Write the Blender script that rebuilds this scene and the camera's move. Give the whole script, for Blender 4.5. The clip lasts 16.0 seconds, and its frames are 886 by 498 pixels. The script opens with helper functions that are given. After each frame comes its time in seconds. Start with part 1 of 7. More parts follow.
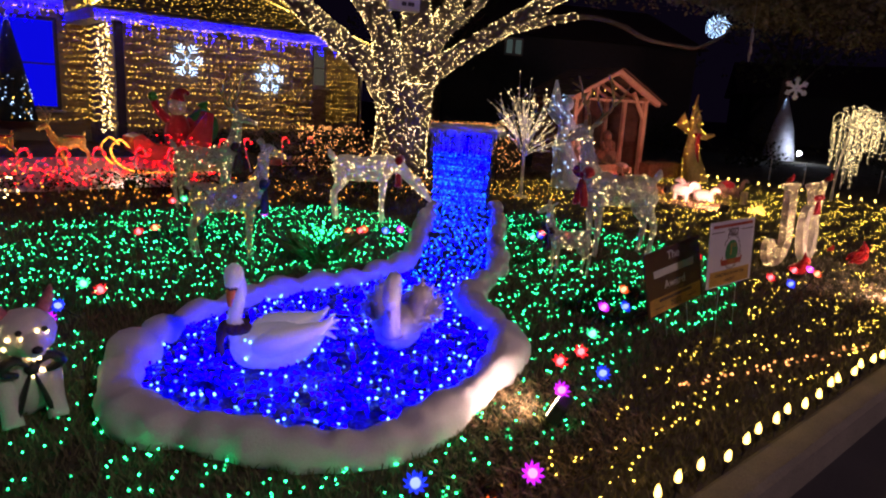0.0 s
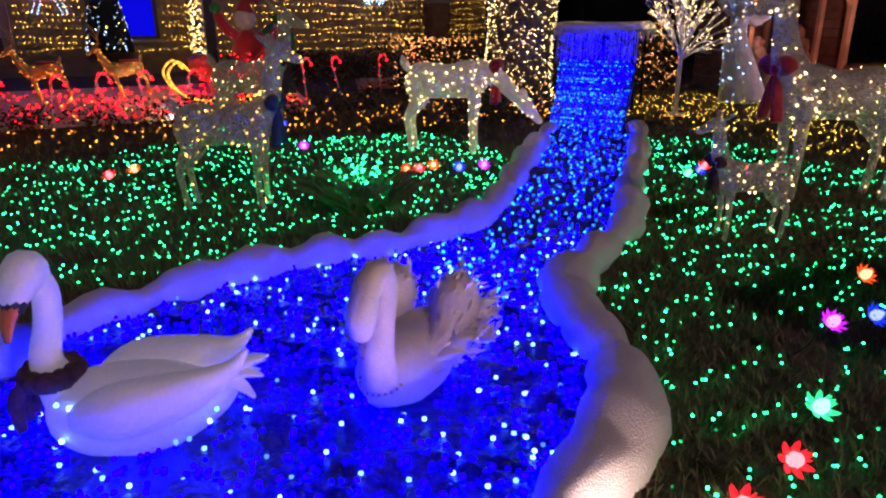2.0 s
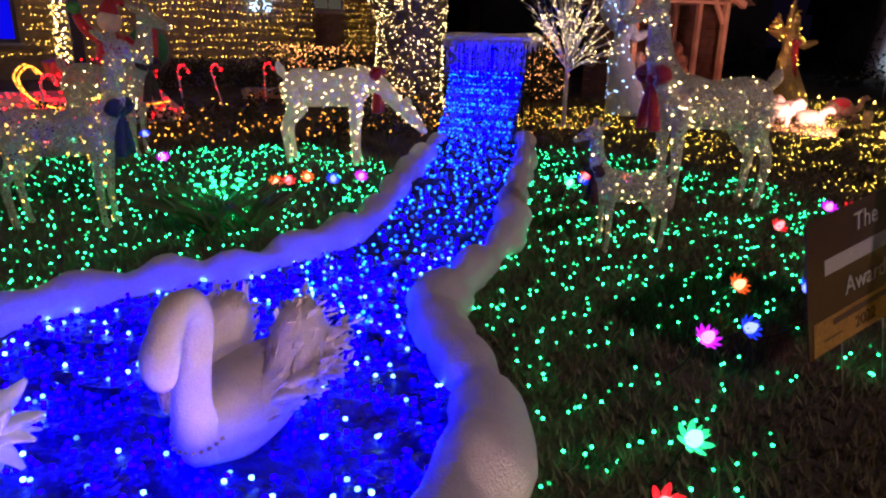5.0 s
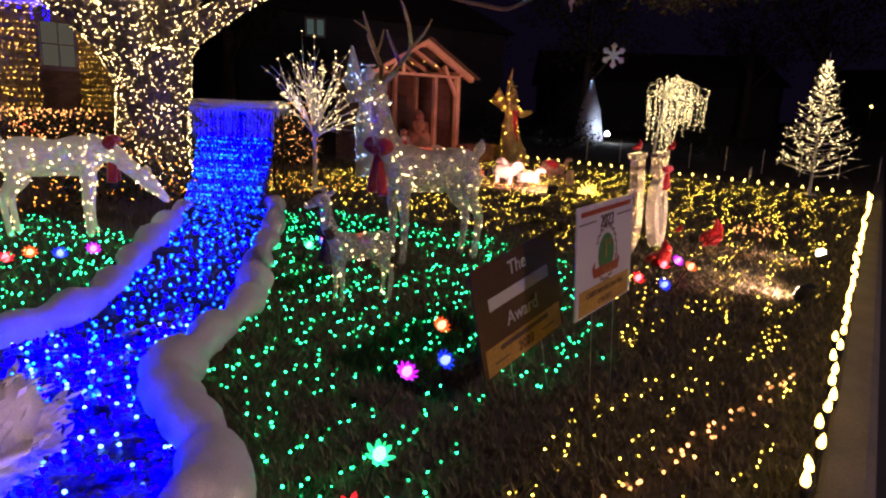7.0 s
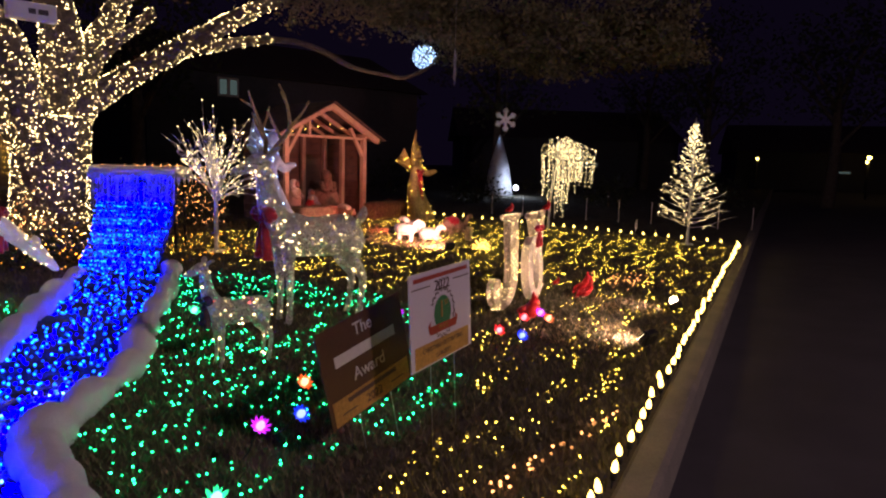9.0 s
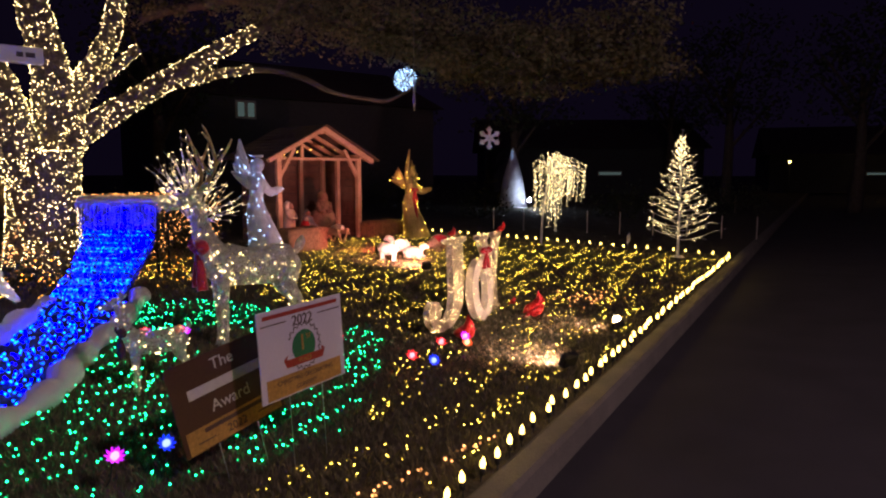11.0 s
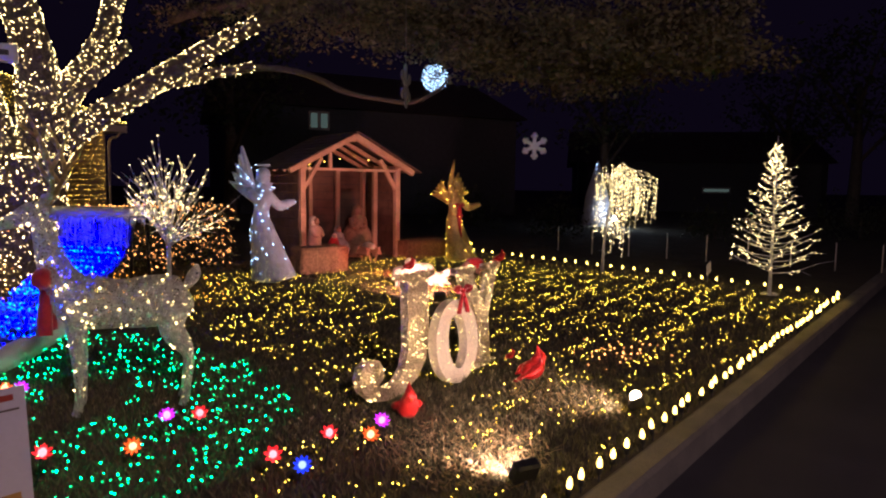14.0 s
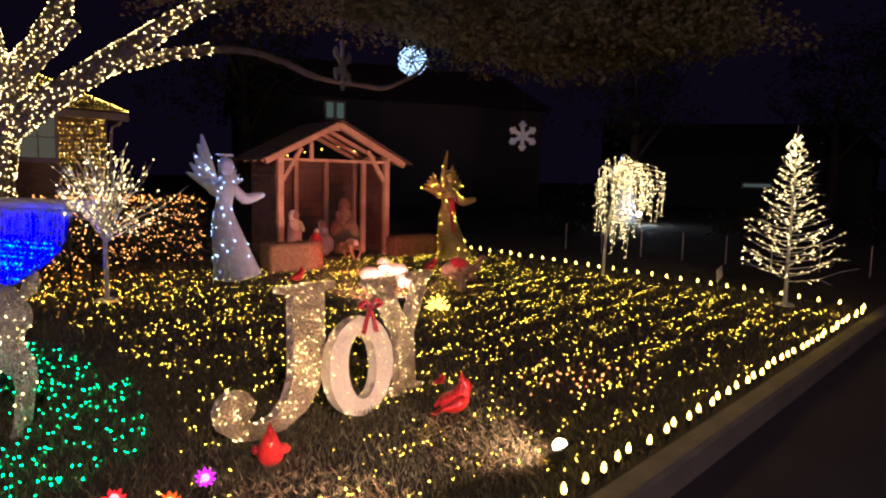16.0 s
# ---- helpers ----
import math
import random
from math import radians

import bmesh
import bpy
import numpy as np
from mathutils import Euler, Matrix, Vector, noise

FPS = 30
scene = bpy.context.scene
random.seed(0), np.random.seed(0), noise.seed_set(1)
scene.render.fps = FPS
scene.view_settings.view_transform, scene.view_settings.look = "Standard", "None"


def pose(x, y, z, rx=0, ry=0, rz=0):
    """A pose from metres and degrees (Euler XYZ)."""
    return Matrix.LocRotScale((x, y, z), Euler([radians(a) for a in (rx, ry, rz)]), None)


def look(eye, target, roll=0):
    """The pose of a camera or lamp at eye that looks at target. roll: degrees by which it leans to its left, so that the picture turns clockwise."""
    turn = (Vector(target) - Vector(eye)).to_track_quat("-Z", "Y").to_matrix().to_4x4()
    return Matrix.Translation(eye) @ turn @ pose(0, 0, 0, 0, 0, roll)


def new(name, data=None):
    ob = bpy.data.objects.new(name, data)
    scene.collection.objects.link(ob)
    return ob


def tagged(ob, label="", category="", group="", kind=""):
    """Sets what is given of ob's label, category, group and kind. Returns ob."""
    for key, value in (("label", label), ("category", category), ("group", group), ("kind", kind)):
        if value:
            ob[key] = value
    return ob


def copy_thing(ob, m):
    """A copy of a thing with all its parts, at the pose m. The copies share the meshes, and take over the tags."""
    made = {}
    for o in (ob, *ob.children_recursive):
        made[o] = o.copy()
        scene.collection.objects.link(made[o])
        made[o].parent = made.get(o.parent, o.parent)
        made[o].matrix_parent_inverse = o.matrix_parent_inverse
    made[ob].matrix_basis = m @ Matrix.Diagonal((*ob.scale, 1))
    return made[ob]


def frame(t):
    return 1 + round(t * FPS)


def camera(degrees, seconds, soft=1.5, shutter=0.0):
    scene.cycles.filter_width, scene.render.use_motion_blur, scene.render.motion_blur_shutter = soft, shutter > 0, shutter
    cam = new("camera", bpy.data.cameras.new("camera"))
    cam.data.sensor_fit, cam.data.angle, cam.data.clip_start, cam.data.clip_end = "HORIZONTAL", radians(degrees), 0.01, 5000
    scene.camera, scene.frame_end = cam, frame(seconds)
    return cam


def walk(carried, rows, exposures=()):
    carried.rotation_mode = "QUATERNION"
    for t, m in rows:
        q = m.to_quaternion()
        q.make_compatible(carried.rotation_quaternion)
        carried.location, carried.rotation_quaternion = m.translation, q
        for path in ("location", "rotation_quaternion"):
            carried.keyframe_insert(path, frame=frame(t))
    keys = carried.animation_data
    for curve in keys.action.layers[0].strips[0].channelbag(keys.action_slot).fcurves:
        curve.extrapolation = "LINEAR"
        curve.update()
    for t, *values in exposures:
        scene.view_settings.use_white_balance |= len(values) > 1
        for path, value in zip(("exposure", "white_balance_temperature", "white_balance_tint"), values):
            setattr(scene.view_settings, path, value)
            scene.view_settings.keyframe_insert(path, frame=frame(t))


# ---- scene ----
# ---- camera ----
cam = camera(68.0, 16.0, soft=2.2)
PATH = [
    (0, (1.127, -1.872, 1.560), (-0.330, -0.571, 1.131), 3.35),
    (0.5, (0.869, -1.568, 1.509), (-0.611, -0.300, 1.058), 3.40),
    (1, (0.425, -0.965, 1.426), (-1.116, 0.203, 0.917), 2.60),
    (1.5, (0.016, -0.492, 1.329), (-1.592, 0.532, 0.726), 1.05),
    (2, (-0.220, -0.251, 1.211), (-1.885, 0.652, 0.568), -0.32),
    (2.5, (-0.336, -0.121, 1.154), (-2.030, 0.698, 0.477), -1.35),
    (3, (-0.426, -0.009, 1.103), (-2.146, 0.742, 0.413), -2.46),
    (5.5, (-0.338, 0.082, 1.148), (-1.747, 1.393, 0.602), 2.11),
    (6, (-0.323, 0.134, 1.123), (-1.593, 1.603, 0.642), 2.84),
    (6.5, (-0.208, 0.103, 1.158), (-1.344, 1.689, 0.717), 2.53),
    (7, (0.017, -0.034, 1.245), (-1.051, 1.604, 0.827), 2.14),
    (7.5, (0.167, -0.085, 1.281), (-0.869, 1.581, 0.892), 1.94),
    (8, (0.314, -0.169, 1.321), (-0.677, 1.533, 0.970), 1.72),
    (8.5, (0.405, -0.247, 1.369), (-0.520, 1.502, 1.075), 1.90),
    (9, (0.524, -0.193, 1.395), (-0.369, 1.579, 1.138), 1.63),
    (9.5, (0.698, -0.148, 1.427), (-0.186, 1.631, 1.197), 1.24),
    (12, (1.651, 0.669, 1.603), (0.544, 2.320, 1.390), -0.45),
    (12.5, (1.564, 1.107, 1.545), (0.409, 2.728, 1.350), -0.33),
    (13, (1.527, 1.498, 1.554), (0.331, 3.090, 1.365), -0.08),
    (13.5, (1.597, 1.802, 1.558), (0.364, 3.365, 1.368), 0.34),
    (14, (1.466, 2.193, 1.550), (0.206, 3.734, 1.365), 0.70),
    (14.5, (1.463, 2.463, 1.553), (0.176, 3.982, 1.372), 0.93),
    (15, (1.409, 2.891, 1.534), (0.091, 4.385, 1.351), 1.14),
    (15.5, (1.432, 3.241, 1.541), (0.094, 4.714, 1.348), 1.33),
    (16, (1.599, 3.431, 1.591), (0.247, 4.890, 1.379), 1.22),
]
walk(cam, [(t, look(eye, target, roll)) for t, eye, target, roll in PATH], exposures=[(0, 0.97, 6400, 19), (5, 1.12, 6400, 18), (8.5, 1.34, 6300, 18), (16, 1.36, 6200, 13)])

# ---- world ----
world = bpy.data.worlds.new("night")
scene.world = world
world.use_nodes = True
world.node_tree.nodes["Background"].inputs[0].default_value = (0.0012, 0.0007, 0.0023, 1)
world.node_tree.nodes["Background"].inputs[1].default_value = 1.0
RNG = np.random.default_rng(7)


# ---- materials ----
def mat(name, base, rough=0.6, metal=0.0, var=0.3, scale=6.0, bump=0.25, fine=70.0, second=None, coat=0.0, transmit=0.0, holes=0.0, island=False, sheen=0.0, subsurf=0.0):
    """Two scales of noise in colour and relief; holes: share of the surface that is open mesh."""
    m = bpy.data.materials.new(name)
    m.use_nodes = True
    nt = m.node_tree
    n, l = nt.nodes, nt.links
    p = n["Principled BSDF"]
    p.inputs["Roughness"].default_value, p.inputs["Metallic"].default_value = rough, metal
    p.inputs["Coat Weight"].default_value, p.inputs["Transmission Weight"].default_value = coat, transmit
    p.inputs["Sheen Weight"].default_value = sheen
    if subsurf:
        p.inputs["Subsurface Weight"].default_value = subsurf
        p.inputs["Subsurface Scale"].default_value = 0.03
    tc = n.new("ShaderNodeTexCoord")
    a, b = n.new("ShaderNodeTexNoise"), n.new("ShaderNodeTexNoise")
    for node, s, d in ((a, scale, 5.0), (b, fine, 3.0)):
        node.inputs["Scale"].default_value, node.inputs["Detail"].default_value = s, d
        l.new(tc.outputs["Object"], node.inputs["Vector"])
    mix = n.new("ShaderNodeMix")
    mix.data_type = "RGBA"
    lo = second or tuple(c * (1 - var) for c in base)
    hi = base if second else tuple(min(1, c * (1 + var * 0.5)) for c in base)
    mix.inputs[6].default_value, mix.inputs[7].default_value = (*lo, 1), (*hi, 1)
    add = n.new("ShaderNodeMath")
    add.operation = "ADD"
    l.new(a.outputs["Fac"], add.inputs[0])
    l.new(b.outputs["Fac"], add.inputs[1])
    rng = n.new("ShaderNodeMapRange")
    rng.inputs[1].default_value, rng.inputs[2].default_value = 0.7, 1.3
    l.new(add.outputs[0], rng.inputs[0])
    if island:
        g = n.new("ShaderNodeNewGeometry")
        mean = n.new("ShaderNodeMath")
        mean.operation = "MULTIPLY_ADD"
        mean.inputs[1].default_value, mean.inputs[2].default_value = 0.7, 0.0
        l.new(g.outputs["Random Per Island"], mean.inputs[0])
        plus = n.new("ShaderNodeMath")
        plus.operation = "MULTIPLY_ADD"
        plus.inputs[1].default_value = 0.3
        l.new(rng.outputs[0], plus.inputs[0])
        l.new(mean.outputs[0], plus.inputs[2])
        l.new(plus.outputs[0], mix.inputs[0])
    else:
        l.new(rng.outputs[0], mix.inputs[0])
    l.new(mix.outputs[2], p.inputs["Base Color"])
    if bump:
        bu = n.new("ShaderNodeBump")
        bu.inputs["Strength"].default_value, bu.inputs["Distance"].default_value = bump, 0.02
        l.new(add.outputs[0], bu.inputs["Height"])
        l.new(bu.outputs["Normal"], p.inputs["Normal"])
    if holes:
        v = n.new("ShaderNodeTexVoronoi")
        v.feature = "DISTANCE_TO_EDGE"
        v.inputs["Scale"].default_value = 55
        l.new(tc.outputs["Object"], v.inputs["Vector"])
        lt = n.new("ShaderNodeMath")
        lt.operation = "LESS_THAN"
        lt.inputs[1].default_value = 0.5 * (1 - holes)
        l.new(v.outputs["Distance"], lt.inputs[0])
        l.new(lt.outputs[0], p.inputs["Alpha"])
    return m


def glow(name, colour, strength, spread=0.8):
    """A lit bulb; each bulb of a string is a little brighter or weaker than the next."""
    m = bpy.data.materials.new(name)
    m.use_nodes = True
    nt = m.node_tree
    nt.nodes.clear()
    out, em = nt.nodes.new("ShaderNodeOutputMaterial"), nt.nodes.new("ShaderNodeEmission")
    em.inputs[0].default_value = (*colour, 1)
    g, r = nt.nodes.new("ShaderNodeNewGeometry"), nt.nodes.new("ShaderNodeMapRange")
    r.inputs[3].default_value, r.inputs[4].default_value = strength * (1 - spread), strength * (1 + spread)
    nt.links.new(g.outputs["Random Per Island"], r.inputs[0])
    nt.links.new(r.outputs[0], em.inputs[1])
    nt.links.new(em.outputs[0], out.inputs[0])
    return m


WARM = glow("warm_bulb", (1.0, 0.58, 0.075), 2.5, 0.9)
WARM_ROOF = glow("warm_roof_bulb", (1.0, 0.58, 0.07), 1.7, 0.9)
WARM_TREE = glow("warm_white_bulb", (1.0, 0.72, 0.27), 3.7, 0.9)
TWIG = glow("twig_tree_bulb", (1.0, 0.75, 0.31), 2.3, 0.9)
ROPE = glow("rope_bulb", (1.0, 0.66, 0.11), 7.0)
YELLOW = glow("yellow_bulb", (1.0, 0.66, 0.06), 5.2, 0.98)
GREEN = glow("green_bulb", (0.0, 1.0, 0.25), 5.0, 0.98)
BLUE = glow("blue_bulb", (0.0016, 0.0002, 1.0), 13.0, 0.9)
SKYBLUE = glow("bright_blue_bulb", (0.003, 0.05, 1.0), 10.0, 0.95)
PALE = glow("pale_blue_bulb", (0.08, 0.25, 1.0), 4.5, 0.9)
COOL = glow("cool_white_bulb", (0.40, 0.66, 1.0), 2.2, 0.9)
RED = glow("red_bulb", (1.0, 0.006, 0.010), 3.6)
AMBER = glow("amber_bulb", (1.0, 0.36, 0.03), 2.2, 0.9)
PINKISH = glow("clear_copper_bulb", (1.0, 0.38, 0.10), 1.8, 0.9)
C9 = glow("large_bulb", (1.0, 0.66, 0.11), 4.2, 0.25)
FLOOD = glow("flood_lens", (1.0, 0.75, 0.40), 18.0, 0.0)
GLASSLIT = glow("lit_window", (0.30, 0.28, 0.20), 0.10, 0.0)
BLUEPANE = glow("blue_lit_window", (0.004, 0.004, 0.8), 0.45, 0.0)

SOIL = mat("lawn_soil", (0.11, 0.085, 0.05), 0.95, var=0.5, scale=2.5, bump=0.8, fine=45, second=(0.05, 0.05, 0.025))
GRASS = mat("dormant_grass", (0.24, 0.19, 0.10), 0.85, var=0.5, bump=0, second=(0.07, 0.085, 0.03), island=True)
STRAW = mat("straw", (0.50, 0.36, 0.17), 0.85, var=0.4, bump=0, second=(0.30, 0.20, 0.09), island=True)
ASPHALT = mat("asphalt", (0.06, 0.054, 0.056), 0.9, var=0.35, scale=1.5, bump=0.6, fine=160)
CONCRETE = mat("kerb_concrete", (0.22, 0.195, 0.15), 0.9, var=0.35, scale=3, bump=0.4, fine=120)
BATTING = mat("snow_batting", (0.80, 0.79, 0.80), 0.95, var=0.14, scale=7, bump=0.45, fine=150, sheen=0.3)
LINER = mat("pond_film", (0.014, 0.014, 0.45), 0.24, var=0.6, scale=7, bump=1.0, fine=30, second=(0.004, 0.004, 0.06), coat=0.15)
ICE = mat("icicle_plastic", (0.75, 0.78, 0.85), 0.2, var=0.1, transmit=0.35)
BRICK = mat("wall_brick", (0.36, 0.26, 0.17), 0.9, bump=0, second=(0.22, 0.15, 0.10), island=True)
MORTAR = mat("wall_mortar", (0.28, 0.24, 0.19), 0.95, var=0.25)
SHINGLE = mat("roof_shingle", (0.10, 0.075, 0.055), 0.9, var=0.4, scale=8, bump=0.5)
FASCIA = mat("painted_fascia", (0.42, 0.38, 0.33), 0.6, var=0.15, bump=0.1)
DARKTRIM = mat("dark_trim", (0.06, 0.05, 0.05), 0.6, var=0.2, bump=0.1)
BARK = mat("oak_bark", (0.13, 0.10, 0.075), 0.95, var=0.5, scale=9, bump=1.0, fine=40)
LEAF = mat("oak_leaf", (0.24, 0.19, 0.085), 0.7, var=0.5, bump=0, second=(0.07, 0.08, 0.03), island=True)
TIMBER = mat("pale_timber", (0.62, 0.42, 0.27), 0.7, var=0.3, scale=4, bump=0.3, fine=50)
PLANK = mat("hut_plank", (0.20, 0.12, 0.085), 0.85, var=0.4, scale=5, bump=0.4, fine=60)
HAYMAT = mat("hay_bale", (0.34, 0.20, 0.11), 0.95, var=0.5, scale=20, bump=1.0, fine=90)
MESHWHITE = mat("glowing_white_mesh", (0.82, 0.77, 0.66), 0.45, var=0.2, scale=20, bump=0.5, fine=90, holes=0.3)
MESHGLIT = mat("glowing_glitter_mesh", (0.62, 0.60, 0.52), 0.35, 0.4, var=0.4, scale=30, bump=0.8, fine=110, holes=0.68)
GLITTER = mat("champagne_glitter", (0.78, 0.58, 0.42), 0.3, 0.7, var=0.6, scale=60, bump=1.0, fine=160)
IVORY = mat("ivory_glitter", (0.86, 0.76, 0.55), 0.4, 0.1, var=0.2, scale=40, bump=0.6, fine=150)
GOLD = mat("gold_tinsel", (0.70, 0.52, 0.20), 0.35, 0.6, var=0.4, scale=30, bump=0.8)
SATIN = mat("white_tulle", (0.52, 0.64, 0.84), 0.5, var=0.2, scale=12, bump=0.5, holes=0.12)
FEATHER = mat("white_feather", (0.82, 0.76, 0.72), 0.8, var=0.15, scale=10, bump=0.25, fine=160, sheen=0.3)
PLASTIC = mat("white_plastic", (0.80, 0.80, 0.84), 0.35, var=0.08, bump=0.15, subsurf=0.3)
REDCLOTH = mat("red_velvet", (0.55, 0.02, 0.03), 0.7, var=0.3, sheen=0.4)
REDPL = mat("red_plastic", (0.60, 0.025, 0.02), 0.4, var=0.2, coat=0.3)
GREENCL = mat("green_cloth", (0.05, 0.30, 0.06), 0.8, var=0.3)
DARKCL = mat("dark_scarf", (0.10, 0.05, 0.06), 0.9, var=0.4, scale=40)
NAVY = mat("navy_ribbon", (0.03, 0.05, 0.12), 0.6, var=0.3)
ORANGEP = mat("orange_beak", (0.85, 0.22, 0.05), 0.4, var=0.1)
BLACKP = mat("black_plastic", (0.02, 0.02, 0.02), 0.5, var=0.2, bump=0.1)
METAL = mat("galvanised_wire", (0.5, 0.5, 0.5), 0.4, 0.9, var=0.2, bump=0.1)
CORO_BROWN = mat("brown_sign_board", (0.085, 0.04, 0.022), 0.5, var=0.15, scale=2, bump=0.03)
CORO_WHITE = mat("white_sign_board", (0.66, 0.62, 0.70), 0.5, var=0.05, scale=2, bump=0.03)
CORO_GOLD = mat("gold_sign_print", (0.50, 0.28, 0.07), 0.5, var=0.4, scale=6, bump=0.0)
INK_SILVER = mat("silver_print", (0.62, 0.60, 0.56), 0.5, var=0.1, bump=0.0)
INK_DARK = mat("dark_print", (0.10, 0.06, 0.05), 0.5, var=0.1, bump=0.0)
INK_GREEN = mat("green_print", (0.03, 0.20, 0.08), 0.5, var=0.2, bump=0.0)
INK_RED = mat("red_print", (0.38, 0.05, 0.03), 0.5, var=0.2, bump=0.0)
SKIN = mat("painted_resin", (0.50, 0.28, 0.20), 0.6, var=0.2)
ROBE = mat("brown_robe", (0.40, 0.25, 0.16), 0.85, var=0.4, scale=18)
ROBEBLUE = mat("blue_grey_robe", (0.46, 0.44, 0.44), 0.85, var=0.3, scale=18)
CREAM = mat("cream_resin", (0.80, 0.70, 0.58), 0.7, var=0.15, scale=20, bump=0.5)
WHITEBARK = mat("white_twig", (0.74, 0.70, 0.66), 0.6, var=0.15)
BANNER = mat("printed_banner", (0.62, 0.56, 0.52), 0.7, var=0.25, scale=3, bump=0.05)
FARHOUSE = mat("far_siding", (0.07, 0.07, 0.075), 0.9, var=0.2)
FOLIAGE = mat("shrub_leaf", (0.06, 0.07, 0.03), 0.8, var=0.5, bump=0, second=(0.03, 0.04, 0.015), island=True)


FALLFILM = mat("waterfall_film", (0.005, 0.005, 0.06), 0.5, var=0.6, scale=12, bump=1.0, fine=45, second=(0.002, 0.002, 0.012))
# deer mesh emits a faint warm glow in place of light from bulbs inside
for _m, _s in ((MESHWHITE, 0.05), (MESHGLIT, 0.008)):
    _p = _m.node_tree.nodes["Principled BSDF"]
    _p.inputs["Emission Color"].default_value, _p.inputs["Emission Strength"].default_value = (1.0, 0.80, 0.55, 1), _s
LITSWAN = mat("inner_lit_plastic", (0.82, 0.78, 0.80), 0.4, var=0.08, bump=0.15)
_p = LITSWAN.node_tree.nodes["Principled BSDF"]
_p.inputs["Emission Color"].default_value, _p.inputs["Emission Strength"].default_value = (0.60, 0.62, 0.90, 1), 0.06


# ---- mesh helpers ----
def mesh_of(bm, materials, smooth=True):
    me = bpy.data.meshes.new("m")
    bmesh.ops.recalc_face_normals(bm, faces=bm.faces)
    bm.normal_update()
    bm.to_mesh(me)
    bm.free()
    for m in materials if isinstance(materials, (list, tuple)) else [materials]:
        me.materials.append(m)
    if smooth:
        me.polygons.foreach_set("use_smooth", [True] * len(me.polygons))
    return me


def part(name, bm, material, parent=None, label="", smooth=True, kind=""):
    ob = new(name, mesh_of(bm, material, smooth))
    ob.parent = parent
    return tagged(ob, label, kind=kind)


def thing(name, m, label, category, group=""):
    ob = new(name)
    ob.empty_display_size = 0.1
    ob.matrix_basis = m
    return tagged(ob, label, category, group)


def solid(name, bm, material, label, category, group="", kind="", m=None, smooth=True):
    ob = new(name, mesh_of(bm, material, smooth))
    if m is not None:
        ob.matrix_basis = m
    return tagged(ob, label, category, group, kind)


def sweep(bm, pts, rad, seg=8, flat=1.0, mi=0):
    """A closed tube along pts with a radius at each; flat squeezes it upwards."""
    pts = [Vector(p) for p in pts]
    rad = [rad] * len(pts) if isinstance(rad, (int, float)) else rad
    rings, side = [], None
    for i, p in enumerate(pts):
        d = (pts[min(i + 1, len(pts) - 1)] - pts[max(i - 1, 0)]).normalized()
        if side is None:
            side = d.cross(Vector((0, 0, 1)) if abs(d.z) < 0.9 else Vector((0, 1, 0))).normalized()
        side = (side - d * side.dot(d)).normalized()
        up = side.cross(d)
        rings.append([bm.verts.new(p + float(rad[i]) * (math.cos(a) * side + flat * math.sin(a) * up)) for a in (2 * math.pi * k / seg for k in range(seg))])
    for a, b in zip(rings, rings[1:]):
        for k in range(seg):
            bm.faces.new((a[k], a[(k + 1) % seg], b[(k + 1) % seg], b[k])).material_index = mi
    bm.faces.new(rings[0][::-1]).material_index = mi
    bm.faces.new(rings[-1]).material_index = mi
    return bm


def smooth_line(pts, per=4):
    """Catmull-Rom through pts (tuples of any length)."""
    p = [np.array(q, float) for q in pts]
    out = []
    for i in range(len(p) - 1):
        a, b, c, d = p[max(i - 1, 0)], p[i], p[i + 1], p[min(i + 2, len(p) - 1)]
        for k in range(per):
            t = k / per
            out.append(0.5 * (2 * b + (c - a) * t + (2 * a - 5 * b + 4 * c - d) * t * t + (3 * b - a - 3 * c + d) * t ** 3))
    return out + [p[-1]]


def curve_tube(bm, pts4, seg=8, per=4, flat=1.0, mi=0):
    """A smooth tube through rows of x, y, z, radius."""
    q = smooth_line(pts4, per)
    return sweep(bm, [v[:3] for v in q], [max(0.002, float(v[3])) for v in q], seg, flat, mi)


def box(bm, size, m=None, bevel=0.0, mi=0):
    r = bmesh.ops.create_cube(bm, size=1, matrix=(m if m is not None else Matrix()) @ Matrix.Diagonal((*size, 1)))
    faces = {f for v in r["verts"] for f in v.link_faces}
    for f in faces:
        f.material_index = mi
    if bevel:
        edges = list({e for v in r["verts"] for e in v.link_edges})
        bmesh.ops.bevel(bm, geom=edges, offset=bevel, segments=1, affect="EDGES")
    return bm


def ball(bm, loc, size, mi=0, sub=2):
    size = (size,) * 3 if isinstance(size, (int, float)) else size
    r = bmesh.ops.create_icosphere(bm, subdivisions=sub, radius=1, matrix=Matrix.Translation(loc) @ Matrix.Diagonal((*size, 1)))
    for f in {f for v in r["verts"] for f in v.link_faces}:
        f.material_index = mi
    return bm


def prism(bm, outline, depth, m=None, mi=0, holes=()):
    """An outline in x, z, given depth along y."""
    m = m if m is not None else Matrix()
    a = [bm.verts.new(m @ Vector((x, -depth / 2, z))) for x, z in outline]
    b = [bm.verts.new(m @ Vector((x, depth / 2, z))) for x, z in outline]
    fs = [bm.faces.new(a), bm.faces.new(b[::-1])]
    for i in range(len(a)):
        j = (i + 1) % len(a)
        fs.append(bm.faces.new((a[j], a[i], b[i], b[j])))
    for f in fs:
        f.material_index = mi
    return bm


T_ICO = None


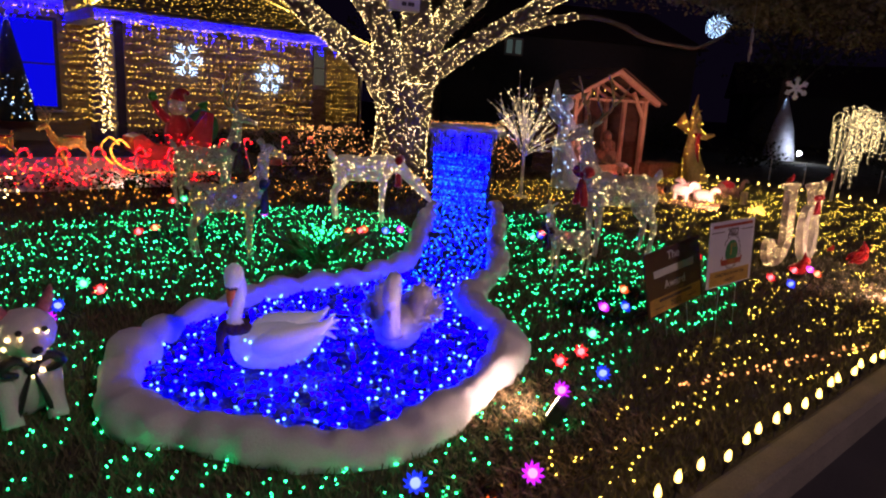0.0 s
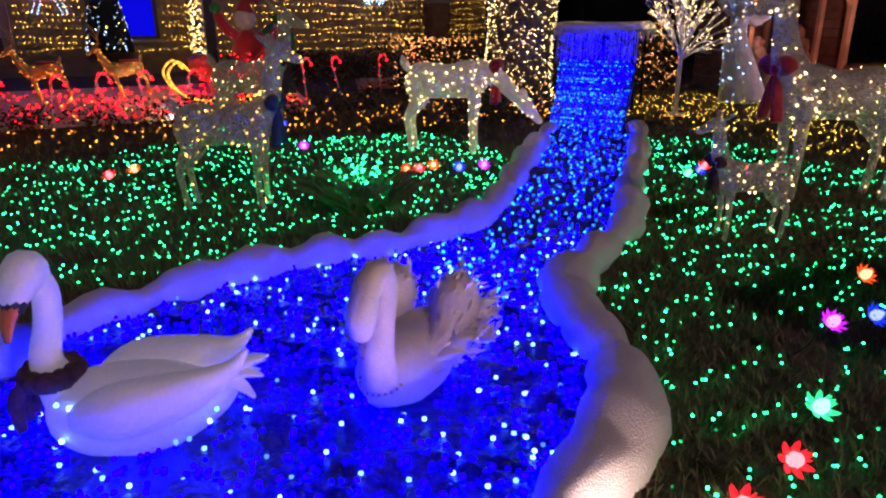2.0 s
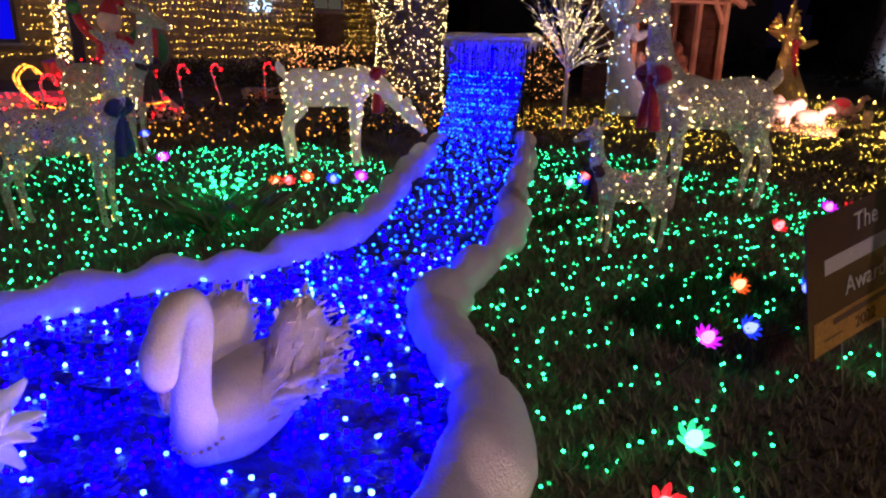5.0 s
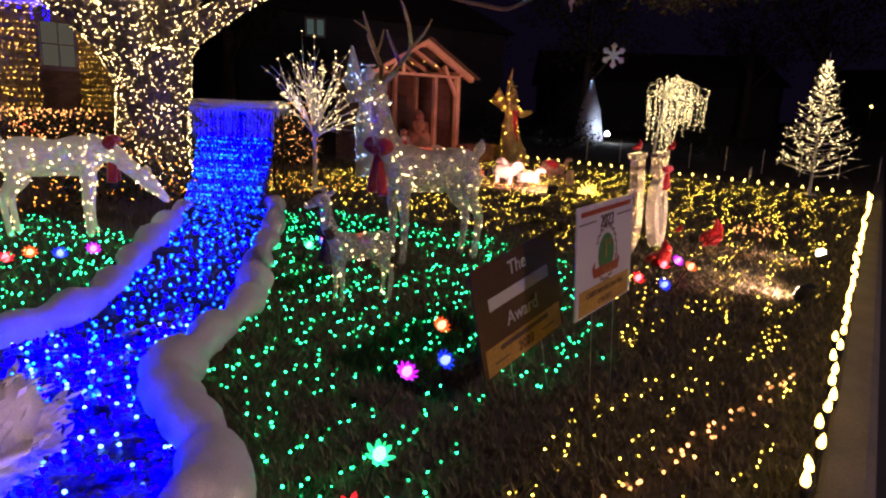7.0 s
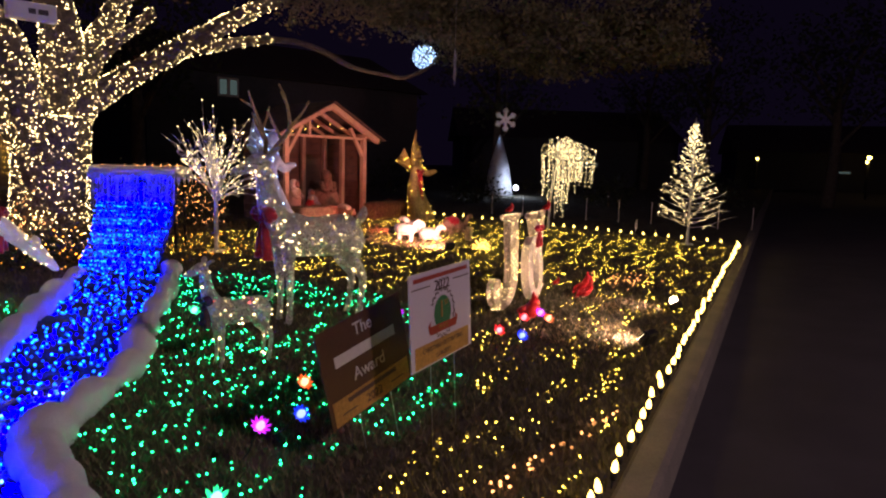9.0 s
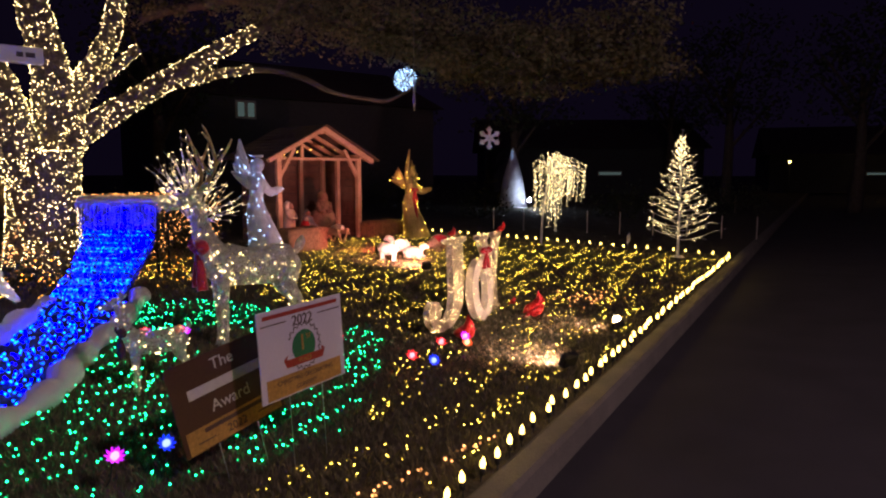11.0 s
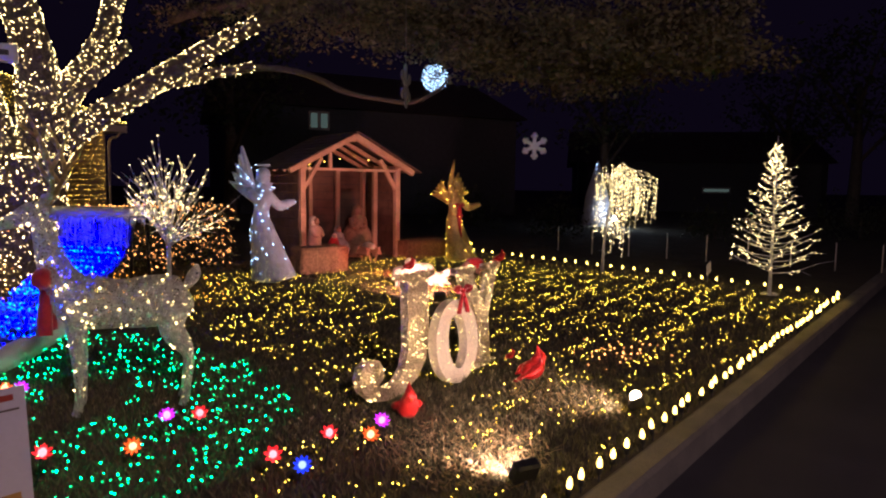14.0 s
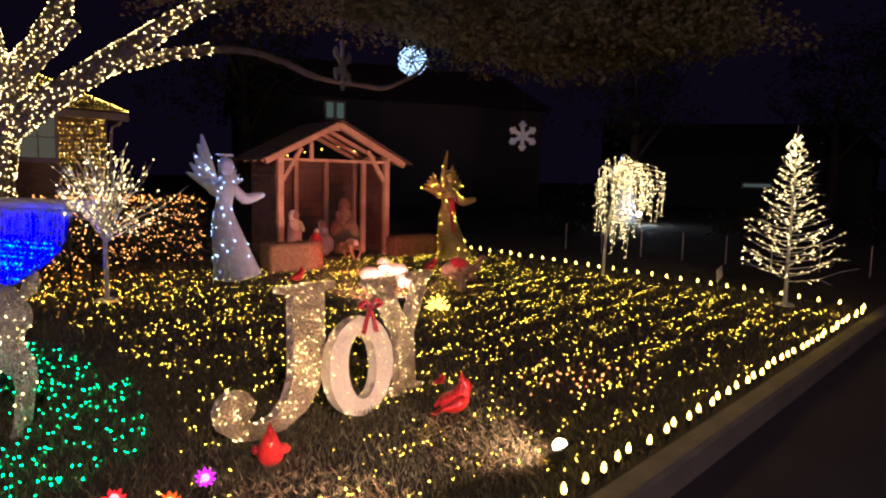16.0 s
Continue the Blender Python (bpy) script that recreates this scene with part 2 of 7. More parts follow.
def pieces_mesh(centres, verts, faces, scale, material, turn=None):
    """Many small alike solids in one mesh."""
    c = np.asarray(centres, float).reshape(-1, 3)
    n, v = len(c), np.asarray(verts, float)
    s = np.broadcast_to(np.asarray(scale, float), (n,))
    allv = (c[:, None, :] + v[None] * s[:, None, None]).reshape(-1, 3)
    f = np.asarray(faces, int)
    allf = (f[None] + (np.arange(n) * len(v))[:, None, None]).reshape(-1, f.shape[1])
    me = bpy.data.meshes.new("m")
    me.from_pydata(allv.tolist(), [], allf.tolist())
    me.materials.append(material)
    return me


OCTA = ([(1, 0, 0), (-1, 0, 0), (0, 1, 0), (0, -1, 0), (0, 0, 1), (0, 0, -1)], [(0, 2, 4), (2, 1, 4), (1, 3, 4), (3, 0, 4), (2, 0, 5), (1, 2, 5), (3, 1, 5), (0, 3, 5)])
_b = bmesh.new()
bmesh.ops.create_icosphere(_b, subdivisions=1, radius=1)
ICO = ([tuple(v.co) for v in _b.verts], [tuple(v.index for v in f.verts) for f in _b.faces])
_b.free()


def bulbs(name, pts, r, material, parent=None, label="", category="", near=True):
    v, f = ICO if near else OCTA
    ob = new(name, pieces_mesh(pts, v, f, r, material))
    ob.parent = parent
    if parent is None:
        return tagged(ob, label, category or "light string", kind="stuff")
    return tagged(ob, label, kind="stuff")


def on_surface(ob, count, rng, out=0.006):
    """Points spread evenly over a mesh part, in its own space."""
    me = ob.data
    me.calc_loop_triangles()
    co = np.array([v.co[:] for v in me.vertices])
    tri = np.array([t.vertices[:] for t in me.loop_triangles])
    a, b, c = co[tri[:, 0]], co[tri[:, 1]], co[tri[:, 2]]
    nrm = np.cross(b - a, c - a)
    area = np.linalg.norm(nrm, axis=1) + 1e-12
    k = rng.choice(len(tri), count, p=area / area.sum())
    u, v = rng.random((2, count, 1))
    u, v = np.where(u + v > 1, 1 - u, u), np.where(u + v > 1, 1 - v, v)
    return a[k] + u * (b[k] - a[k]) + v * (c[k] - a[k]) + out * nrm[k] / area[k, None]


def text_mesh(words, size, depth=0.0015):
    cu = bpy.data.curves.new("t", "FONT")
    cu.body, cu.size, cu.extrude, cu.align_x, cu.align_y = words, size, depth, "CENTER", "CENTER"
    tmp = bpy.data.objects.new("t", cu)
    scene.collection.objects.link(tmp)
    me = bpy.data.meshes.new_from_object(tmp.evaluated_get(bpy.context.evaluated_depsgraph_get()))
    bpy.data.objects.remove(tmp)
    return me


def words(name, text, size, m, material, parent):
    me = text_mesh(text, size)
    me.materials.clear()
    me.materials.append(material)
    ob = new(name, me)
    ob.parent = parent
    ob.matrix_basis = m
    return ob


def ground_z(x, y):
    return 0.025 * max(0.0, -x) + (0.012 * noise.noise((x * 0.9, y * 0.9, 0)) if x < -0.1 else 0.0)


def G(x, y, dz=0.0, rz=0.0):
    return pose(x, y, ground_z(x, y) + dz, 0, 0, rz)

# ---- ground, kerb and road ----
def in_poly(x, y, poly):
    inside = False
    for (x1, y1), (x2, y2) in zip(poly, poly[1:] + poly[:1]):
        if (y1 > y) != (y2 > y) and x < (x2 - x1) * (y - y1) / (y2 - y1) + x1:
            inside = not inside
    return inside


RIM_LEFT = [(-5.6, 3.93), (-5.08, 3.38), (-4.51, 2.82), (-3.95, 2.3), (-3.5, 1.84), (-3.27, 1.4), (-3.15, 1.0), (-3.2, 0.67), (-3.2, 0.27), (-3.06, -0.14), (-2.84, -0.54), (-2.53, -0.84), (-2.19, -1.02), (-1.95, -1.08), (-1.72, -1.04), (-1.53, -0.91), (-1.32, -0.74), (-1.15, -0.58), (-1.0, -0.4), (-0.96, -0.19), (-1.02, 0.05), (-1.12, 0.38), (-1.26, 0.72), (-1.47, 1.05), (-1.73, 1.24), (-2.02, 1.34), (-2.34, 1.52), (-2.62, 1.93), (-2.9, 2.43), (-3.28, 2.78), (-3.73, 3.24), (-4.3, 3.86), (-5.18, 4.69)]
POND = [tuple(p[:2]) for p in smooth_line(RIM_LEFT, 4)]

bm = bmesh.new()
xs = [-400, -120, -60, -30, -20] + list(np.arange(-16, -5.9, 0.5)) + list(np.arange(-5.75, 0.01, 0.125))
ys = [-400, -120, -40, -15] + list(np.arange(-8, -2.9, 0.5)) + list(np.arange(-2.75, 9.1, 0.14)) + list(np.arange(9.5, 18, 0.5)) + [25, 40, 80, 200, 400]
grid = [[bm.verts.new((x, y, min(0.55, ground_z(x, y)) + (0.008 * noise.noise((x * 7, y * 7, 3)) if -12 < x < -0.06 else 0))) for y in ys] for x in xs]
for a, b in zip(grid, grid[1:]):
    for k in range(len(ys) - 1):
        bm.faces.new((a[k], b[k], b[k + 1], a[k + 1]))
solid("ground", bm, SOIL, "brown dormant lawn rising gently from the kerb", "lawn", kind="structure")

bm = bmesh.new()
prof = [(0.0, -0.3), (0.0, 0.005), (0.02, 0.015), (0.14, 0.012), (0.17, -0.005), (0.19, -0.13), (0.19, -0.3)]
rows = [[bm.verts.new((x, y, z)) for x, z in prof] for y in [-60, -20] + list(np.arange(-6, 20, 2.0)) + [40, 120]]
for a, b in zip(rows, rows[1:]):
    for k in range(len(prof) - 1):
        bm.faces.new((a[k], a[k + 1], b[k + 1], b[k]))
solid("kerb", bm, CONCRETE, "weathered concrete kerb along the lawn", "kerb", kind="structure", smooth=False)

bm = bmesh.new()
rx = [0.185, 0.6, 3, 5, 8, 9]
rz = [-0.13, -0.125, -0.05, -0.02, -0.06, -0.12]
ry = [-60, -10, 0, 10, 20, 40, 120]
rows = [[bm.verts.new((x, y, z)) for x, z in zip(rx, rz)] for y in ry]
for a, b in zip(rows, rows[1:]):
    for k in range(len(rx) - 1):
        bm.faces.new((a[k], a[k + 1], b[k + 1], b[k]))
solid("road", bm, ASPHALT, "dark asphalt street beside the kerb", "road", kind="structure")
bm = bmesh.new()
box(bm, (90, 180, 0.3), pose(54, 30, -0.25))
solid("ground_across", bm, SOIL, "dark ground across the street", "ground", kind="structure")


# grass blades, thick near the street
def blades(name, n, x0, x1, y0, y1, material, h, label, keep=None, lean=0.6):
    rng = np.random.default_rng(len(name) + n)
    v, f = [], []
    for _ in range(n):
        x, y = rng.uniform(x0, x1), rng.uniform(y0, y1)
        if in_poly(x, y, POND) or (keep and not keep(x, y)):
            continue
        z = ground_z(x, y) - 0.005
        a, s, w = rng.uniform(0, 6.283), rng.uniform(0.5, 1.3) * h, rng.uniform(0.0025, 0.005)
        dx, dy, l = math.cos(a), math.sin(a), rng.uniform(0.1, 1) * lean * s
        i = len(v)
        v += [(x - dy * w, y + dx * w, z), (x + dy * w, y - dx * w, z), (x + dx * l * 0.5 + dy * w * 0.7, y + dy * l * 0.5 - dx * w * 0.7, z + s * 0.6), (x + dx * l * 1.3, y + dy * l * 1.3, z + s)]
        f += [(i, i + 1, i + 2), (i, i + 2, i + 3)]
    me = bpy.data.meshes.new("m")
    me.from_pydata(v, [], f)
    me.materials.append(material)
    return tagged(new(name, me), label, "grass", kind="stuff")


blades("grass", 70000, -3.6, -0.02, -2.0, 7.5, GRASS, 0.05, "short dormant brown and green lawn grass")
blades("far_grass", 45000, -8.5, -0.02, -2.0, 13.5, GRASS, 0.055, "short dormant lawn grass farther up the yard")
blades("grass_tuft", 500, -4.2, -3.9, 1.09, 1.39, GRASS, 0.22, "tall tuft of ornamental grass in the lawn", lean=1.2)

# ---- strings of lights on the lawn ----
GREEN_ZONE = [(-0.62, 0.75), (-1.15, 2.0), (-1.0, 3.1), (-1.35, 3.9), (-1.9, 4.9), (-2.9, 5.3), (-4.2, 5.2), (-4.9, 4.9), (-5.0, 3.0), (-6.3, 2.8), (-6.6, 0.5), (-6.3, -1.6), (-4.5, -2.6), (-2.3, -2.7), (-0.8, -1.9), (-0.55, -0.6)]


def strings(zone, rowgap, step, rng, jitter, box4, avoid=()):
    x0, x1, y0, y1 = box4
    pts = []
    for i, x in enumerate(np.arange(x0, x1, rowgap)):
        ph = rng.uniform(0, 6)
        for y in np.arange(y0, y1, step):
            px = x + 0.5 * rowgap * math.sin(y * 2.1 + ph) + rng.normal(0, jitter)
            py = y + rng.normal(0, jitter)
            if rng.random() > 0.62 + 0.38 * math.sin(y * 7.3 + 2 * ph):
                continue
            if noise.noise((px * 1.1, py * 1.1, rowgap * 40)) > -0.5 and in_poly(px, py, zone) and not in_poly(px, py, POND) and not any(in_poly(px, py, a) for a in avoid):
                pts.append((px, py, ground_z(px, py) + rng.uniform(0.015, 0.05)))
    return pts


rg = np.random.default_rng(3)
green = strings(GREEN_ZONE, 0.12, 0.052, rg, 0.03, (-7, -0.3, -3, 6))
bulbs("green_net_lights", green, 0.0056, GREEN, None, "green net lights spread over the grass round the pond")
YELLOW_ZONE = [(-0.5, -0.1), (-0.14, -0.9), (-0.18, 12.7), (-7.2, 13.1), (-7.4, 5.5), (-3.0, 5.5), (-1.9, 5.1), (-1.25, 3.9), (-0.85, 3.0), (-1.0, 2.0), (-0.6, 0.9)]
HUTPLAN = [(-8.9, 9.2), (-7.5, 9.1), (-7.0, 11.7), (-8.7, 11.9)]
yellow = strings(YELLOW_ZONE, 0.21, 0.048, rg, 0.035, (-7.4, -0.1, -1.0, 13), (HUTPLAN,))
bulbs("yellow_string_lights", yellow, 0.0042, YELLOW, None, "warm yellow light strings laid over the lawn")
FAR_ZONE = [(-6.5, 2.9), (-6.9, 0.5), (-6.6, -1.8), (-5.0, -3.2), (-7.6, -4.0), (-8.1, 0.0), (-8.0, 3.0), (-9.0, 6.5), (-7.2, 7.5), (-5.2, 6.6), (-5.6, 5.2), (-6.0, 4.4)]
bulbs("amber_string_lights", strings(FAR_ZONE, 0.23, 0.14, rg, 0.06, (-9, -4.5, -4, 8)), 0.009, AMBER, None, "amber light strings in the bed before the house", near=False)
PINK_PATCH = [(-0.25, 2.6), (-0.65, 2.2), (-0.9, 1.6), (-0.35, 1.2), (-0.2, 1.8)]
copper = [(-0.6 + 0.42 * k + rg.normal(0, 0.02), 1.55 + 1.9 * k + rg.normal(0, 0.04)) for k in np.linspace(0, 1, 46)] + [(rg.normal(-1.05, 0.2), rg.normal(7.9, 0.3)) for _ in range(45)]
bulbs("copper_string_lights", [(x, y, ground_z(x, y) + 0.03) for x, y in copper], 0.008, PINKISH, None, "copper coloured string lights on the grass")


# ---- large bulbs on stakes along the kerb and the side of the lawn ----
def stake_bulb():
    t = thing("stake_light", pose(0, 0, -5), "large warm bulb on a black plastic stake at the lawn edge", "path light", "bulbs edging the lawn")
    b = bmesh.new()
    sweep(b, [(0, 0, z) for z in (0.075, 0.083, 0.098, 0.117, 0.129, 0.134)], [0.009, 0.0135, 0.0155, 0.011, 0.005, 0.002], 8)
    part("bulb", b, C9, t, "glowing faceted bulb")
    b = bmesh.new()
    sweep(b, [(0, 0, 0.04), (0, 0, 0.078)], [0.015, 0.017], 8)
    part("socket", b, BLACKP, t)
    b = bmesh.new()
    sweep(b, [(0, 0, -0.05), (0, 0, 0.042)], [0.003, 0.006], 5)
    part("stake", b, BLACKP, t)
    return t


first = stake_bulb()
spots = [(-0.02 + RNG.normal(0, 0.012), y + RNG.normal(0, 0.02)) for y in np.arange(-2.2, 13.1, 0.184)]
spots += [(x, 13.18 + 0.05 * math.sin(x) + RNG.normal(0, 0.03)) for x in np.arange(-0.35, -7.6, -0.235)]
for i, (x, y) in enumerate(spots):
    m = G(x, y) @ pose(0, 0, 0, RNG.normal(0, 4), RNG.normal(0, 4), 0)
    if i == 0:
        first.matrix_basis = m
    else:
        copy_thing(first, m)

# ---- the house ----
BEFORE_HOUSE = set(bpy.data.objects)
def wall(name, x0, x1, y0, y1, z0, z1, label):
    b = bmesh.new()
    box(b, (abs(x1 - x0), abs(y1 - y0), z1 - z0), pose((x0 + x1) / 2, (y0 + y1) / 2, (z0 + z1) / 2))
    return solid(name, b, MORTAR, label, "wall", kind="structure", smooth=False)


w_main = wall("wall_main", -14.9, -14.6, -7.0, 1.7, -0.2, 3.0, "mortared brick front wall behind rows of lights")
w_wing = wall("wall_wing", -12.9, -12.6, 1.7, 5.9, -0.2, 2.62, "mortared brick wall of the front wing")
w_ret = wall("wall_return", -14.6, -12.9, 1.7, 2.0, -0.2, 2.62, "brick return wall of the front wing")
w_side = wall("wall_side", -17.0, -12.9, 5.6, 5.9, -0.2, 2.62, "brick side wall of the front wing")
w_rear = wall("wall_rear", -17.3, -17.0, 5.9, 10.1, -0.2, 2.8, "brick wall of the set back wing")
w_end = wall("wall_end", -24.0, -17.3, 9.8, 10.1, -0.2, 2.8, "brick end wall of the house")

def brickwork(parent, x, y, along, length, z0, z1, skip=()):
    """Courses of single bricks standing proud of the mortar."""
    v, f, row = [], [], 0
    z = z0
    while z < z1:
        u = -0.11 * (row % 2)
        while u < length:
            a, e = max(0, u), min(length, u + 0.205)
            if e - a > 0.03 and not any(s[0] < (a + e) / 2 < s[1] and s[2] < z < s[3] for s in skip):
                i, o = len(v), 0.006 + 0.004 * RNG.random()
                for w, zz, k in ((a, z, 0), (e, z, 0), (e, z + 0.062, 0), (a, z + 0.062, 0), (a, z, o), (e, z, o), (e, z + 0.062, o), (a, z + 0.062, o)):
                    v.append((x + k, y + w, zz) if along == "y" else (x + w, y - k, zz))
                f += [(i + 4, i + 5, i + 6, i + 7), (i, i + 1, i + 5, i + 4), (i + 1, i + 2, i + 6, i + 5), (i + 2, i + 3, i + 7, i + 6), (i + 3, i, i + 4, i + 7)]
            u += 0.217
        z += 0.074
        row += 1
    me = bpy.data.meshes.new("m")
    me.from_pydata(v, [], f)
    me.materials.append(BRICK)
    o = new("bricks", me)
    o.parent = parent
    return tagged(o, "tan brick courses", kind="stuff")


brickwork(w_wing, -12.6, 1.7, "y", 4.2, 0.25, 2.45)
brickwork(w_main, -14.6, -5.0, "y", 6.7, 0.25, 2.85, ((2.1, 3.8, 0.4, 2.7), (4.9, 6.2, 0.7, 2.5)))
brickwork(w_ret, -14.6, 1.7, "x", 2.0, 0.25, 2.45)
brickwork(w_rear, -17.0, 5.9, "y", 4.2, 0.25, 2.7, ((1.7, 3.0, 1.5, 2.7),))

bm = bmesh.new()
def slope(b, *pts):
    """A roof plane with thickness, from its corners."""
    top = [b.verts.new(p) for p in pts]
    low = [b.verts.new((p[0], p[1], p[2] - 0.12)) for p in pts]
    b.faces.new(top)
    b.faces.new(low[::-1])
    for i in range(len(pts)):
        j = (i + 1) % len(pts)
        b.faces.new((top[j], top[i], low[i], low[j]))


L, R, A, B = (-12.2, 1.25, 2.62), (-12.2, 6.3, 2.62), (-14.7, 3.78, 4.07), (-18.5, 3.78, 4.07)
slope(bm, L, R, A)
slope(bm, L, A, B, (-18.5, 1.25, 2.62))
slope(bm, R, (-18.5, 6.3, 2.62), B, A)
slope(bm, (-14.2, -8, 2.95), (-14.2, 1.3, 2.95), (-18.6, 1.3, 5.15), (-18.6, -8, 5.15))
slope(bm, (-16.6, 6.2, 2.85), (-16.6, 10.5, 2.85), (-19.2, 7.9, 4.35), (-19.2, 6.2, 4.35))
slope(bm, (-16.6, 10.5, 2.85), (-24, 10.5, 2.85), (-24, 7.9, 4.35), (-19.2, 7.9, 4.35))
slope(bm, (-18.6, -8, 5.15), (-18.6, 1.3, 5.15), (-24, 1.3, 2.95), (-24, -8, 2.95))
slope(bm, (-19.2, 1.3, 4.35), (-19.2, 7.9, 4.35), (-24, 7.9, 4.3), (-24, 1.3, 4.3))
bmesh.ops.recalc_face_normals(bm, faces=bm.faces)
roof = solid("roof", bm, SHINGLE, "dark shingled hip roof strung with lights", "roof", kind="structure", smooth=False)
# shingle courses as raised strips
def courses(a, b, c, d, n, name):
    """Strips along a-b stepping up to d-c."""
    bb = bmesh.new()
    a, b, c, d = map(Vector, (a, b, c, d))
    up = (b - a).cross(d - a).normalized()
    up = up if up.z > 0 else -up
    for i in range(n):
        t0, t1 = i / n, (i + 0.9) / n
        p, q, r, s = a.lerp(d, t0), b.lerp(c, t0), b.lerp(c, t1), a.lerp(d, t1)
        vs = [bb.verts.new(v + up * h) for v, h in ((p, 0.022), (q, 0.022), (r, 0.004), (s, 0.004), (p, 0.002), (q, 0.002))]
        bb.faces.new(vs[:4])
        bb.faces.new((vs[4], vs[5], vs[1], vs[0]))
    part(name, bb, SHINGLE, roof, smooth=False, kind="stuff")


courses(L, R, A, A, 16, "shingles")
courses((-14.2, -8, 2.95), (-14.2, 1.3, 2.95), (-18.6, 1.3, 5.15), (-18.6, -8, 5.15), 26, "shingles")
courses((-16.6, 6.2, 2.85), (-16.6, 10.5, 2.85), (-19.2, 7.9, 4.35), (-19.2, 6.2, 4.35), 16, "shingles")


def board(name, a, b, w, h, material, label):
    bb = bmesh.new()
    a, b = Vector(a), Vector(b)
    mid, d = (a + b) / 2, b - a
    box(bb, (d.length, w, h), Matrix.Translation(mid) @ d.to_track_quat("X", "Z").to_matrix().to_4x4())
    return solid(name, bb, material, label, "trim", kind="structure", smooth=False)


board("trim_eave", (-12.2, 1.25, 2.52), (-12.2, 6.3, 2.52), 0.04, 0.18, FASCIA, "painted fascia board under the wing eave")
board("trim_eave", (-14.2, 1.25, 2.52), (-12.2, 1.25, 2.52), 0.04, 0.18, FASCIA, "painted fascia board of the wing")
board("trim_eave", (-14.2, -8, 2.85), (-14.2, 1.25, 2.85), 0.04, 0.18, FASCIA, "painted fascia board under the main eave")
board("trim_eave", (-16.6, 6.3, 2.75), (-16.6, 10.5, 2.75), 0.04, 0.18, FASCIA, "painted fascia board of the rear wing")
board("trim_eave", (-16.6, 10.5, 2.75), (-24, 10.5, 2.75), 0.04, 0.18, FASCIA, "painted fascia board of the end eave")
bm = bmesh.new()
box(bm, (2.3, 5.0, 0.03), pose(-13.4, 3.78, 2.46))
solid("soffit", bm, FASCIA, "painted soffit under the eave", "trim", kind="structure", smooth=False)
bm = bmesh.new()
curve_tube(bm, [(-16.62, 10.35, 2.7, 0.035), (-16.7, 10.3, 2.55, 0.035), (-16.95, 10.2, 2.4, 0.035), (-16.96, 10.18, 1.4, 0.035), (-16.96, 10.18, 0.3, 0.035)], 8)
solid("downspout", bm, FASCIA, "white metal downspout at the house corner", "downspout", kind="structure")
bm = bmesh.new()
box(bm, (0.12, 0.16, 2.3), pose(-12.52, 1.74, 1.35), 0.01)
solid("trim_corner", bm, DARKTRIM, "dark corner post of the wing", "post", kind="structure", smooth=False)


def window(name, x, y0, y1, z0, z1, pane, label, bars=(1, 1)):
    t = thing(name, pose(x, (y0 + y1) / 2, z0), label, "window")
    tagged(t, kind="structure")
    w, h = y1 - y0, z1 - z0
    b = bmesh.new()
    for yy in (-w / 2, w / 2):
        box(b, (0.09, 0.07, h), pose(0.02, yy, h / 2))
    for zz in (0.0, h):
        box(b, (0.09, w + 0.07, 0.07), pose(0.024, 0, zz))
    part("window_frame", b, FASCIA if pane is GLASSLIT else DARKTRIM, t, smooth=False)
    b = bmesh.new()
    box(b, (0.12, w + 0.2, 0.05), pose(0.05, 0, -0.06), 0.008)
    part("window_sill", b, FASCIA, t, smooth=False)
    nx, nz = bars
    for i in range(nx):
        for k in range(nz):
            b = bmesh.new()
            box(b, (0.012, w / nx - 0.03, h / nz - 0.03), pose(0.01, -w / 2 + w / nx * (i + 0.5), h / nz * (k + 0.5)))
            part("pane", b, pane, t, smooth=False)
    b = bmesh.new()
    for i in range(1, nx):
        box(b, (0.03, 0.025, h), pose(0.022, -w / 2 + w / nx * i, h / 2))
    for k in range(1, nz):
        box(b, (0.026, w, 0.03), pose(0.026, 0, h / nz * k))
    part("muntin", b, FASCIA if pane is GLASSLIT else DARKTRIM, t, smooth=False)
    return t


window("window_1", -14.6, 0.0, 1.12, 0.75, 2.5, BLUEPANE, "sash window glowing deep blue", (1, 2))
window("window_2", -17.0, 7.64, 8.87, 1.6, 2.68, GLASSLIT, "dim window with curtain grid in the rear wing", (3, 2))

# front door with a printed banner
door = thing("door_1", pose(-14.6, -2.0, 0.5), "front door hung with a printed winter banner", "door")
tagged(door, kind="structure")
bm = bmesh.new()
for yy in (-0.72, 0.66):
    box(bm, (0.14, 0.14, 2.15), pose(0.05, yy, 1.075))
box(bm, (0.14, 1.52, 0.14), pose(0.053, -0.03, 2.2))
part("door_frame", bm, TIMBER, door, "pinkish lit timber frame", smooth=False)
bm = bmesh.new()
box(bm, (0.03, 1.22, 2.05), pose(0.02, -0.03, 1.05))
part("banner", bm, BANNER, door, "pale winter scene printed on cloth", smooth=False)
bm = bmesh.new()
for k in range(7):
    box(bm, (0.01, 0.085, 0.42), pose(0.042, -0.54 + 0.17 * k, 0.48))
    prism(bm, [(-0.042, 0.0), (0.042, 0.0), (0, 0.05)], 0.01, pose(0.042, -0.54 + 0.17 * k, 0.69, 0, 0, 90))
box(bm, (0.01, 1.15, 0.05), pose(0.046, -0.03, 0.56))
part("printed_fence", bm, BANNER, door, smooth=False)
bm = bmesh.new()
box(bm, (0.01, 1.2, 0.25), pose(0.042, -0.03, 0.15))
part("printed_band", bm, PLANK, door, smooth=False)
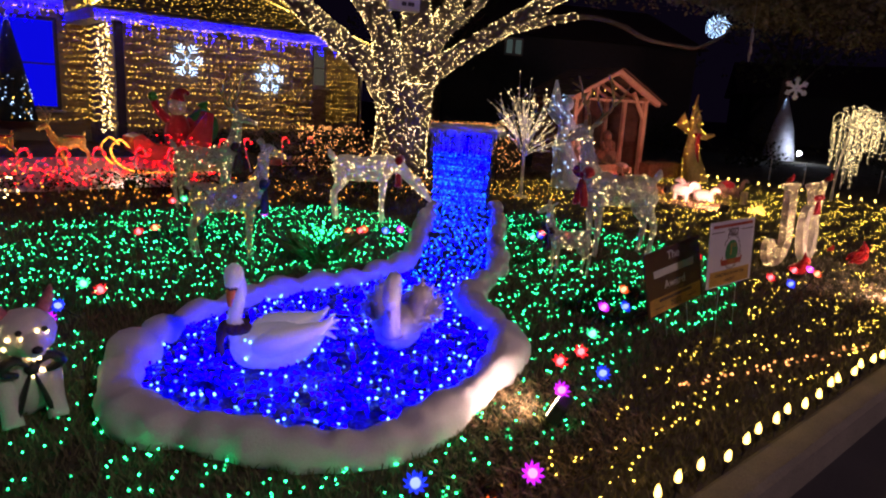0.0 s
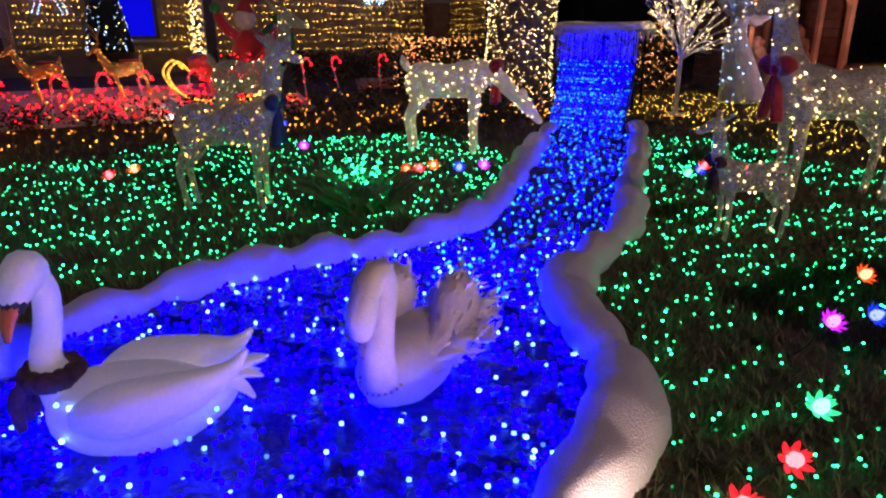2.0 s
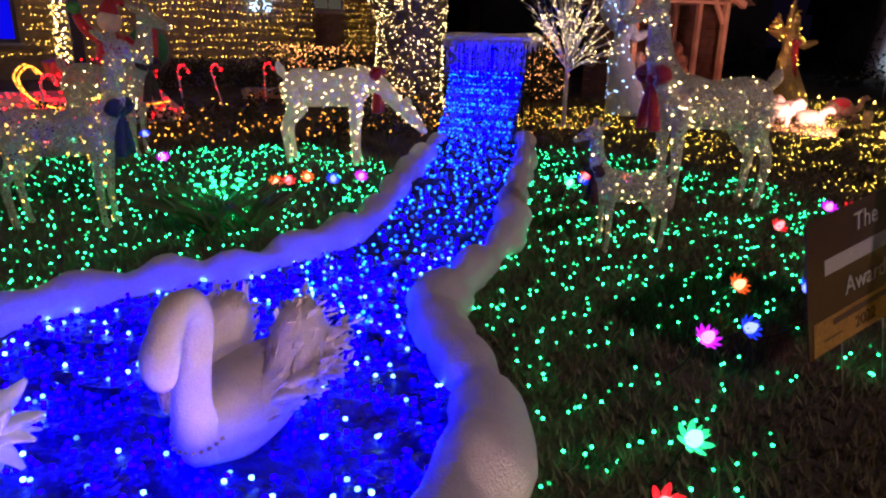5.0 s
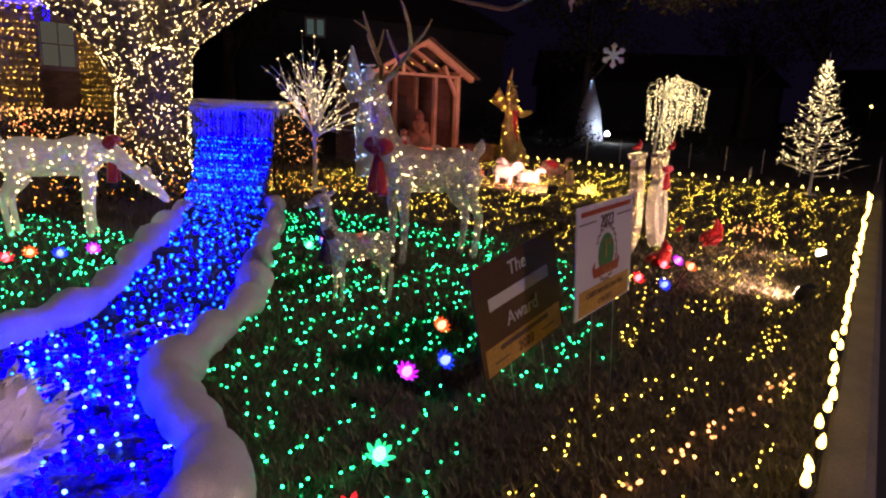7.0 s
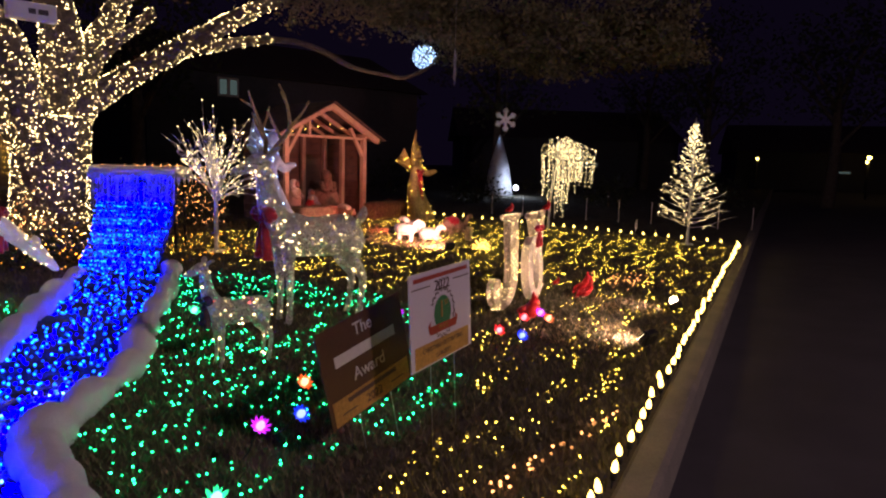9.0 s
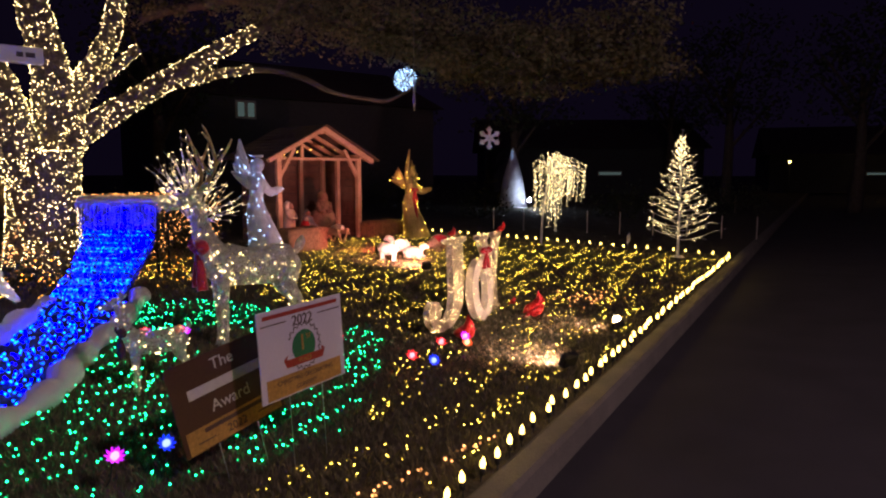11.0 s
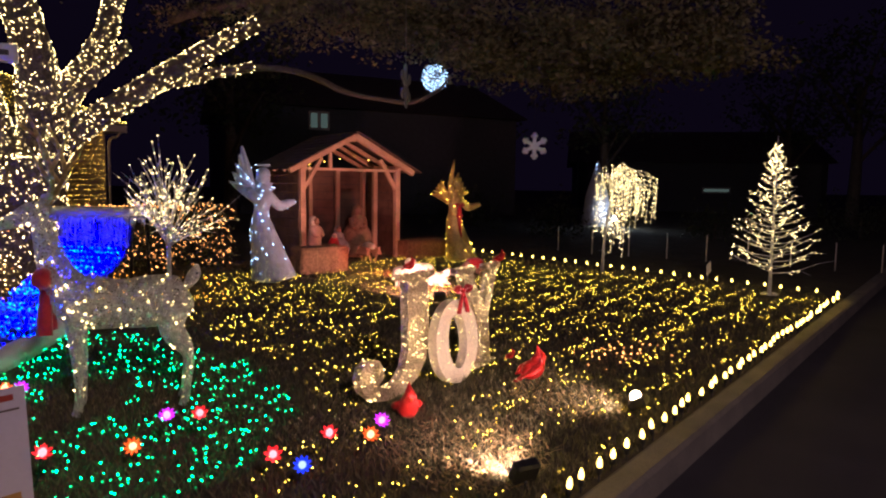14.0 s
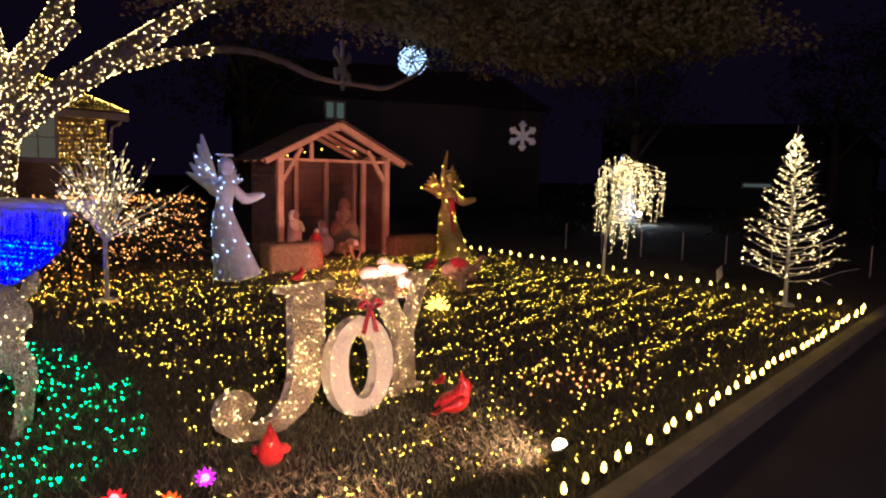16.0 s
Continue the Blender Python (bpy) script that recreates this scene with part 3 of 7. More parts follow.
for yy, zz, s in ((-0.38, 1.45, 1.0), (0.2, 1.27, 0.85)):
    bm = bmesh.new()
    ball(bm, (0.045, yy, zz), (0.012, 0.17 * s, 0.13 * s))
    ball(bm, (0.047, yy - 0.02, zz + 0.15 * s), (0.012, 0.08 * s, 0.09 * s))
    prism(bm, [(0, 0), (0.36 * s, -0.12 * s), (0.3 * s, -0.2 * s), (0.02, -0.1)], 0.01, pose(0.046, yy, zz, 0, 0, 90))
    part("printed_bird", bm, INK_RED, door)
words("lettering", "Merry", 0.2, pose(0.045, -0.42, 1.88, 90, 0, 90), INK_DARK, door)
words("lettering", "Christmas", 0.2, pose(0.045, 0.08, 1.68, 90, 0, 90), INK_DARK, door)


# rows of lights over the walls and roof
def wall_rows(name, x, y0, y1, z0, z1, gap, step, skip=(), label="", mat_=WARM, r=0.0105):
    rng = np.random.default_rng(int(abs(y0) * 100) + 5)
    pts = []
    for i, z in enumerate(np.arange(z0, z1, gap)):
        ph, am = rng.uniform(0, 6), rng.uniform(0.015, 0.04)
        for y in np.arange(y0, y1, step):
            zz = z + am * math.sin(y * 2.7 + ph) + 0.012 * math.sin(y * 11 + ph)
            if not any(a < y < b and c < zz < d for a, b, c, d in skip):
                pts.append((x + rng.uniform(0.0, 0.03), y + rng.normal(0, 0.02), zz))
    return bulbs(name, pts, r, mat_, None, label, near=False)


wall_rows("wall_lights", -12.57, 1.9, 5.85, 0.55, 2.45, 0.125, 0.085, label="rows of warm lights across the wing wall")
wall_rows("wall_lights", -14.57, -4.5, 1.7, 0.55, 2.9, 0.125, 0.085, ((-0.1, 1.2, 0.6, 2.6), (-2.85, -1.2, 0.3, 2.78)), "rows of warm lights across the main wall")
rows_y = [(x, 1.68 - RNG.uniform(0, 0.03), z + 0.02 * math.sin(x * 9)) for z in np.arange(0.55, 2.45, 0.13) for x in np.arange(-14.5, -12.65, 0.1)]
bulbs("wall_lights", rows_y, 0.0095, WARM, None, "rows of warm lights on the return wall", near=False)
wall_rows("wall_lights", -16.97, 8.95, 10.1, 0.6, 2.7, 0.13, 0.09, (), "rows of warm lights on the rear wing")
wall_rows("wall_lights", -16.97, 5.95, 7.5, 0.6, 2.7, 0.13, 0.09, (), "rows of warm lights on the rear wing")
bulbs("column_lights", [(-12.75 + RNG.uniform(-0.16, 0.16), 1.55 + RNG.uniform(-0.12, 0.1), z) for z in np.arange(0.4, 2.4, 0.014)], 0.014, WARM_TREE, None, "dense white lights wound round the porch column", near=False)
wall_rows("eave_lights", -12.16, 1.3, 6.2, 2.43, 2.44, 0.1, 0.07, label="row of warm lights under the eave")


def roof_net(name, a, b, c, d, nu, nv, label, material=WARM_ROOF, r=0.0105):
    a, b, c, d = (np.array(v) for v in (a, b, c, d))
    rng = np.random.default_rng(nu * nv)
    pts = []
    for j in range(nv):
        t = (j + 0.5) / nv
        p, q = a + (d - a) * t, b + (c - b) * t
        k = max(2, int(nu * np.linalg.norm(q - p) / np.linalg.norm(b - a)))
        for i in range(k):
            v = p + (q - p) * ((i + 0.5 * (j % 2)) / k) + rng.normal(0, 0.02, 3)
            pts.append((v[0], v[1], v[2] + 0.035))
    return bulbs(name, pts, r, material, None, label, near=False)


roof_net("roof_lights", L, R, A, A, 44, 20, "net of warm lights on the wing roof")
roof_net("roof_lights", L, (-18.5, 1.25, 2.62), B, A, 50, 18, "net of warm lights on the wing roof side")
roof_net("roof_lights", (-14.2, -8, 2.95), (-14.2, 1.3, 2.95), (-18.6, 1.3, 5.15), (-18.6, -8, 5.15), 84, 34, "net of warm lights on the main roof")
roof_net("roof_lights", R, (-18.5, 6.3, 2.62), B, A, 46, 18, "net of warm lights on the far wing slope")
roof_net("roof_lights", (-16.6, 6.2, 2.85), (-16.6, 10.5, 2.85), (-19.2, 7.9, 4.35), (-19.2, 6.2, 4.35), 42, 20, "net of warm lights on the rear roof")


def rope(name, pts3, step, label):
    pts = []
    for a, b in zip(pts3, pts3[1:]):
        a, b = np.array(a), np.array(b)
        n = int(np.linalg.norm(b - a) / step)
        pts += [tuple(a + (b - a) * i / n + RNG.normal(0, 0.006, 3) + (0, 0, 0.05)) for i in range(n)]
    return bulbs(name, pts, 0.018, ROPE, None, label, near=False)


rope("ridge_lights", [L, A], 0.05, "bright rope of lights up the hip")
rope("ridge_lights", [R, A, B], 0.075, "bright lights along the hip and ridge")
rope("ridge_lights", [(-16.6, 10.5, 2.85), (-19.2, 7.9, 4.35), (-19.2, 6.2, 4.35)], 0.09, "bright lights along the rear hip")
rope("ridge_lights", [(-14.2, 1.3, 2.95), (-16.4, 1.4, 4.05)], 0.09, "bright lights along the roof valley")

# blue icicle lights at the eaves
def icicle_lights(name, a, b, label):
    a, b = np.array(a), np.array(b)
    n = int(np.linalg.norm(b - a) / 0.055)
    pts = []
    for i in range(n):
        p = a + (b - a) * i / n
        for k in range(1 + int(RNG.choice([1, 2, 3, 5], p=[0.35, 0.3, 0.2, 0.15]))):
            pts.append((p[0] + RNG.normal(0, 0.01), p[1] + RNG.normal(0, 0.01), p[2] - 0.07 * k))
    return bulbs(name, pts, 0.013, BLUE, None, label, near=False)


icicle_lights("icicle_lights", (-12.14, 1.3, 2.55), (-12.14, 6.25, 2.55), "blue icicle lights hanging from the wing eave")
icicle_lights("icicle_lights", (-14.14, -6, 2.86), (-14.14, 1.25, 2.86), "blue icicle lights hanging from the main eave")
icicle_lights("icicle_lights", (-14.14, -6, 2.75), (-14.14, 1.25, 2.75), "second row of blue icicle lights on the main eave")
icicle_lights("icicle_lights", (-16.52, 6.4, 2.7), (-16.52, 7.6, 2.7), "blue icicle lights on the rear eave")


def rope_figure(name, strokes, m, material, label, cat, step=0.03, r=0.011):
    pts = []
    for s in strokes:
        q = smooth_line(s, 12)
        for a, b in zip(q, q[1:]):
            n = max(1, int(np.linalg.norm(b - a) / step))
            pts += [tuple(m @ Vector((0, *(a + (b - a) * i / n)))) for i in range(n)]
    return bulbs(name, pts, r, material, None, label, cat, near=False)


def snowflake_strokes(r):
    out = []
    for k in range(6):
        c, s = math.cos(k * math.pi / 3), math.sin(k * math.pi / 3)
        out.append([(0, 0), (r * c, r * s)])
        for f, w in ((0.5, 0.35), (0.75, 0.25)):
            for sg in (-1, 1):
                a = k * math.pi / 3 + sg * 0.9
                out.append([(f * r * c, f * r * s), (f * r * c + w * r * math.cos(a), f * r * s + w * r * math.sin(a))])
    return out


for y, z in ((3.0, 1.85), (4.79, 1.62)):
    rope_figure("snowflake_light", snowflake_strokes(0.34), pose(-12.5, y, z), COOL, "cool white lit snowflake on the wall", "light figure")
for sg in (-1, 1):
    rope_figure("candy_cane_light", [[(sg * -0.2, -0.45), (sg * 0.02, 0.1), (sg * 0.12, 0.33), (sg * 0.26, 0.42), (sg * 0.36, 0.3), (sg * 0.33, 0.15)], [(sg * -0.28, -0.42), (sg * -0.06, 0.12), (sg * 0.06, 0.4), (sg * 0.26, 0.5), (sg * 0.43, 0.32), (sg * 0.4, 0.13)]], pose(-14.5, -0.62, 1.62), COOL, "white lit candy cane on the wall", "light figure")
rope_figure("bow_light", [[(-0.18, 0.1), (0, 0), (0.18, 0.1), (0.18, -0.12), (0, 0), (-0.18, -0.12), (-0.18, 0.1)], [(-0.1, -0.2), (0, 0), (0.1, -0.2)]], pose(-14.46, -0.62, 1.62), RED, "red lit bow on the crossed canes", "light figure", 0.02)

# lit tree standing before the blue window
t = thing("lit_cone_tree", pose(-14.25, 0.25, 0.5), "slim cone tree of mixed lights before the blue window", "lit tree")
bm = bmesh.new()
sweep(bm, [(0, 0, 0), (0, 0, 1.0), (0, 0, 2.0)], [0.42, 0.24, 0.02], 12)
part("cone", bm, mat("dark_green_cone", (0.02, 0.03, 0.03), 0.9), t)
pts = [(0.43 * (1 - h / 2.05) * math.cos(a), 0.43 * (1 - h / 2.05) * math.sin(a), h) for h, a in ((RNG.uniform(0.05, 2), RNG.uniform(0, 6.283)) for _ in range(260))]
bulbs("white_lights", pts[:170], 0.014, COOL, t, near=False)
bulbs("warm_lights", pts[170:], 0.014, WARM, t, near=False)

# the whole house stands on its raised plinth
for ob in set(bpy.data.objects) - BEFORE_HOUSE:
    if ob.parent is None:
        ob.matrix_basis = Matrix.Translation((0, 0.17, 0.28)) @ ob.matrix_basis

# ---- unseen lamp, added across the road to brighten the yard ----
added_post = thing("street_lamp", pose(8.6, 0.5, -0.1), "unseen street lamp added across the road to brighten lawn and signs", "street lamp")
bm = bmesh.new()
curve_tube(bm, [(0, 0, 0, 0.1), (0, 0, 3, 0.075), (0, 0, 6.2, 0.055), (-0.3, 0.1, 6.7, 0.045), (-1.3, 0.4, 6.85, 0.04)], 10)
part("pole", bm, METAL, added_post, "grey steel pole")
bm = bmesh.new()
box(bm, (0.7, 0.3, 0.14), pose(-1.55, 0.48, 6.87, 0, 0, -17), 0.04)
part("lamp_head", bm, DARKTRIM, added_post)
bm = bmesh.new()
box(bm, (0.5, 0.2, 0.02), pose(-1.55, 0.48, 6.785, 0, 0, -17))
part("lens", bm, FLOOD, added_post, "glowing lens", smooth=False)
# fill light with no known source: lifts lawn, road, sign faces and leaves
street = bpy.data.lights.new("added_fill_light", "POINT")
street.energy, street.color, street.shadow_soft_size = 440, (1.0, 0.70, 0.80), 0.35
new("added_fill_light", street).location = (7.05, 0.98, 6.6)

# ---- far surroundings ----
def far_house(x, y, w, d, h, rz, label, glowing=None):
    t = thing("far_house", pose(x, y, 0, 0, 0, rz), label, "house")
    b = bmesh.new()
    box(b, (w, d, h), pose(0, 0, h / 2))
    part("wall", b, FARHOUSE, t, smooth=False)
    b = bmesh.new()
    prism(b, [(-w / 2 - 0.4, h), (w / 2 + 0.4, h), (0, h + w * 0.22)], d + 0.8)
    part("roof", b, SHINGLE, t, smooth=False)
    for wy, wz, ww, wh, mt in glowing or ():
        win = new("window")
        win.parent = t
        win.matrix_basis = pose(w / 2 + 0.02, wy, wz)
        b = bmesh.new()
        box(b, (0.06, ww + 0.16, wh + 0.16))
        part("frame", b, FASCIA, win, smooth=False)
        b = bmesh.new()
        box(b, (0.08, ww, wh))
        part("pane", b, mt, win, smooth=False)
    return t


DIMWIN = glow("far_lit_window", (0.42, 0.62, 0.55), 0.05, 0.0)
far_house(-22, 24, 10, 12, 4.6, -25, "dark neighbouring house with a dim window", ((-3.2, 4.1, 0.26, 0.55, DIMWIN), (-2.8, 4.1, 0.26, 0.55, DIMWIN)))
far_house(-14, 46, 10, 14, 3.2, -60, "dark house farther down the street", ((1.0, 1.6, 1.4, 0.16, DIMWIN),))
far_house(3, 70, 12, 14, 3.2, -80, "dark house at the end of the street", ((1.0, 1.6, 1.6, 0.14, DIMWIN),))
for x, y, s in ((-3.3, 40, 0.03), (5.2, 46, 0.07), (6.5, 60, 0.06), (-1.0, 55, 0.05)):
    t = thing("street_lamp", pose(x, y, 0), "distant glowing lamp on a dark post", "street lamp")
    bm = bmesh.new()
    sweep(bm, [(0, 0, 0), (0, 0, 2.4)], 0.05, 6)
    part("pole", bm, BLACKP, t)
    bm = bmesh.new()
    ball(bm, (0, 0, 2.45), s * 1.6)
    part("lamp", bm, ROPE, t)


# ---- pond, stream and waterfall ----
pond = thing("pond", pose(0, 0, 0), "blue lit pond of crinkled film with a white batting rim", "pond")
rim = smooth_line([(*p, 0.108 + 0.012 * ((i * 7) % 3 - 1)) for i, p in enumerate(RIM_LEFT)], 6)
bm = bmesh.new()
line, rad = [], []
for i, (x, y, r) in enumerate(rim):
    lump = 0.02 * noise.noise((x * 3.1, y * 3.1, 5)) + 0.024 * math.sin(i * 1.25) * (1.0 if x < -2.2 else 0.3)
    k = 0.82 if x < -2.6 else 1.0
    line.append((x + 0.03 * noise.noise((x * 2, y * 2, 9)), y, ground_z(x, y) + 0.06 + 0.3 * lump))
    rad.append(k * (r + lump))
sweep(bm, line, rad, 14, 0.95)
bmesh.ops.subdivide_edges(bm, edges=bm.edges, cuts=1, use_grid_fill=True)
for v in bm.verts:
    v.co += v.co.normalized() * 0 + Vector((noise.noise(v.co * 9), noise.noise(v.co * 9 + Vector((7, 0, 0))), noise.noise(v.co * 9 + Vector((0, 7, 0))))) * 0.016
part("rim", bm, BATTING, pond, "lumpy roll of white snow batting")

def water_z(x, y):
    d = max(0.0, -x - 4.9) * 0.12
    return ground_z(x, y) + 0.035 + d + 0.024 * noise.noise((x * 3, y * 8, 1)) + 0.02 * noise.noise(((x + y) * 4, (x - y) * 15, 2))


bm = bmesh.new()
cell, seen = 0.045, {}
def wv(i, j):
    if (i, j) not in seen:
        x, y = i * cell, j * cell
        seen[i, j] = bm.verts.new((x, y, water_z(x, y)))
    return seen[i, j]


for i in range(int(-5.7 / cell), int(-0.9 / cell)):
    for j in range(int(-1.4 / cell), int(4.7 / cell)):
        if in_poly((i + 0.5) * cell, (j + 0.5) * cell, POND):
            f = bm.faces.new((wv(i, j), wv(i + 1, j), wv(i + 1, j + 1), wv(i, j + 1)))
            f.material_index = 1 if i * cell < -3.0 and j * cell > 1.5 else 0
part("water_film", bm, [LINER, FALLFILM], pond, "crinkled glossy film over blue lights")
rw = np.random.default_rng(11)
def in_pond(n, far):
    out = []
    while len(out) < n:
        x, y = rw.uniform(-5.6, -0.95), rw.uniform(-1.3, 4.6)
        stream = x < -2.9 and y > 1.6
        if in_poly(x, y, POND) and stream == far:
            out.append((x, y, water_z(x, y) + rw.uniform(-0.004, 0.022)))
    return out


bulbs("pond_lights", in_pond(2300, False), 0.0078, BLUE, pond, "small blue lights under the film")
bulbs("pond_glints", in_pond(380, False), 0.0078, PALE, pond, "pale blue lights")
rows = []
fd = np.array([2.75, -2.75]) / 3.89
fu = np.array([0.707, 0.707])
for k in range(80):
    s = 4.3 * k / 80
    c = np.array([-5.38, 4.2]) + fd * s
    for u in np.arange(-0.42, 0.43, 0.04):
        if rw.random() < 0.5:
            x, y = c + fu * (u + rw.normal(0, 0.012)) + fd * rw.normal(0, 0.008)
            if in_poly(x, y, POND):
                rows.append((x, y, water_z(x, y) + rw.uniform(0.003, 0.02)))
bulbs("stream_lights", rows[::2], 0.008, SKYBLUE, pond, "bright blue lights in rows along the stream")
bulbs("stream_lights", rows[1::2], 0.0085, BLUE, pond, "deep blue lights along the stream")

fall = thing("waterfall", pose(-7.08, 5.78, 0.14, 0, 0, 26), "waterfall of blue light curtains under a snowy cap", "waterfall")
# local x runs across the fall, local -y faces the stream; the curtain drops, then runs out to the stream
PROFILE = [(0.0, 1.0), (0.03, 0.85), (0.07, 0.70), (0.16, 0.58), (0.4, 0.47), (0.8, 0.36), (1.25, 0.25), (1.75, 0.16), (2.2, 0.10)]


def on_fall(u, s):
    """A place on the curtain: u across from -1 to 1, s down along it from 0 to 1."""
    k = s * (len(PROFILE) - 1)
    i = min(int(k), len(PROFILE) - 2)
    f = k - i
    o, z = (PROFILE[i][n] * (1 - f) + PROFILE[i + 1][n] * f for n in (0, 1))
    half = 0.53 - 0.06 * o
    return (u * half + 0.38 * o, -o - 0.02, z)


bm = bmesh.new()
for sx in (-0.5, 0.5):
    for sy in (0.02, 0.34):
        sweep(bm, [(sx, sy, 0), (sx * 0.97, sy, 1.0)], 0.018, 6)
for sy in (0.02, 0.34):
    sweep(bm, [(-0.5, sy, 1.0), (0.5, sy, 1.0)], 0.018, 6)
part("frame", bm, BLACKP, fall)
bm = bmesh.new()
def crinkled(u, s):
    p = Vector(on_fall(u, s))
    return p + Vector((0, -1, 1)) * 0.02 * noise.noise(p * 9)


cols = [[bm.verts.new(crinkled(-1 + 2 * i / 28, k / 40) + Vector((0, 0.025, -0.012))) for k in range(41)] for i in range(29)]
for p, q in zip(cols, cols[1:]):
    for k in range(40):
        bm.faces.new((p[k], q[k], q[k + 1], p[k + 1]))
part("film_sheet", bm, FALLFILM, fall, "crinkled film behind the lights")
bm = bmesh.new()
box(bm, (1.2, 0.52, 0.12), pose(0, 0.16, 1.05), 0.04)
bmesh.ops.subdivide_edges(bm, edges=bm.edges, cuts=4, use_grid_fill=True)
for v in bm.verts:
    v.co += Vector((noise.noise(v.co * 7), noise.noise(v.co * 7 + Vector((5, 0, 0))), noise.noise(v.co * 7 + Vector((0, 5, 0))))) * 0.024
part("snow_cap", bm, BATTING, fall, "white batting cap like snow")
bm = bmesh.new()
for i in range(52):
    x, l = -0.58 + 1.16 * i / 51 + RNG.normal(0, 0.006), RNG.uniform(0.05, 0.2)
    sweep(bm, [(x, -0.095 + RNG.normal(0, 0.012), 1.02), (x, -0.098, 1.02 - l * 0.5), (x, -0.10, 1.02 - l)], [0.016, 0.009, 0.001], 6)
for i in range(18):
    for sx in (-0.6, 0.6):
        y, l = -0.08 + 0.46 * i / 17, RNG.uniform(0.04, 0.16)
        sweep(bm, [(sx, y, 1.02), (sx, y, 1.02 - l)], [0.014, 0.001], 6)
part("icicles", bm, ICE, fall, "clear plastic icicle fringe", kind="stuff")
bm = bmesh.new()
for i in range(150):
    x, z0 = RNG.uniform(-0.56, 0.56), RNG.uniform(0.85, 1.0)
    y0 = -0.07 - RNG.uniform(0, 0.04)
    sweep(bm, [(x, y0, z0), (x + RNG.normal(0, 0.01), y0 - 0.01, z0 - 0.2), (x + RNG.normal(0, 0.02), y0 - 0.03, z0 - RNG.uniform(0.25, 0.5))], 0.0025, 4)
part("tinsel", bm, ICE, fall, "thin hanging strands of tinsel", kind="stuff")
pts_b, pts_s = [], []
for k, s in enumerate(np.arange(0.02, 1.0, 0.0135)):
    strong = rw.random() < 0.45
    for u in np.arange(-0.95, 0.96, 0.062):
        if rw.random() < (0.4 if s < 0.25 else 0.66) * (1.15 if strong else 0.7):
            p = on_fall(u + rw.normal(0, 0.02), min(0.999, s + rw.normal(0, 0.002)))
            (pts_s if s > 0.3 and strong and rw.random() < 0.7 else pts_b).append((p[0], p[1] - rw.uniform(0, 0.015), p[2] + 0.008))
bulbs("deep_blue_lights", pts_b, 0.0088, BLUE, fall)
bulbs("bright_blue_lights", pts_s, 0.0078, SKYBLUE, fall)


# ---- animals of lit wire ----
def ribbon(b, c, s, mi=0):
    for sg in (-1, 1):
        curve_tube(b, [(c[0], c[1], c[2], 0.012 * s), (c[0], c[1] + sg * 0.06 * s, c[2] + 0.045 * s, 0.032 * s), (c[0], c[1] + sg * 0.11 * s, c[2] + 0.01 * s, 0.036 * s), (c[0], c[1] + sg * 0.05 * s, c[2] - 0.02 * s, 0.018 * s)], 8, 3, 0.6, mi)
        curve_tube(b, [(c[0], c[1], c[2], 0.014 * s), (c[0], c[1] + sg * 0.04 * s, c[2] - 0.12 * s, 0.028 * s), (c[0], c[1] + sg * 0.07 * s, c[2] - 0.22 * s, 0.03 * s)], 6, 3, 0.4, mi)
    ball(b, c, 0.03 * s, mi)
    return b


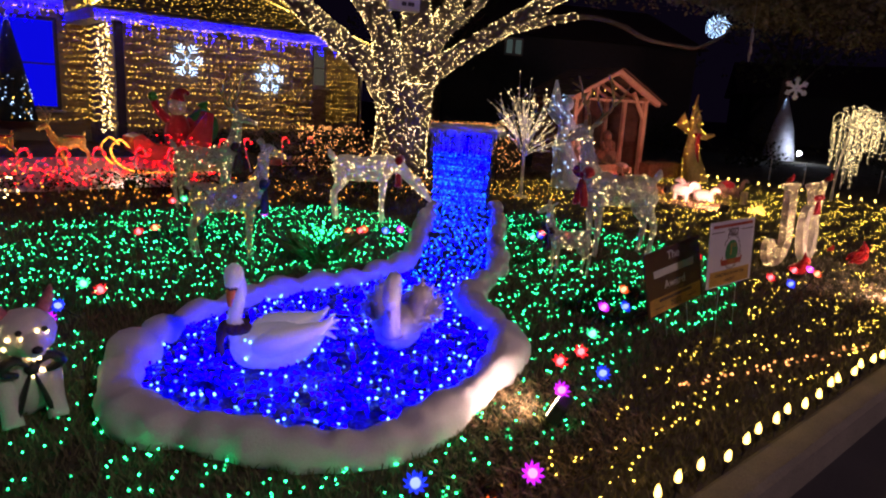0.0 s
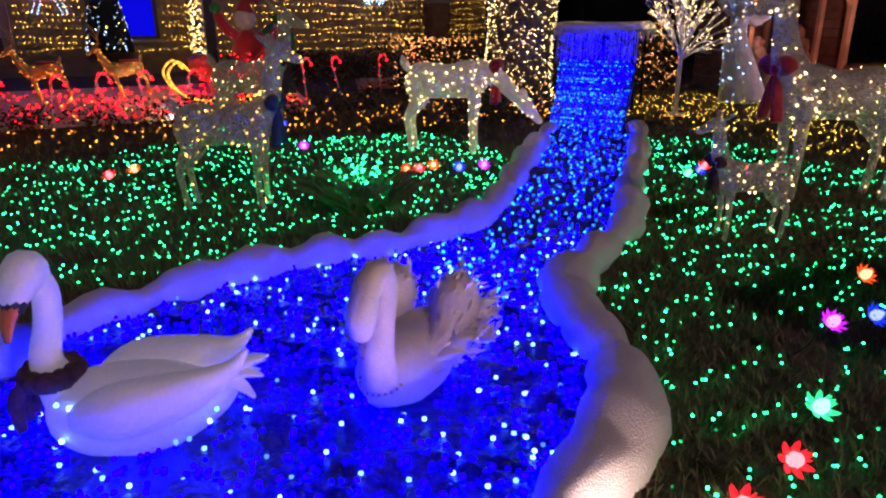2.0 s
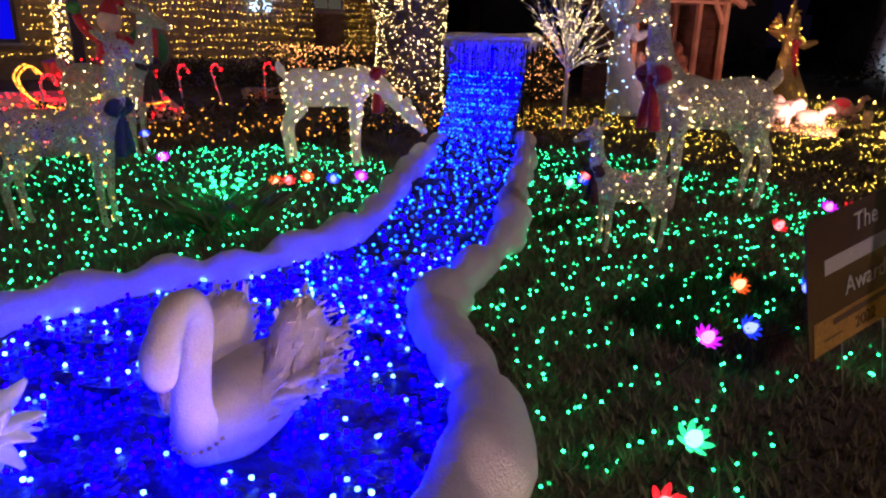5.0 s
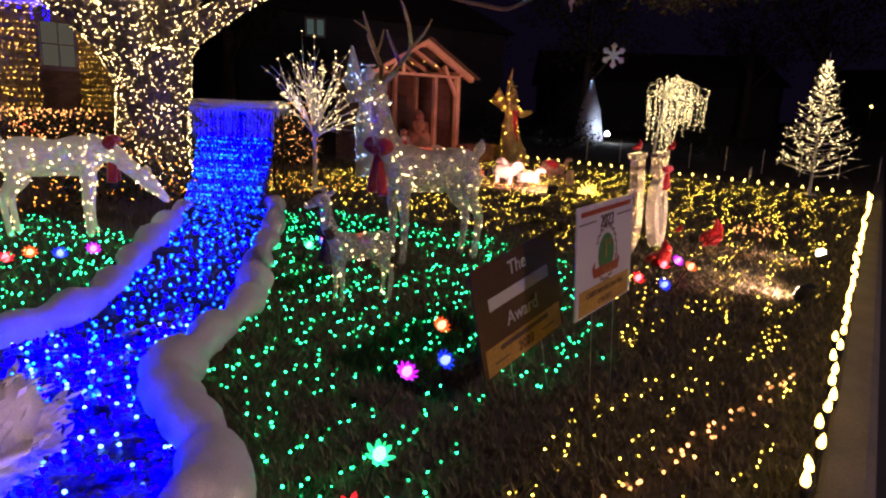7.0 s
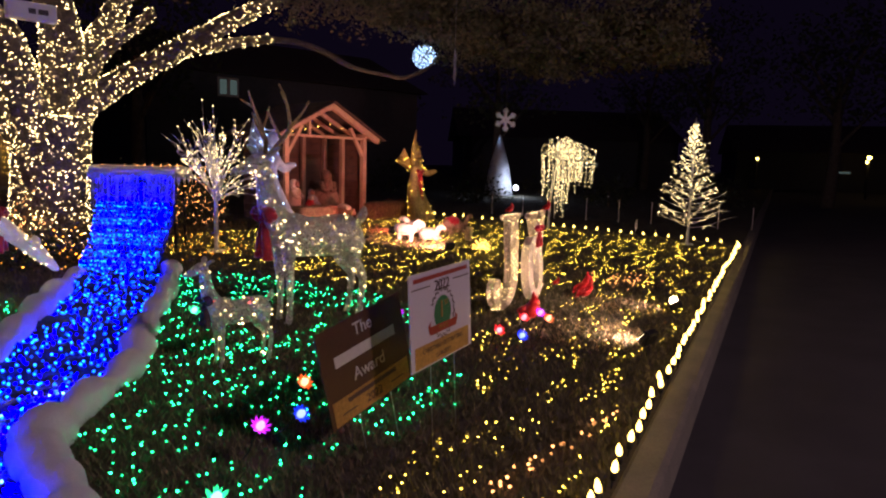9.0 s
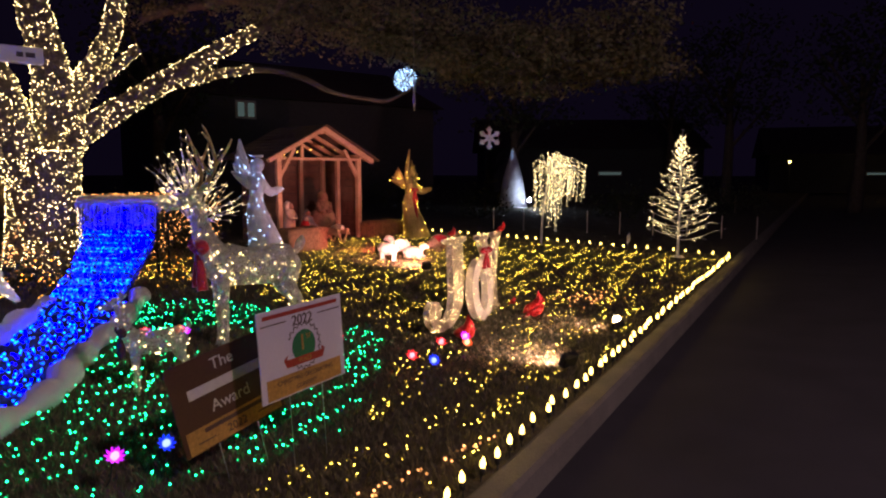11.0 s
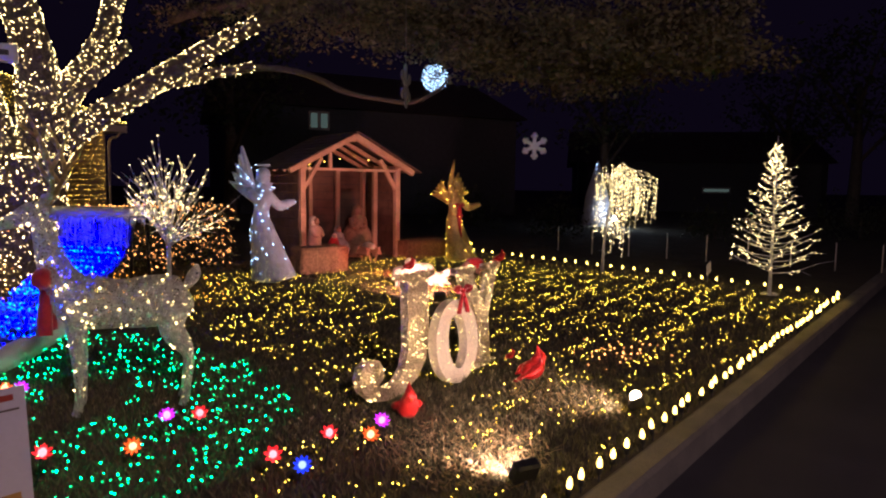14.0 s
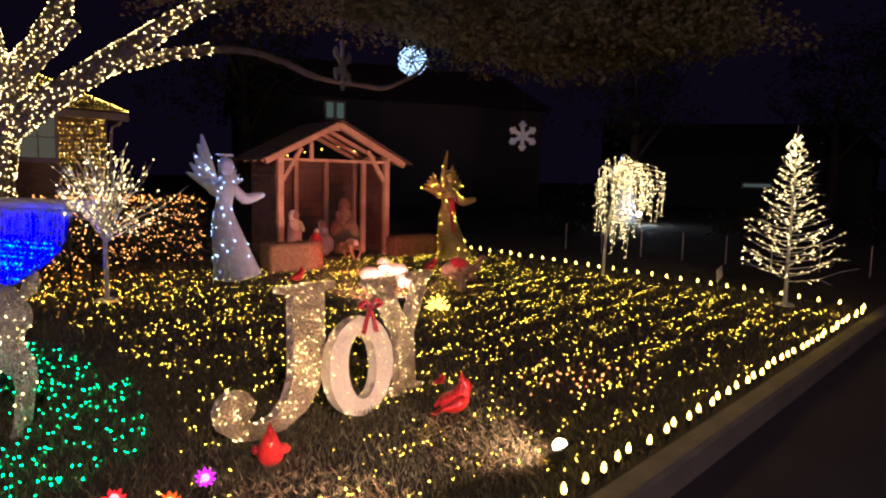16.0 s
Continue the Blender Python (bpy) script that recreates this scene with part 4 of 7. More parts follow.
def deer(m, size, label, skin, pose_head="up", antlers=False, bow=None, lights=WARM, count=150, group=""):
    """A standing deer, head along +x; size is the height of its back."""
    t = thing("wire_deer", m @ Matrix.Scale(1.0, 4), label, "light figure", group)
    s = size
    P = lambda rows_: [tuple(v * s for v in r) for r in rows_]
    parts_ = []
    b = bmesh.new()
    curve_tube(b, P([(-0.50, 0, 0.84, 0.05), (-0.44, 0, 0.82, 0.15), (-0.25, 0, 0.80, 0.185), (0.0, 0, 0.79, 0.17), (0.22, 0, 0.82, 0.19), (0.36, 0, 0.87, 0.14), (0.42, 0, 0.9, 0.06)]), 12, 4, 1.08)
    parts_.append(part("body", b, skin, t))
    b = bmesh.new()
    if pose_head == "up":
        curve_tube(b, P([(0.30, 0, 0.88, 0.15), (0.40, 0, 1.05, 0.115), (0.45, 0, 1.25, 0.085), (0.47, 0, 1.42, 0.075)]), 10)
        hd = [(0.43, 0, 1.46, 0.07), (0.52, 0, 1.47, 0.085), (0.64, 0, 1.42, 0.055), (0.74, 0, 1.38, 0.035), (0.76, 0, 1.37, 0.015)]
        top, ear = (0.46, 1.53), 1
    else:
        curve_tube(b, P([(0.30, 0, 0.90, 0.15), (0.48, 0, 0.86, 0.115), (0.66, 0, 0.72, 0.085), (0.80, 0, 0.58, 0.07)]), 10)
        hd = [(0.76, 0, 0.63, 0.065), (0.85, 0, 0.55, 0.08), (0.95, 0, 0.44, 0.055), (1.02, 0, 0.36, 0.035), (1.03, 0, 0.34, 0.015)]
        top, ear = (0.86, 0.62), 1
    parts_.append(part("neck", b, skin, t))
    b = bmesh.new()
    curve_tube(b, P(hd), 10)
    parts_.append(part("head", b, skin, t))
    for sg in (-1, 1):
        b = bmesh.new()
        e = P([(top[0] - 0.0, sg * 0.06, top[1] - 0.02, 0.02), (top[0] - 0.04, sg * 0.14, top[1] + 0.05, 0.045), (top[0] - 0.06, sg * 0.22, top[1] + 0.08, 0.012)])
        curve_tube(b, e, 8, 3, 0.5)
        part("ear", b, skin, t)
    b = bmesh.new()
    curve_tube(b, P([(-0.47, 0, 0.9, 0.03), (-0.53, 0, 0.99, 0.05), (-0.55, 0, 1.07, 0.012)]), 8)
    part("tail", b, skin, t)
    for sg in (-1, 1):
        for rows_ in (
            [(0.27, sg * 0.11, 0.78, 0.085), (0.28, sg * 0.12, 0.55, 0.052), (0.27, sg * 0.12, 0.38, 0.04), (0.27, sg * 0.12, 0.2, 0.03), (0.28, sg * 0.12, 0.05, 0.032), (0.30, sg * 0.12, 0.0, 0.034)],
            [(-0.38, sg * 0.11, 0.78, 0.12), (-0.36, sg * 0.12, 0.58, 0.085), (-0.47, sg * 0.12, 0.40, 0.045), (-0.46, sg * 0.12, 0.2, 0.032), (-0.44, sg * 0.12, 0.05, 0.032), (-0.42, sg * 0.12, 0.0, 0.034)],
        ):
            b = bmesh.new()
            curve_tube(b, P(rows_), 8)
            parts_.append(part("leg", b, skin, t))
    if antlers:
        for sg in (-1, 1):
            b = bmesh.new()
            a = [(0.44, sg * 0.04, 1.53, 0.02), (0.38, sg * 0.18, 1.66, 0.02), (0.36, sg * 0.34, 1.78, 0.018), (0.42, sg * 0.40, 2.0, 0.014), (0.47, sg * 0.38, 2.12, 0.008)]
            curve_tube(b, P(a), 6)
            for q in ([(0.38, sg * 0.20, 1.68, 0.017), (0.46, sg * 0.20, 1.82, 0.014), (0.5, sg * 0.2, 1.92, 0.007)], [(0.36, sg * 0.33, 1.77, 0.016), (0.28, sg * 0.42, 1.9, 0.012), (0.24, sg * 0.46, 2.0, 0.007)], [(0.42, sg * 0.4, 1.98, 0.013), (0.5, sg * 0.5, 2.05, 0.007)]):
                curve_tube(b, P(q), 6)
            part("antler", b, GOLD, t, "tinsel wrapped antler")
    if bow:
        b = bmesh.new()
        c = (0.47 * s, 0, 0.98 * s) if pose_head == "up" else (0.52 * s, 0, 0.93 * s)
        ribbon(b, c, 1.7 * s)
        part("bow", b, bow, t, "large ribbon bow")
    rng = np.random.default_rng(int(size * 1000) + count)
    pts = np.concatenate([on_surface(o, max(4, int(count * w)), rng, 0.004) for o, w in zip(parts_, (0.36, 0.14, 0.07, 0.11, 0.11, 0.11, 0.11))])
    bulbs("lights", pts, 0.0058, lights, t)
    return t


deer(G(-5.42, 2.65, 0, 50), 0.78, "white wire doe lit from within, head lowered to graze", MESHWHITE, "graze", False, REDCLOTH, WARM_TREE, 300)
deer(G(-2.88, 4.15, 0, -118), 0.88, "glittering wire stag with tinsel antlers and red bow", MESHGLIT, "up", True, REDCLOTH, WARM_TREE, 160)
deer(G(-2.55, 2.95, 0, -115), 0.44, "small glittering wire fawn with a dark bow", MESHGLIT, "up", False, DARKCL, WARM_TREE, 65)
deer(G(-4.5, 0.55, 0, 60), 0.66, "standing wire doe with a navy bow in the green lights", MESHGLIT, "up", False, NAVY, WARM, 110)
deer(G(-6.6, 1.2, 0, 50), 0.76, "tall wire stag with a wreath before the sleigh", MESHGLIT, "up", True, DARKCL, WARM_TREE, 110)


# ---- swans and dog ----
def feather_tail(b, base, dirs, s, mi=0):
    for d, w in dirs:
        e = Vector(base) + Vector(d) * s
        mid = (Vector(base) + e) / 2 + Vector((0, 0, 0.03 * s))
        curve_tube(b, [(*base, 0.03 * s), (*mid, w * s), (*e, 0.008 * s)], 7, 3, 0.35, mi)


def ruffle(ob, t, sg):
    """Loose feathers lying backwards over a wing."""
    rng = np.random.default_rng(31 + sg)
    v, f = [], []
    for p in on_surface(ob, 420, rng, 0.003):
        d = np.array([-0.75, sg * 0.35, 0.15]) + rng.normal(0, 0.35, 3)
        d *= rng.uniform(0.03, 0.075) / np.linalg.norm(d)
        w = np.cross(d, rng.normal(0, 1, 3))
        w *= 0.011 / (np.linalg.norm(w) + 1e-9)
        i = len(v)
        v += [tuple(p), tuple(p + 0.5 * d + w), tuple(p + d), tuple(p + 0.5 * d - w)]
        f += [(i, i + 1, i + 2), (i, i + 2, i + 3)]
    me = bpy.data.meshes.new("m")
    me.from_pydata(v, [], f)
    me.materials.append(FEATHER)
    o = new("plumage", me)
    o.parent = t
    tagged(o, "ruffled white feathers", kind="stuff")


def swan(m, label, scarf):
    t = thing("swan_figure", m, label, "swan")
    skin = LITSWAN if scarf else FEATHER
    b = bmesh.new()
    curve_tube(b, [(0.30, 0, 0.12, 0.03), (0.25, 0, 0.12, 0.11), (0.1, 0, 0.11, 0.165), (-0.1, 0, 0.11, 0.16), (-0.27, 0, 0.13, 0.09), (-0.36, 0, 0.17, 0.03)], 14, 4, 0.85)
    part("body", b, skin, t)
    b = bmesh.new()
    if scarf:
        curve_tube(b, [(0.22, 0, 0.16, 0.085), (0.27, 0, 0.28, 0.055), (0.24, 0, 0.40, 0.045), (0.23, 0, 0.50, 0.045), (0.27, 0, 0.55, 0.05)], 10)
    else:
        curve_tube(b, [(0.24, 0, 0.08, 0.075), (0.29, 0, 0.22, 0.06), (0.26, 0, 0.36, 0.05), (0.22, 0, 0.46, 0.046), (0.25, 0, 0.53, 0.045), (0.33, 0, 0.53, 0.046), (0.39, 0, 0.46, 0.046)], 10)
    part("neck", b, skin, t)
    b = bmesh.new()
    if scarf:
        curve_tube(b, [(0.23, 0, 0.55, 0.05), (0.29, 0, 0.56, 0.068), (0.35, 0, 0.51, 0.045), (0.37, 0, 0.49, 0.02)], 10)
    else:
        curve_tube(b, [(0.37, 0, 0.49, 0.045), (0.40, 0, 0.43, 0.052), (0.40, 0, 0.37, 0.035), (0.40, 0, 0.35, 0.015)], 10)
    turn = Matrix.Translation((0.26, 0, 0)) @ Matrix.Rotation(radians(68), 4, "Z") @ Matrix.Translation((-0.26, 0, 0))
    if scarf:
        b.transform(turn)
    part("head", b, skin, t)
    b = bmesh.new()
    if scarf:
        curve_tube(b, [(0.345, 0, 0.515, 0.036), (0.385, 0, 0.455, 0.028), (0.40, 0, 0.40, 0.012)], 8, 3, 0.6)
        b.transform(turn)
    else:
        curve_tube(b, [(0.40, 0, 0.365, 0.022), (0.40, 0, 0.31, 0.018), (0.395, 0, 0.28, 0.006)], 8, 3, 0.6)
    part("beak", b, ORANGEP if scarf else GLITTER, t, "orange beak" if scarf else "glittering beak")
    if scarf:
        b = bmesh.new()
        curve_tube(b, [(0.33, 0.0, 0.53, 0.028), (0.345, 0, 0.5, 0.042), (0.36, 0, 0.475, 0.03)], 10)
        b.transform(turn)
        part("face_mask", b, BLACKP, t, "black face patch")
        b = bmesh.new()
        for k in range(10):
            a0 = k * 0.628
            curve_tube(b, [(0.25 + 0.07 * math.cos(a0), 0.07 * math.sin(a0), 0.24, 0.03), (0.26 + 0.08 * math.cos(a0 + 0.35), 0.08 * math.sin(a0 + 0.35), 0.25, 0.034), (0.25 + 0.07 * math.cos(a0 + 0.7), 0.07 * math.sin(a0 + 0.7), 0.24, 0.03)], 6)
        for sy in (-0.05, 0.0, 0.06):
            curve_tube(b, [(0.33, sy, 0.25, 0.02), (0.37, sy, 0.18, 0.026), (0.36, sy * 1.2, 0.1, 0.018)], 6)
        part("scarf", b, DARKCL, t, "dark knitted scarf")
    for sg in (-1, 1):
        b = bmesh.new()
        if scarf:
            curve_tube(b, [(0.16, sg * 0.13, 0.15, 0.04), (0.02, sg * 0.16, 0.18, 0.085), (-0.18, sg * 0.14, 0.2, 0.075), (-0.34, sg * 0.1, 0.24, 0.035), (-0.42, sg * 0.08, 0.30, 0.008)], 8, 4, 1.0)
        else:
            for k in range(9):
                u = k / 8
                c = (0.1 - 0.26 * u, sg * (0.13 + 0.02 * math.sin(3 * u)), 0.16 + 0.05 * u)
                e = (c[0] - 0.05 - 0.07 * u, sg * (0.25 + 0.05 * math.sin(u * 3)), c[2] + 0.02 + 0.05 * math.sin(u * 9))
                curve_tube(b, [(*c, 0.03), ((c[0] + e[0]) / 2, (c[1] + e[1]) / 2, (c[2] + e[2]) / 2 + 0.02, 0.045), (*e, 0.01)], 7, 3, 0.45)
            curve_tube(b, [(0.14, sg * 0.1, 0.12, 0.05), (-0.02, sg * 0.14, 0.18, 0.085), (-0.12, sg * 0.14, 0.25, 0.095), (-0.19, sg * 0.13, 0.32, 0.08), (-0.23, sg * 0.12, 0.37, 0.03)], 12, 5, 1.1)
        wing = part("wing", b, skin, t)
        if not scarf:
            ruffle(wing, t, sg)
    b = bmesh.new()
    feather_tail(b, (-0.3, 0, 0.15), [((-0.16, 0.06, 0.05), 0.04), ((-0.18, 0, 0.09), 0.045), ((-0.16, -0.06, 0.05), 0.04), ((-0.13, 0.1, 0.0), 0.035), ((-0.13, -0.1, 0.0), 0.035)], 1.0)
    part("tail", b, skin, t)
    if scarf:
        rng = np.random.default_rng(5)
        bulbs("inner_lights", [(rng.uniform(-0.3, 0.25), rng.choice([-1, 1]) * rng.uniform(0.11, 0.15), rng.uniform(0.03, 0.2)) for _ in range(34)], 0.010, PALE, t)
    else:
        b = bmesh.new()
        for k in range(22):
            a0 = k * 0.2856
            ball(b, (0.265 + 0.077 * math.cos(a0), 0.077 * math.sin(a0), 0.14 - 0.02 * math.cos(a0)), 0.008, 0, 1)
        part("necklace", b, GOLD, t, "string of copper beads")
    return t


swan(pose(-2.08, -0.24, 0.08, 0, 0, -108) @ Matrix.Diagonal((0.78, 0.82, 0.95, 1)), "white lit plastic swan with a dark scarf on the pond", True)
swan(pose(-2.02, 0.6, 0.07, 0, 0, -48) @ Matrix.Scale(0.88, 4), "white feathered swan with curled neck on the pond", False)

dog = thing("dog_figure", G(-2.24, -1.42, 0, 5) @ Matrix.Scale(1.0, 4), "white lit tinsel dog with pink ears sitting on grass", "light figure")
b = bmesh.new()
curve_tube(b, [(-0.16, 0, 0.04, 0.06), (-0.12, 0, 0.1, 0.15), (0.0, 0, 0.16, 0.16), (0.07, 0, 0.28, 0.11), (0.09, 0, 0.34, 0.06)], 12)
body = part("body", b, FEATHER, dog)
b = bmesh.new()
ball(b, (0.11, 0, 0.42), (0.12, 0.13, 0.115))
curve_tube(b, [(0.18, 0, 0.40, 0.07), (0.25, 0, 0.385, 0.05), (0.28, 0, 0.38, 0.02)], 8)
head = part("head", b, FEATHER, dog)
for sg in (-1, 1):
    b = bmesh.new()
    curve_tube(b, [(0.08, sg * 0.075, 0.50, 0.045), (0.07, sg * 0.11, 0.56, 0.035), (0.06, sg * 0.125, 0.61, 0.006)], 8, 3, 0.6)
    part("ear", b, mat("pink_felt", (0.75, 0.25, 0.30), 0.8), dog, "pink felt ear")
    b = bmesh.new()
    curve_tube(b, [(0.1, sg * 0.09, 0.22, 0.05), (0.15, sg * 0.09, 0.1, 0.04), (0.19, sg * 0.09, 0.02, 0.045)], 8)
    part("leg", b, FEATHER, dog)
    b = bmesh.new()
    ball(b, (0.215, sg * 0.05, 0.455), 0.014)
    part("eye", b, BLACKP, dog, "black bead eye")
b = bmesh.new()
ball(b, (0.285, 0, 0.39), (0.018, 0.024, 0.018))
part("nose", b, BLACKP, dog)
b = bmesh.new()
ribbon(b, (0.17, 0, 0.27), 1.1)
part("bow", b, BLACKP, dog, "black tinsel bow tie")
bulbs("lights", np.concatenate([on_surface(body, 40, RNG, 0.003), on_surface(head, 16, RNG, 0.003)]), 0.010, WARM_TREE, dog)


# ---- flower stake lights ----
FLOWER_COL = {"red": (1.0, 0.03, 0.04), "orange": (1.0, 0.16, 0.02), "blue": (0.02, 0.06, 1.0), "magenta": (0.72, 0.03, 1.0), "teal": (0.02, 1.0, 0.38)}
masters = {}
def flower(colour, x, y, tilt, turn, z=0.27):
    if colour not in masters:
        t = thing("flower_light", pose(0, 0, -5), f"{colour} plastic flower light glowing on a black stake", "garden light", "flower stake lights")
        b = bmesh.new()
        curve_tube(b, [(0, 0, 0, 0.004), (0.01, 0.006, 0.1, 0.004), (0.0, 0.0, 0.2, 0.004), (0.0, 0, 0.26, 0.006)], 5)
        part("stake", b, BLACKP, t)
        pet = mat("petal_" + colour, FLOWER_COL[colour], 0.35, var=0.3, scale=30, bump=0.1)
        p = pet.node_tree.nodes["Principled BSDF"]
        p.inputs["Emission Color"].default_value, p.inputs["Emission Strength"].default_value = (*FLOWER_COL[colour], 1), 0.34
        k = 7 if colour in ("red", "teal") else 10
        for ring, (rr, up) in enumerate(((0.048, 0.014), (0.032, 0.028))):
            for i in range(k):
                a = 2 * math.pi * (i + 0.5 * ring) / k
                b = bmesh.new()
                w = 0.42 * rr * (1.35 if k == 7 else 1.0)
                pr = [(0.1, 0, 0), (0.55, w * 9, 0.004), (0.85, w * 6.0, 0.009), (1.0, 0, 0.014)]
                lft = [(q[0] * rr, q[1] * rr * 0.9, 0.26 + up * q[0] + q[2]) for q in pr]
                rgt = [(q[0] * rr, -q[1] * rr * 0.9, 0.26 + up * q[0] + q[2]) for q in pr[1:3]]
                vs = [b.verts.new(Matrix.Rotation(a, 4, "Z") @ Vector(v)) for v in (lft[0], *lft[1:3], lft[3], *rgt[::-1])]
                f = b.faces.new(vs)
                bmesh.ops.solidify(b, geom=[f], thickness=0.0025)
                part("petal", b, pet, t, smooth=False)
        b = bmesh.new()
        curve_tube(b, [(0, 0, 0.262, 0.016), (0, 0, 0.28, 0.02), (0, 0, 0.30, 0.012), (0, 0, 0.312, 0.003)], 8)
        core = tuple(min(1.0, 0.09 + 0.91 * c) for c in FLOWER_COL[colour])
        part("bulb", b, glow("flower_core_" + colour, core, 2.6, 0.0), t, "bright core")
        masters[colour] = [t, False]
    m = pose(x, y, ground_z(x, y) + z - 0.27) @ pose(0, 0, 0, 0, 0, turn) @ pose(0, 0, 0, 0, 0, 0)
    # the head faces the street: lean the whole stake a little that way
    m = m @ pose(0, 0, 0, 0, tilt, 0)
    t, used = masters[colour]
    if used:
        copy_thing(t, m)
    else:
        t.matrix_basis, masters[colour][1] = m, True


FLOWERS = [
    ("orange", -4.84, 0.08), ("red", -4.84, -0.05), ("red", -6.28, 0.74), ("teal", -6.52, 0.95), ("red", -6.47, 1.18), ("blue", -6.25, 1.4), ("magenta", -5.3, 1.29),
    ("orange", -4.36, 1.7), ("orange", -4.53, 1.98), ("red", -4.11, 1.66), ("blue", -4.13, 1.95), ("magenta", -4.22, 2.18), ("blue", -3.52, 3.48), ("red", -3.3, 3.33),
    ("teal", -3.28, 3.12), ("magenta", -3.26, 3.62), ("magenta", -3.16, -1.19), ("blue", -3.41, -0.91), ("red", -3.32, -0.74), ("teal", -3.59, -0.77), ("magenta", -0.49, 0.07),
    ("orange", -0.48, -0.2), ("blue", -0.6, -0.44), ("red", -1.08, 0.93), ("red", -1.17, 1.2), ("blue", -0.97, 1.1), ("teal", -1.19, 1.36), ("magenta", -1.53, 1.91),
    ("orange", -1.78, 2.48), ("blue", -1.59, 2.18), ("orange", -3.12, 3.52), ("red", -2.05, 3.33), ("blue", -1.6, 2.63), ("red", -1.49, 2.48), ("orange", -2.0, 3.88),
    ("magenta", -2.05, 4.06), ("red", -2.03, 4.24), ("red", -1.34, 4.22), ("blue", -1.21, 4.28), ("red", -1.22, 4.47), ("orange", -1.11, 4.64), ("magenta", -1.28, 4.87),
    ("magenta", -0.95, 0.72),
]
for i, (c, x, y) in enumerate(FLOWERS):
    flower(c, x, y, 28 + (i * 37) % 30, -45 + (i * 53) % 50)


# ---- yard signs ----
def yard_sign(m, board, label):
    t = thing("yard_sign", m, label, "yard sign", "award signs")
    b = bmesh.new()
    box(b, (0.006, 0.61, 0.457), pose(0, 0, 0.2285))
    part("board", b, board, t, smooth=False)
    for y in (-0.12, 0.12):
        b = bmesh.new()
        sweep(b, [(-0.004, y, -0.5), (-0.004, y, 0.2)], 0.0025, 6)
        part("wire_leg", b, METAL, t)
    return t


def bar(parent, y, z, w, h, material, name="printed_bar", x=0.0045):
    b = bmesh.new()
    box(b, (0.0012, w, h), pose(x, y, z))
    return part(name, b, material, parent, smooth=False)


FACE = lambda y, z, s=0: pose(0.0052, y, z, 90, 0, 90)
s1 = yard_sign(pose(-1.116, 2.39, 0.25, 10, -6, -7), CORO_BROWN, "brown award sign with silver script on wire legs")
words("lettering", "The", 0.085, FACE(0.0, 0.39), INK_SILVER, s1)
bar(s1, 0.0, 0.29, 0.44, 0.052, INK_SILVER)
words("lettering", "Award", 0.085, FACE(0.0, 0.19), INK_SILVER, s1)
bar(s1, 0.0, 0.062, 0.56, 0.115, CORO_GOLD, "gold_band", 0.004)
bar(s1, 0.0, 0.095, 0.36, 0.022, INK_DARK, x=0.005)
words("lettering", "2022", 0.06, FACE(0.0, 0.045), INK_DARK, s1)
for y in (-0.18, 0.18):
    bar(s1, y, 0.045, 0.1, 0.006, INK_DARK, x=0.005)
s2 = yard_sign(pose(-0.89, 2.65, 0.436, 1, -3, -2), CORO_WHITE, "white first place contest sign on wire legs")
bar(s2, 0.0, 0.425, 0.54, 0.02, INK_RED, x=0.0045)
words("lettering", "2022", 0.075, FACE(0.0, 0.375), INK_DARK, s2)
for y in (-0.2, 0.2):
    bar(s2, y, 0.385, 0.17, 0.006, INK_DARK)
b = bmesh.new()
prism(b, [(0.085 * math.cos(a), 0.085 * math.sin(a)) for a in np.linspace(0, 2 * math.pi, 28, endpoint=False)], 0.0012, pose(0.0045, 0, 0.235, 0, 0, 90))
part("seal", b, INK_GREEN, s2, "round green printed seal", smooth=False)
b = bmesh.new()
for k in range(34):
    a = math.radians(-60 + 300 * k / 33)
    rr = 0.112 + 0.008 * (k % 2)
    box(b, (0.0012, 0.02, 0.007), pose(0.0048, rr * math.sin(a), 0.235 + rr * math.cos(a)) @ pose(0, 0, 0, math.degrees(-a) + (40 if k % 2 else 140), 0, 0))
part("laurel_wreath", b, INK_DARK, s2, smooth=False)
words("lettering", "1", 0.12, pose(0.0062, -0.012, 0.25, 90, 0, 90), CORO_GOLD, s2)
words("lettering", "ST", 0.035, pose(0.0062, 0.035, 0.28, 90, 0, 90), CORO_GOLD, s2)
b = bmesh.new()
prism(b, [(-0.15, 0.005), (-0.12, 0.025), (-0.13, 0.0), (0.13, 0.0), (0.12, 0.025), (0.15, 0.005), (0.13, -0.04), (-0.13, -0.04)], 0.0012, pose(0.0066, 0, 0.185, 0, 0, 90))
part("ribbon", b, INK_RED, s2, smooth=False)
words("lettering", "PLACE", 0.032, pose(0.0076, 0, 0.165, 90, 0, 90), CORO_GOLD, s2)
bar(s2, 0.0, 0.06, 0.54, 0.105, CORO_GOLD, "gold_band")
words("lettering", "CHRISTMAS DECORATING", 0.034, FACE(0, 0.08), INK_DARK, s2)
words("lettering", "CONTEST", 0.034, FACE(0, 0.035), INK_DARK, s2)


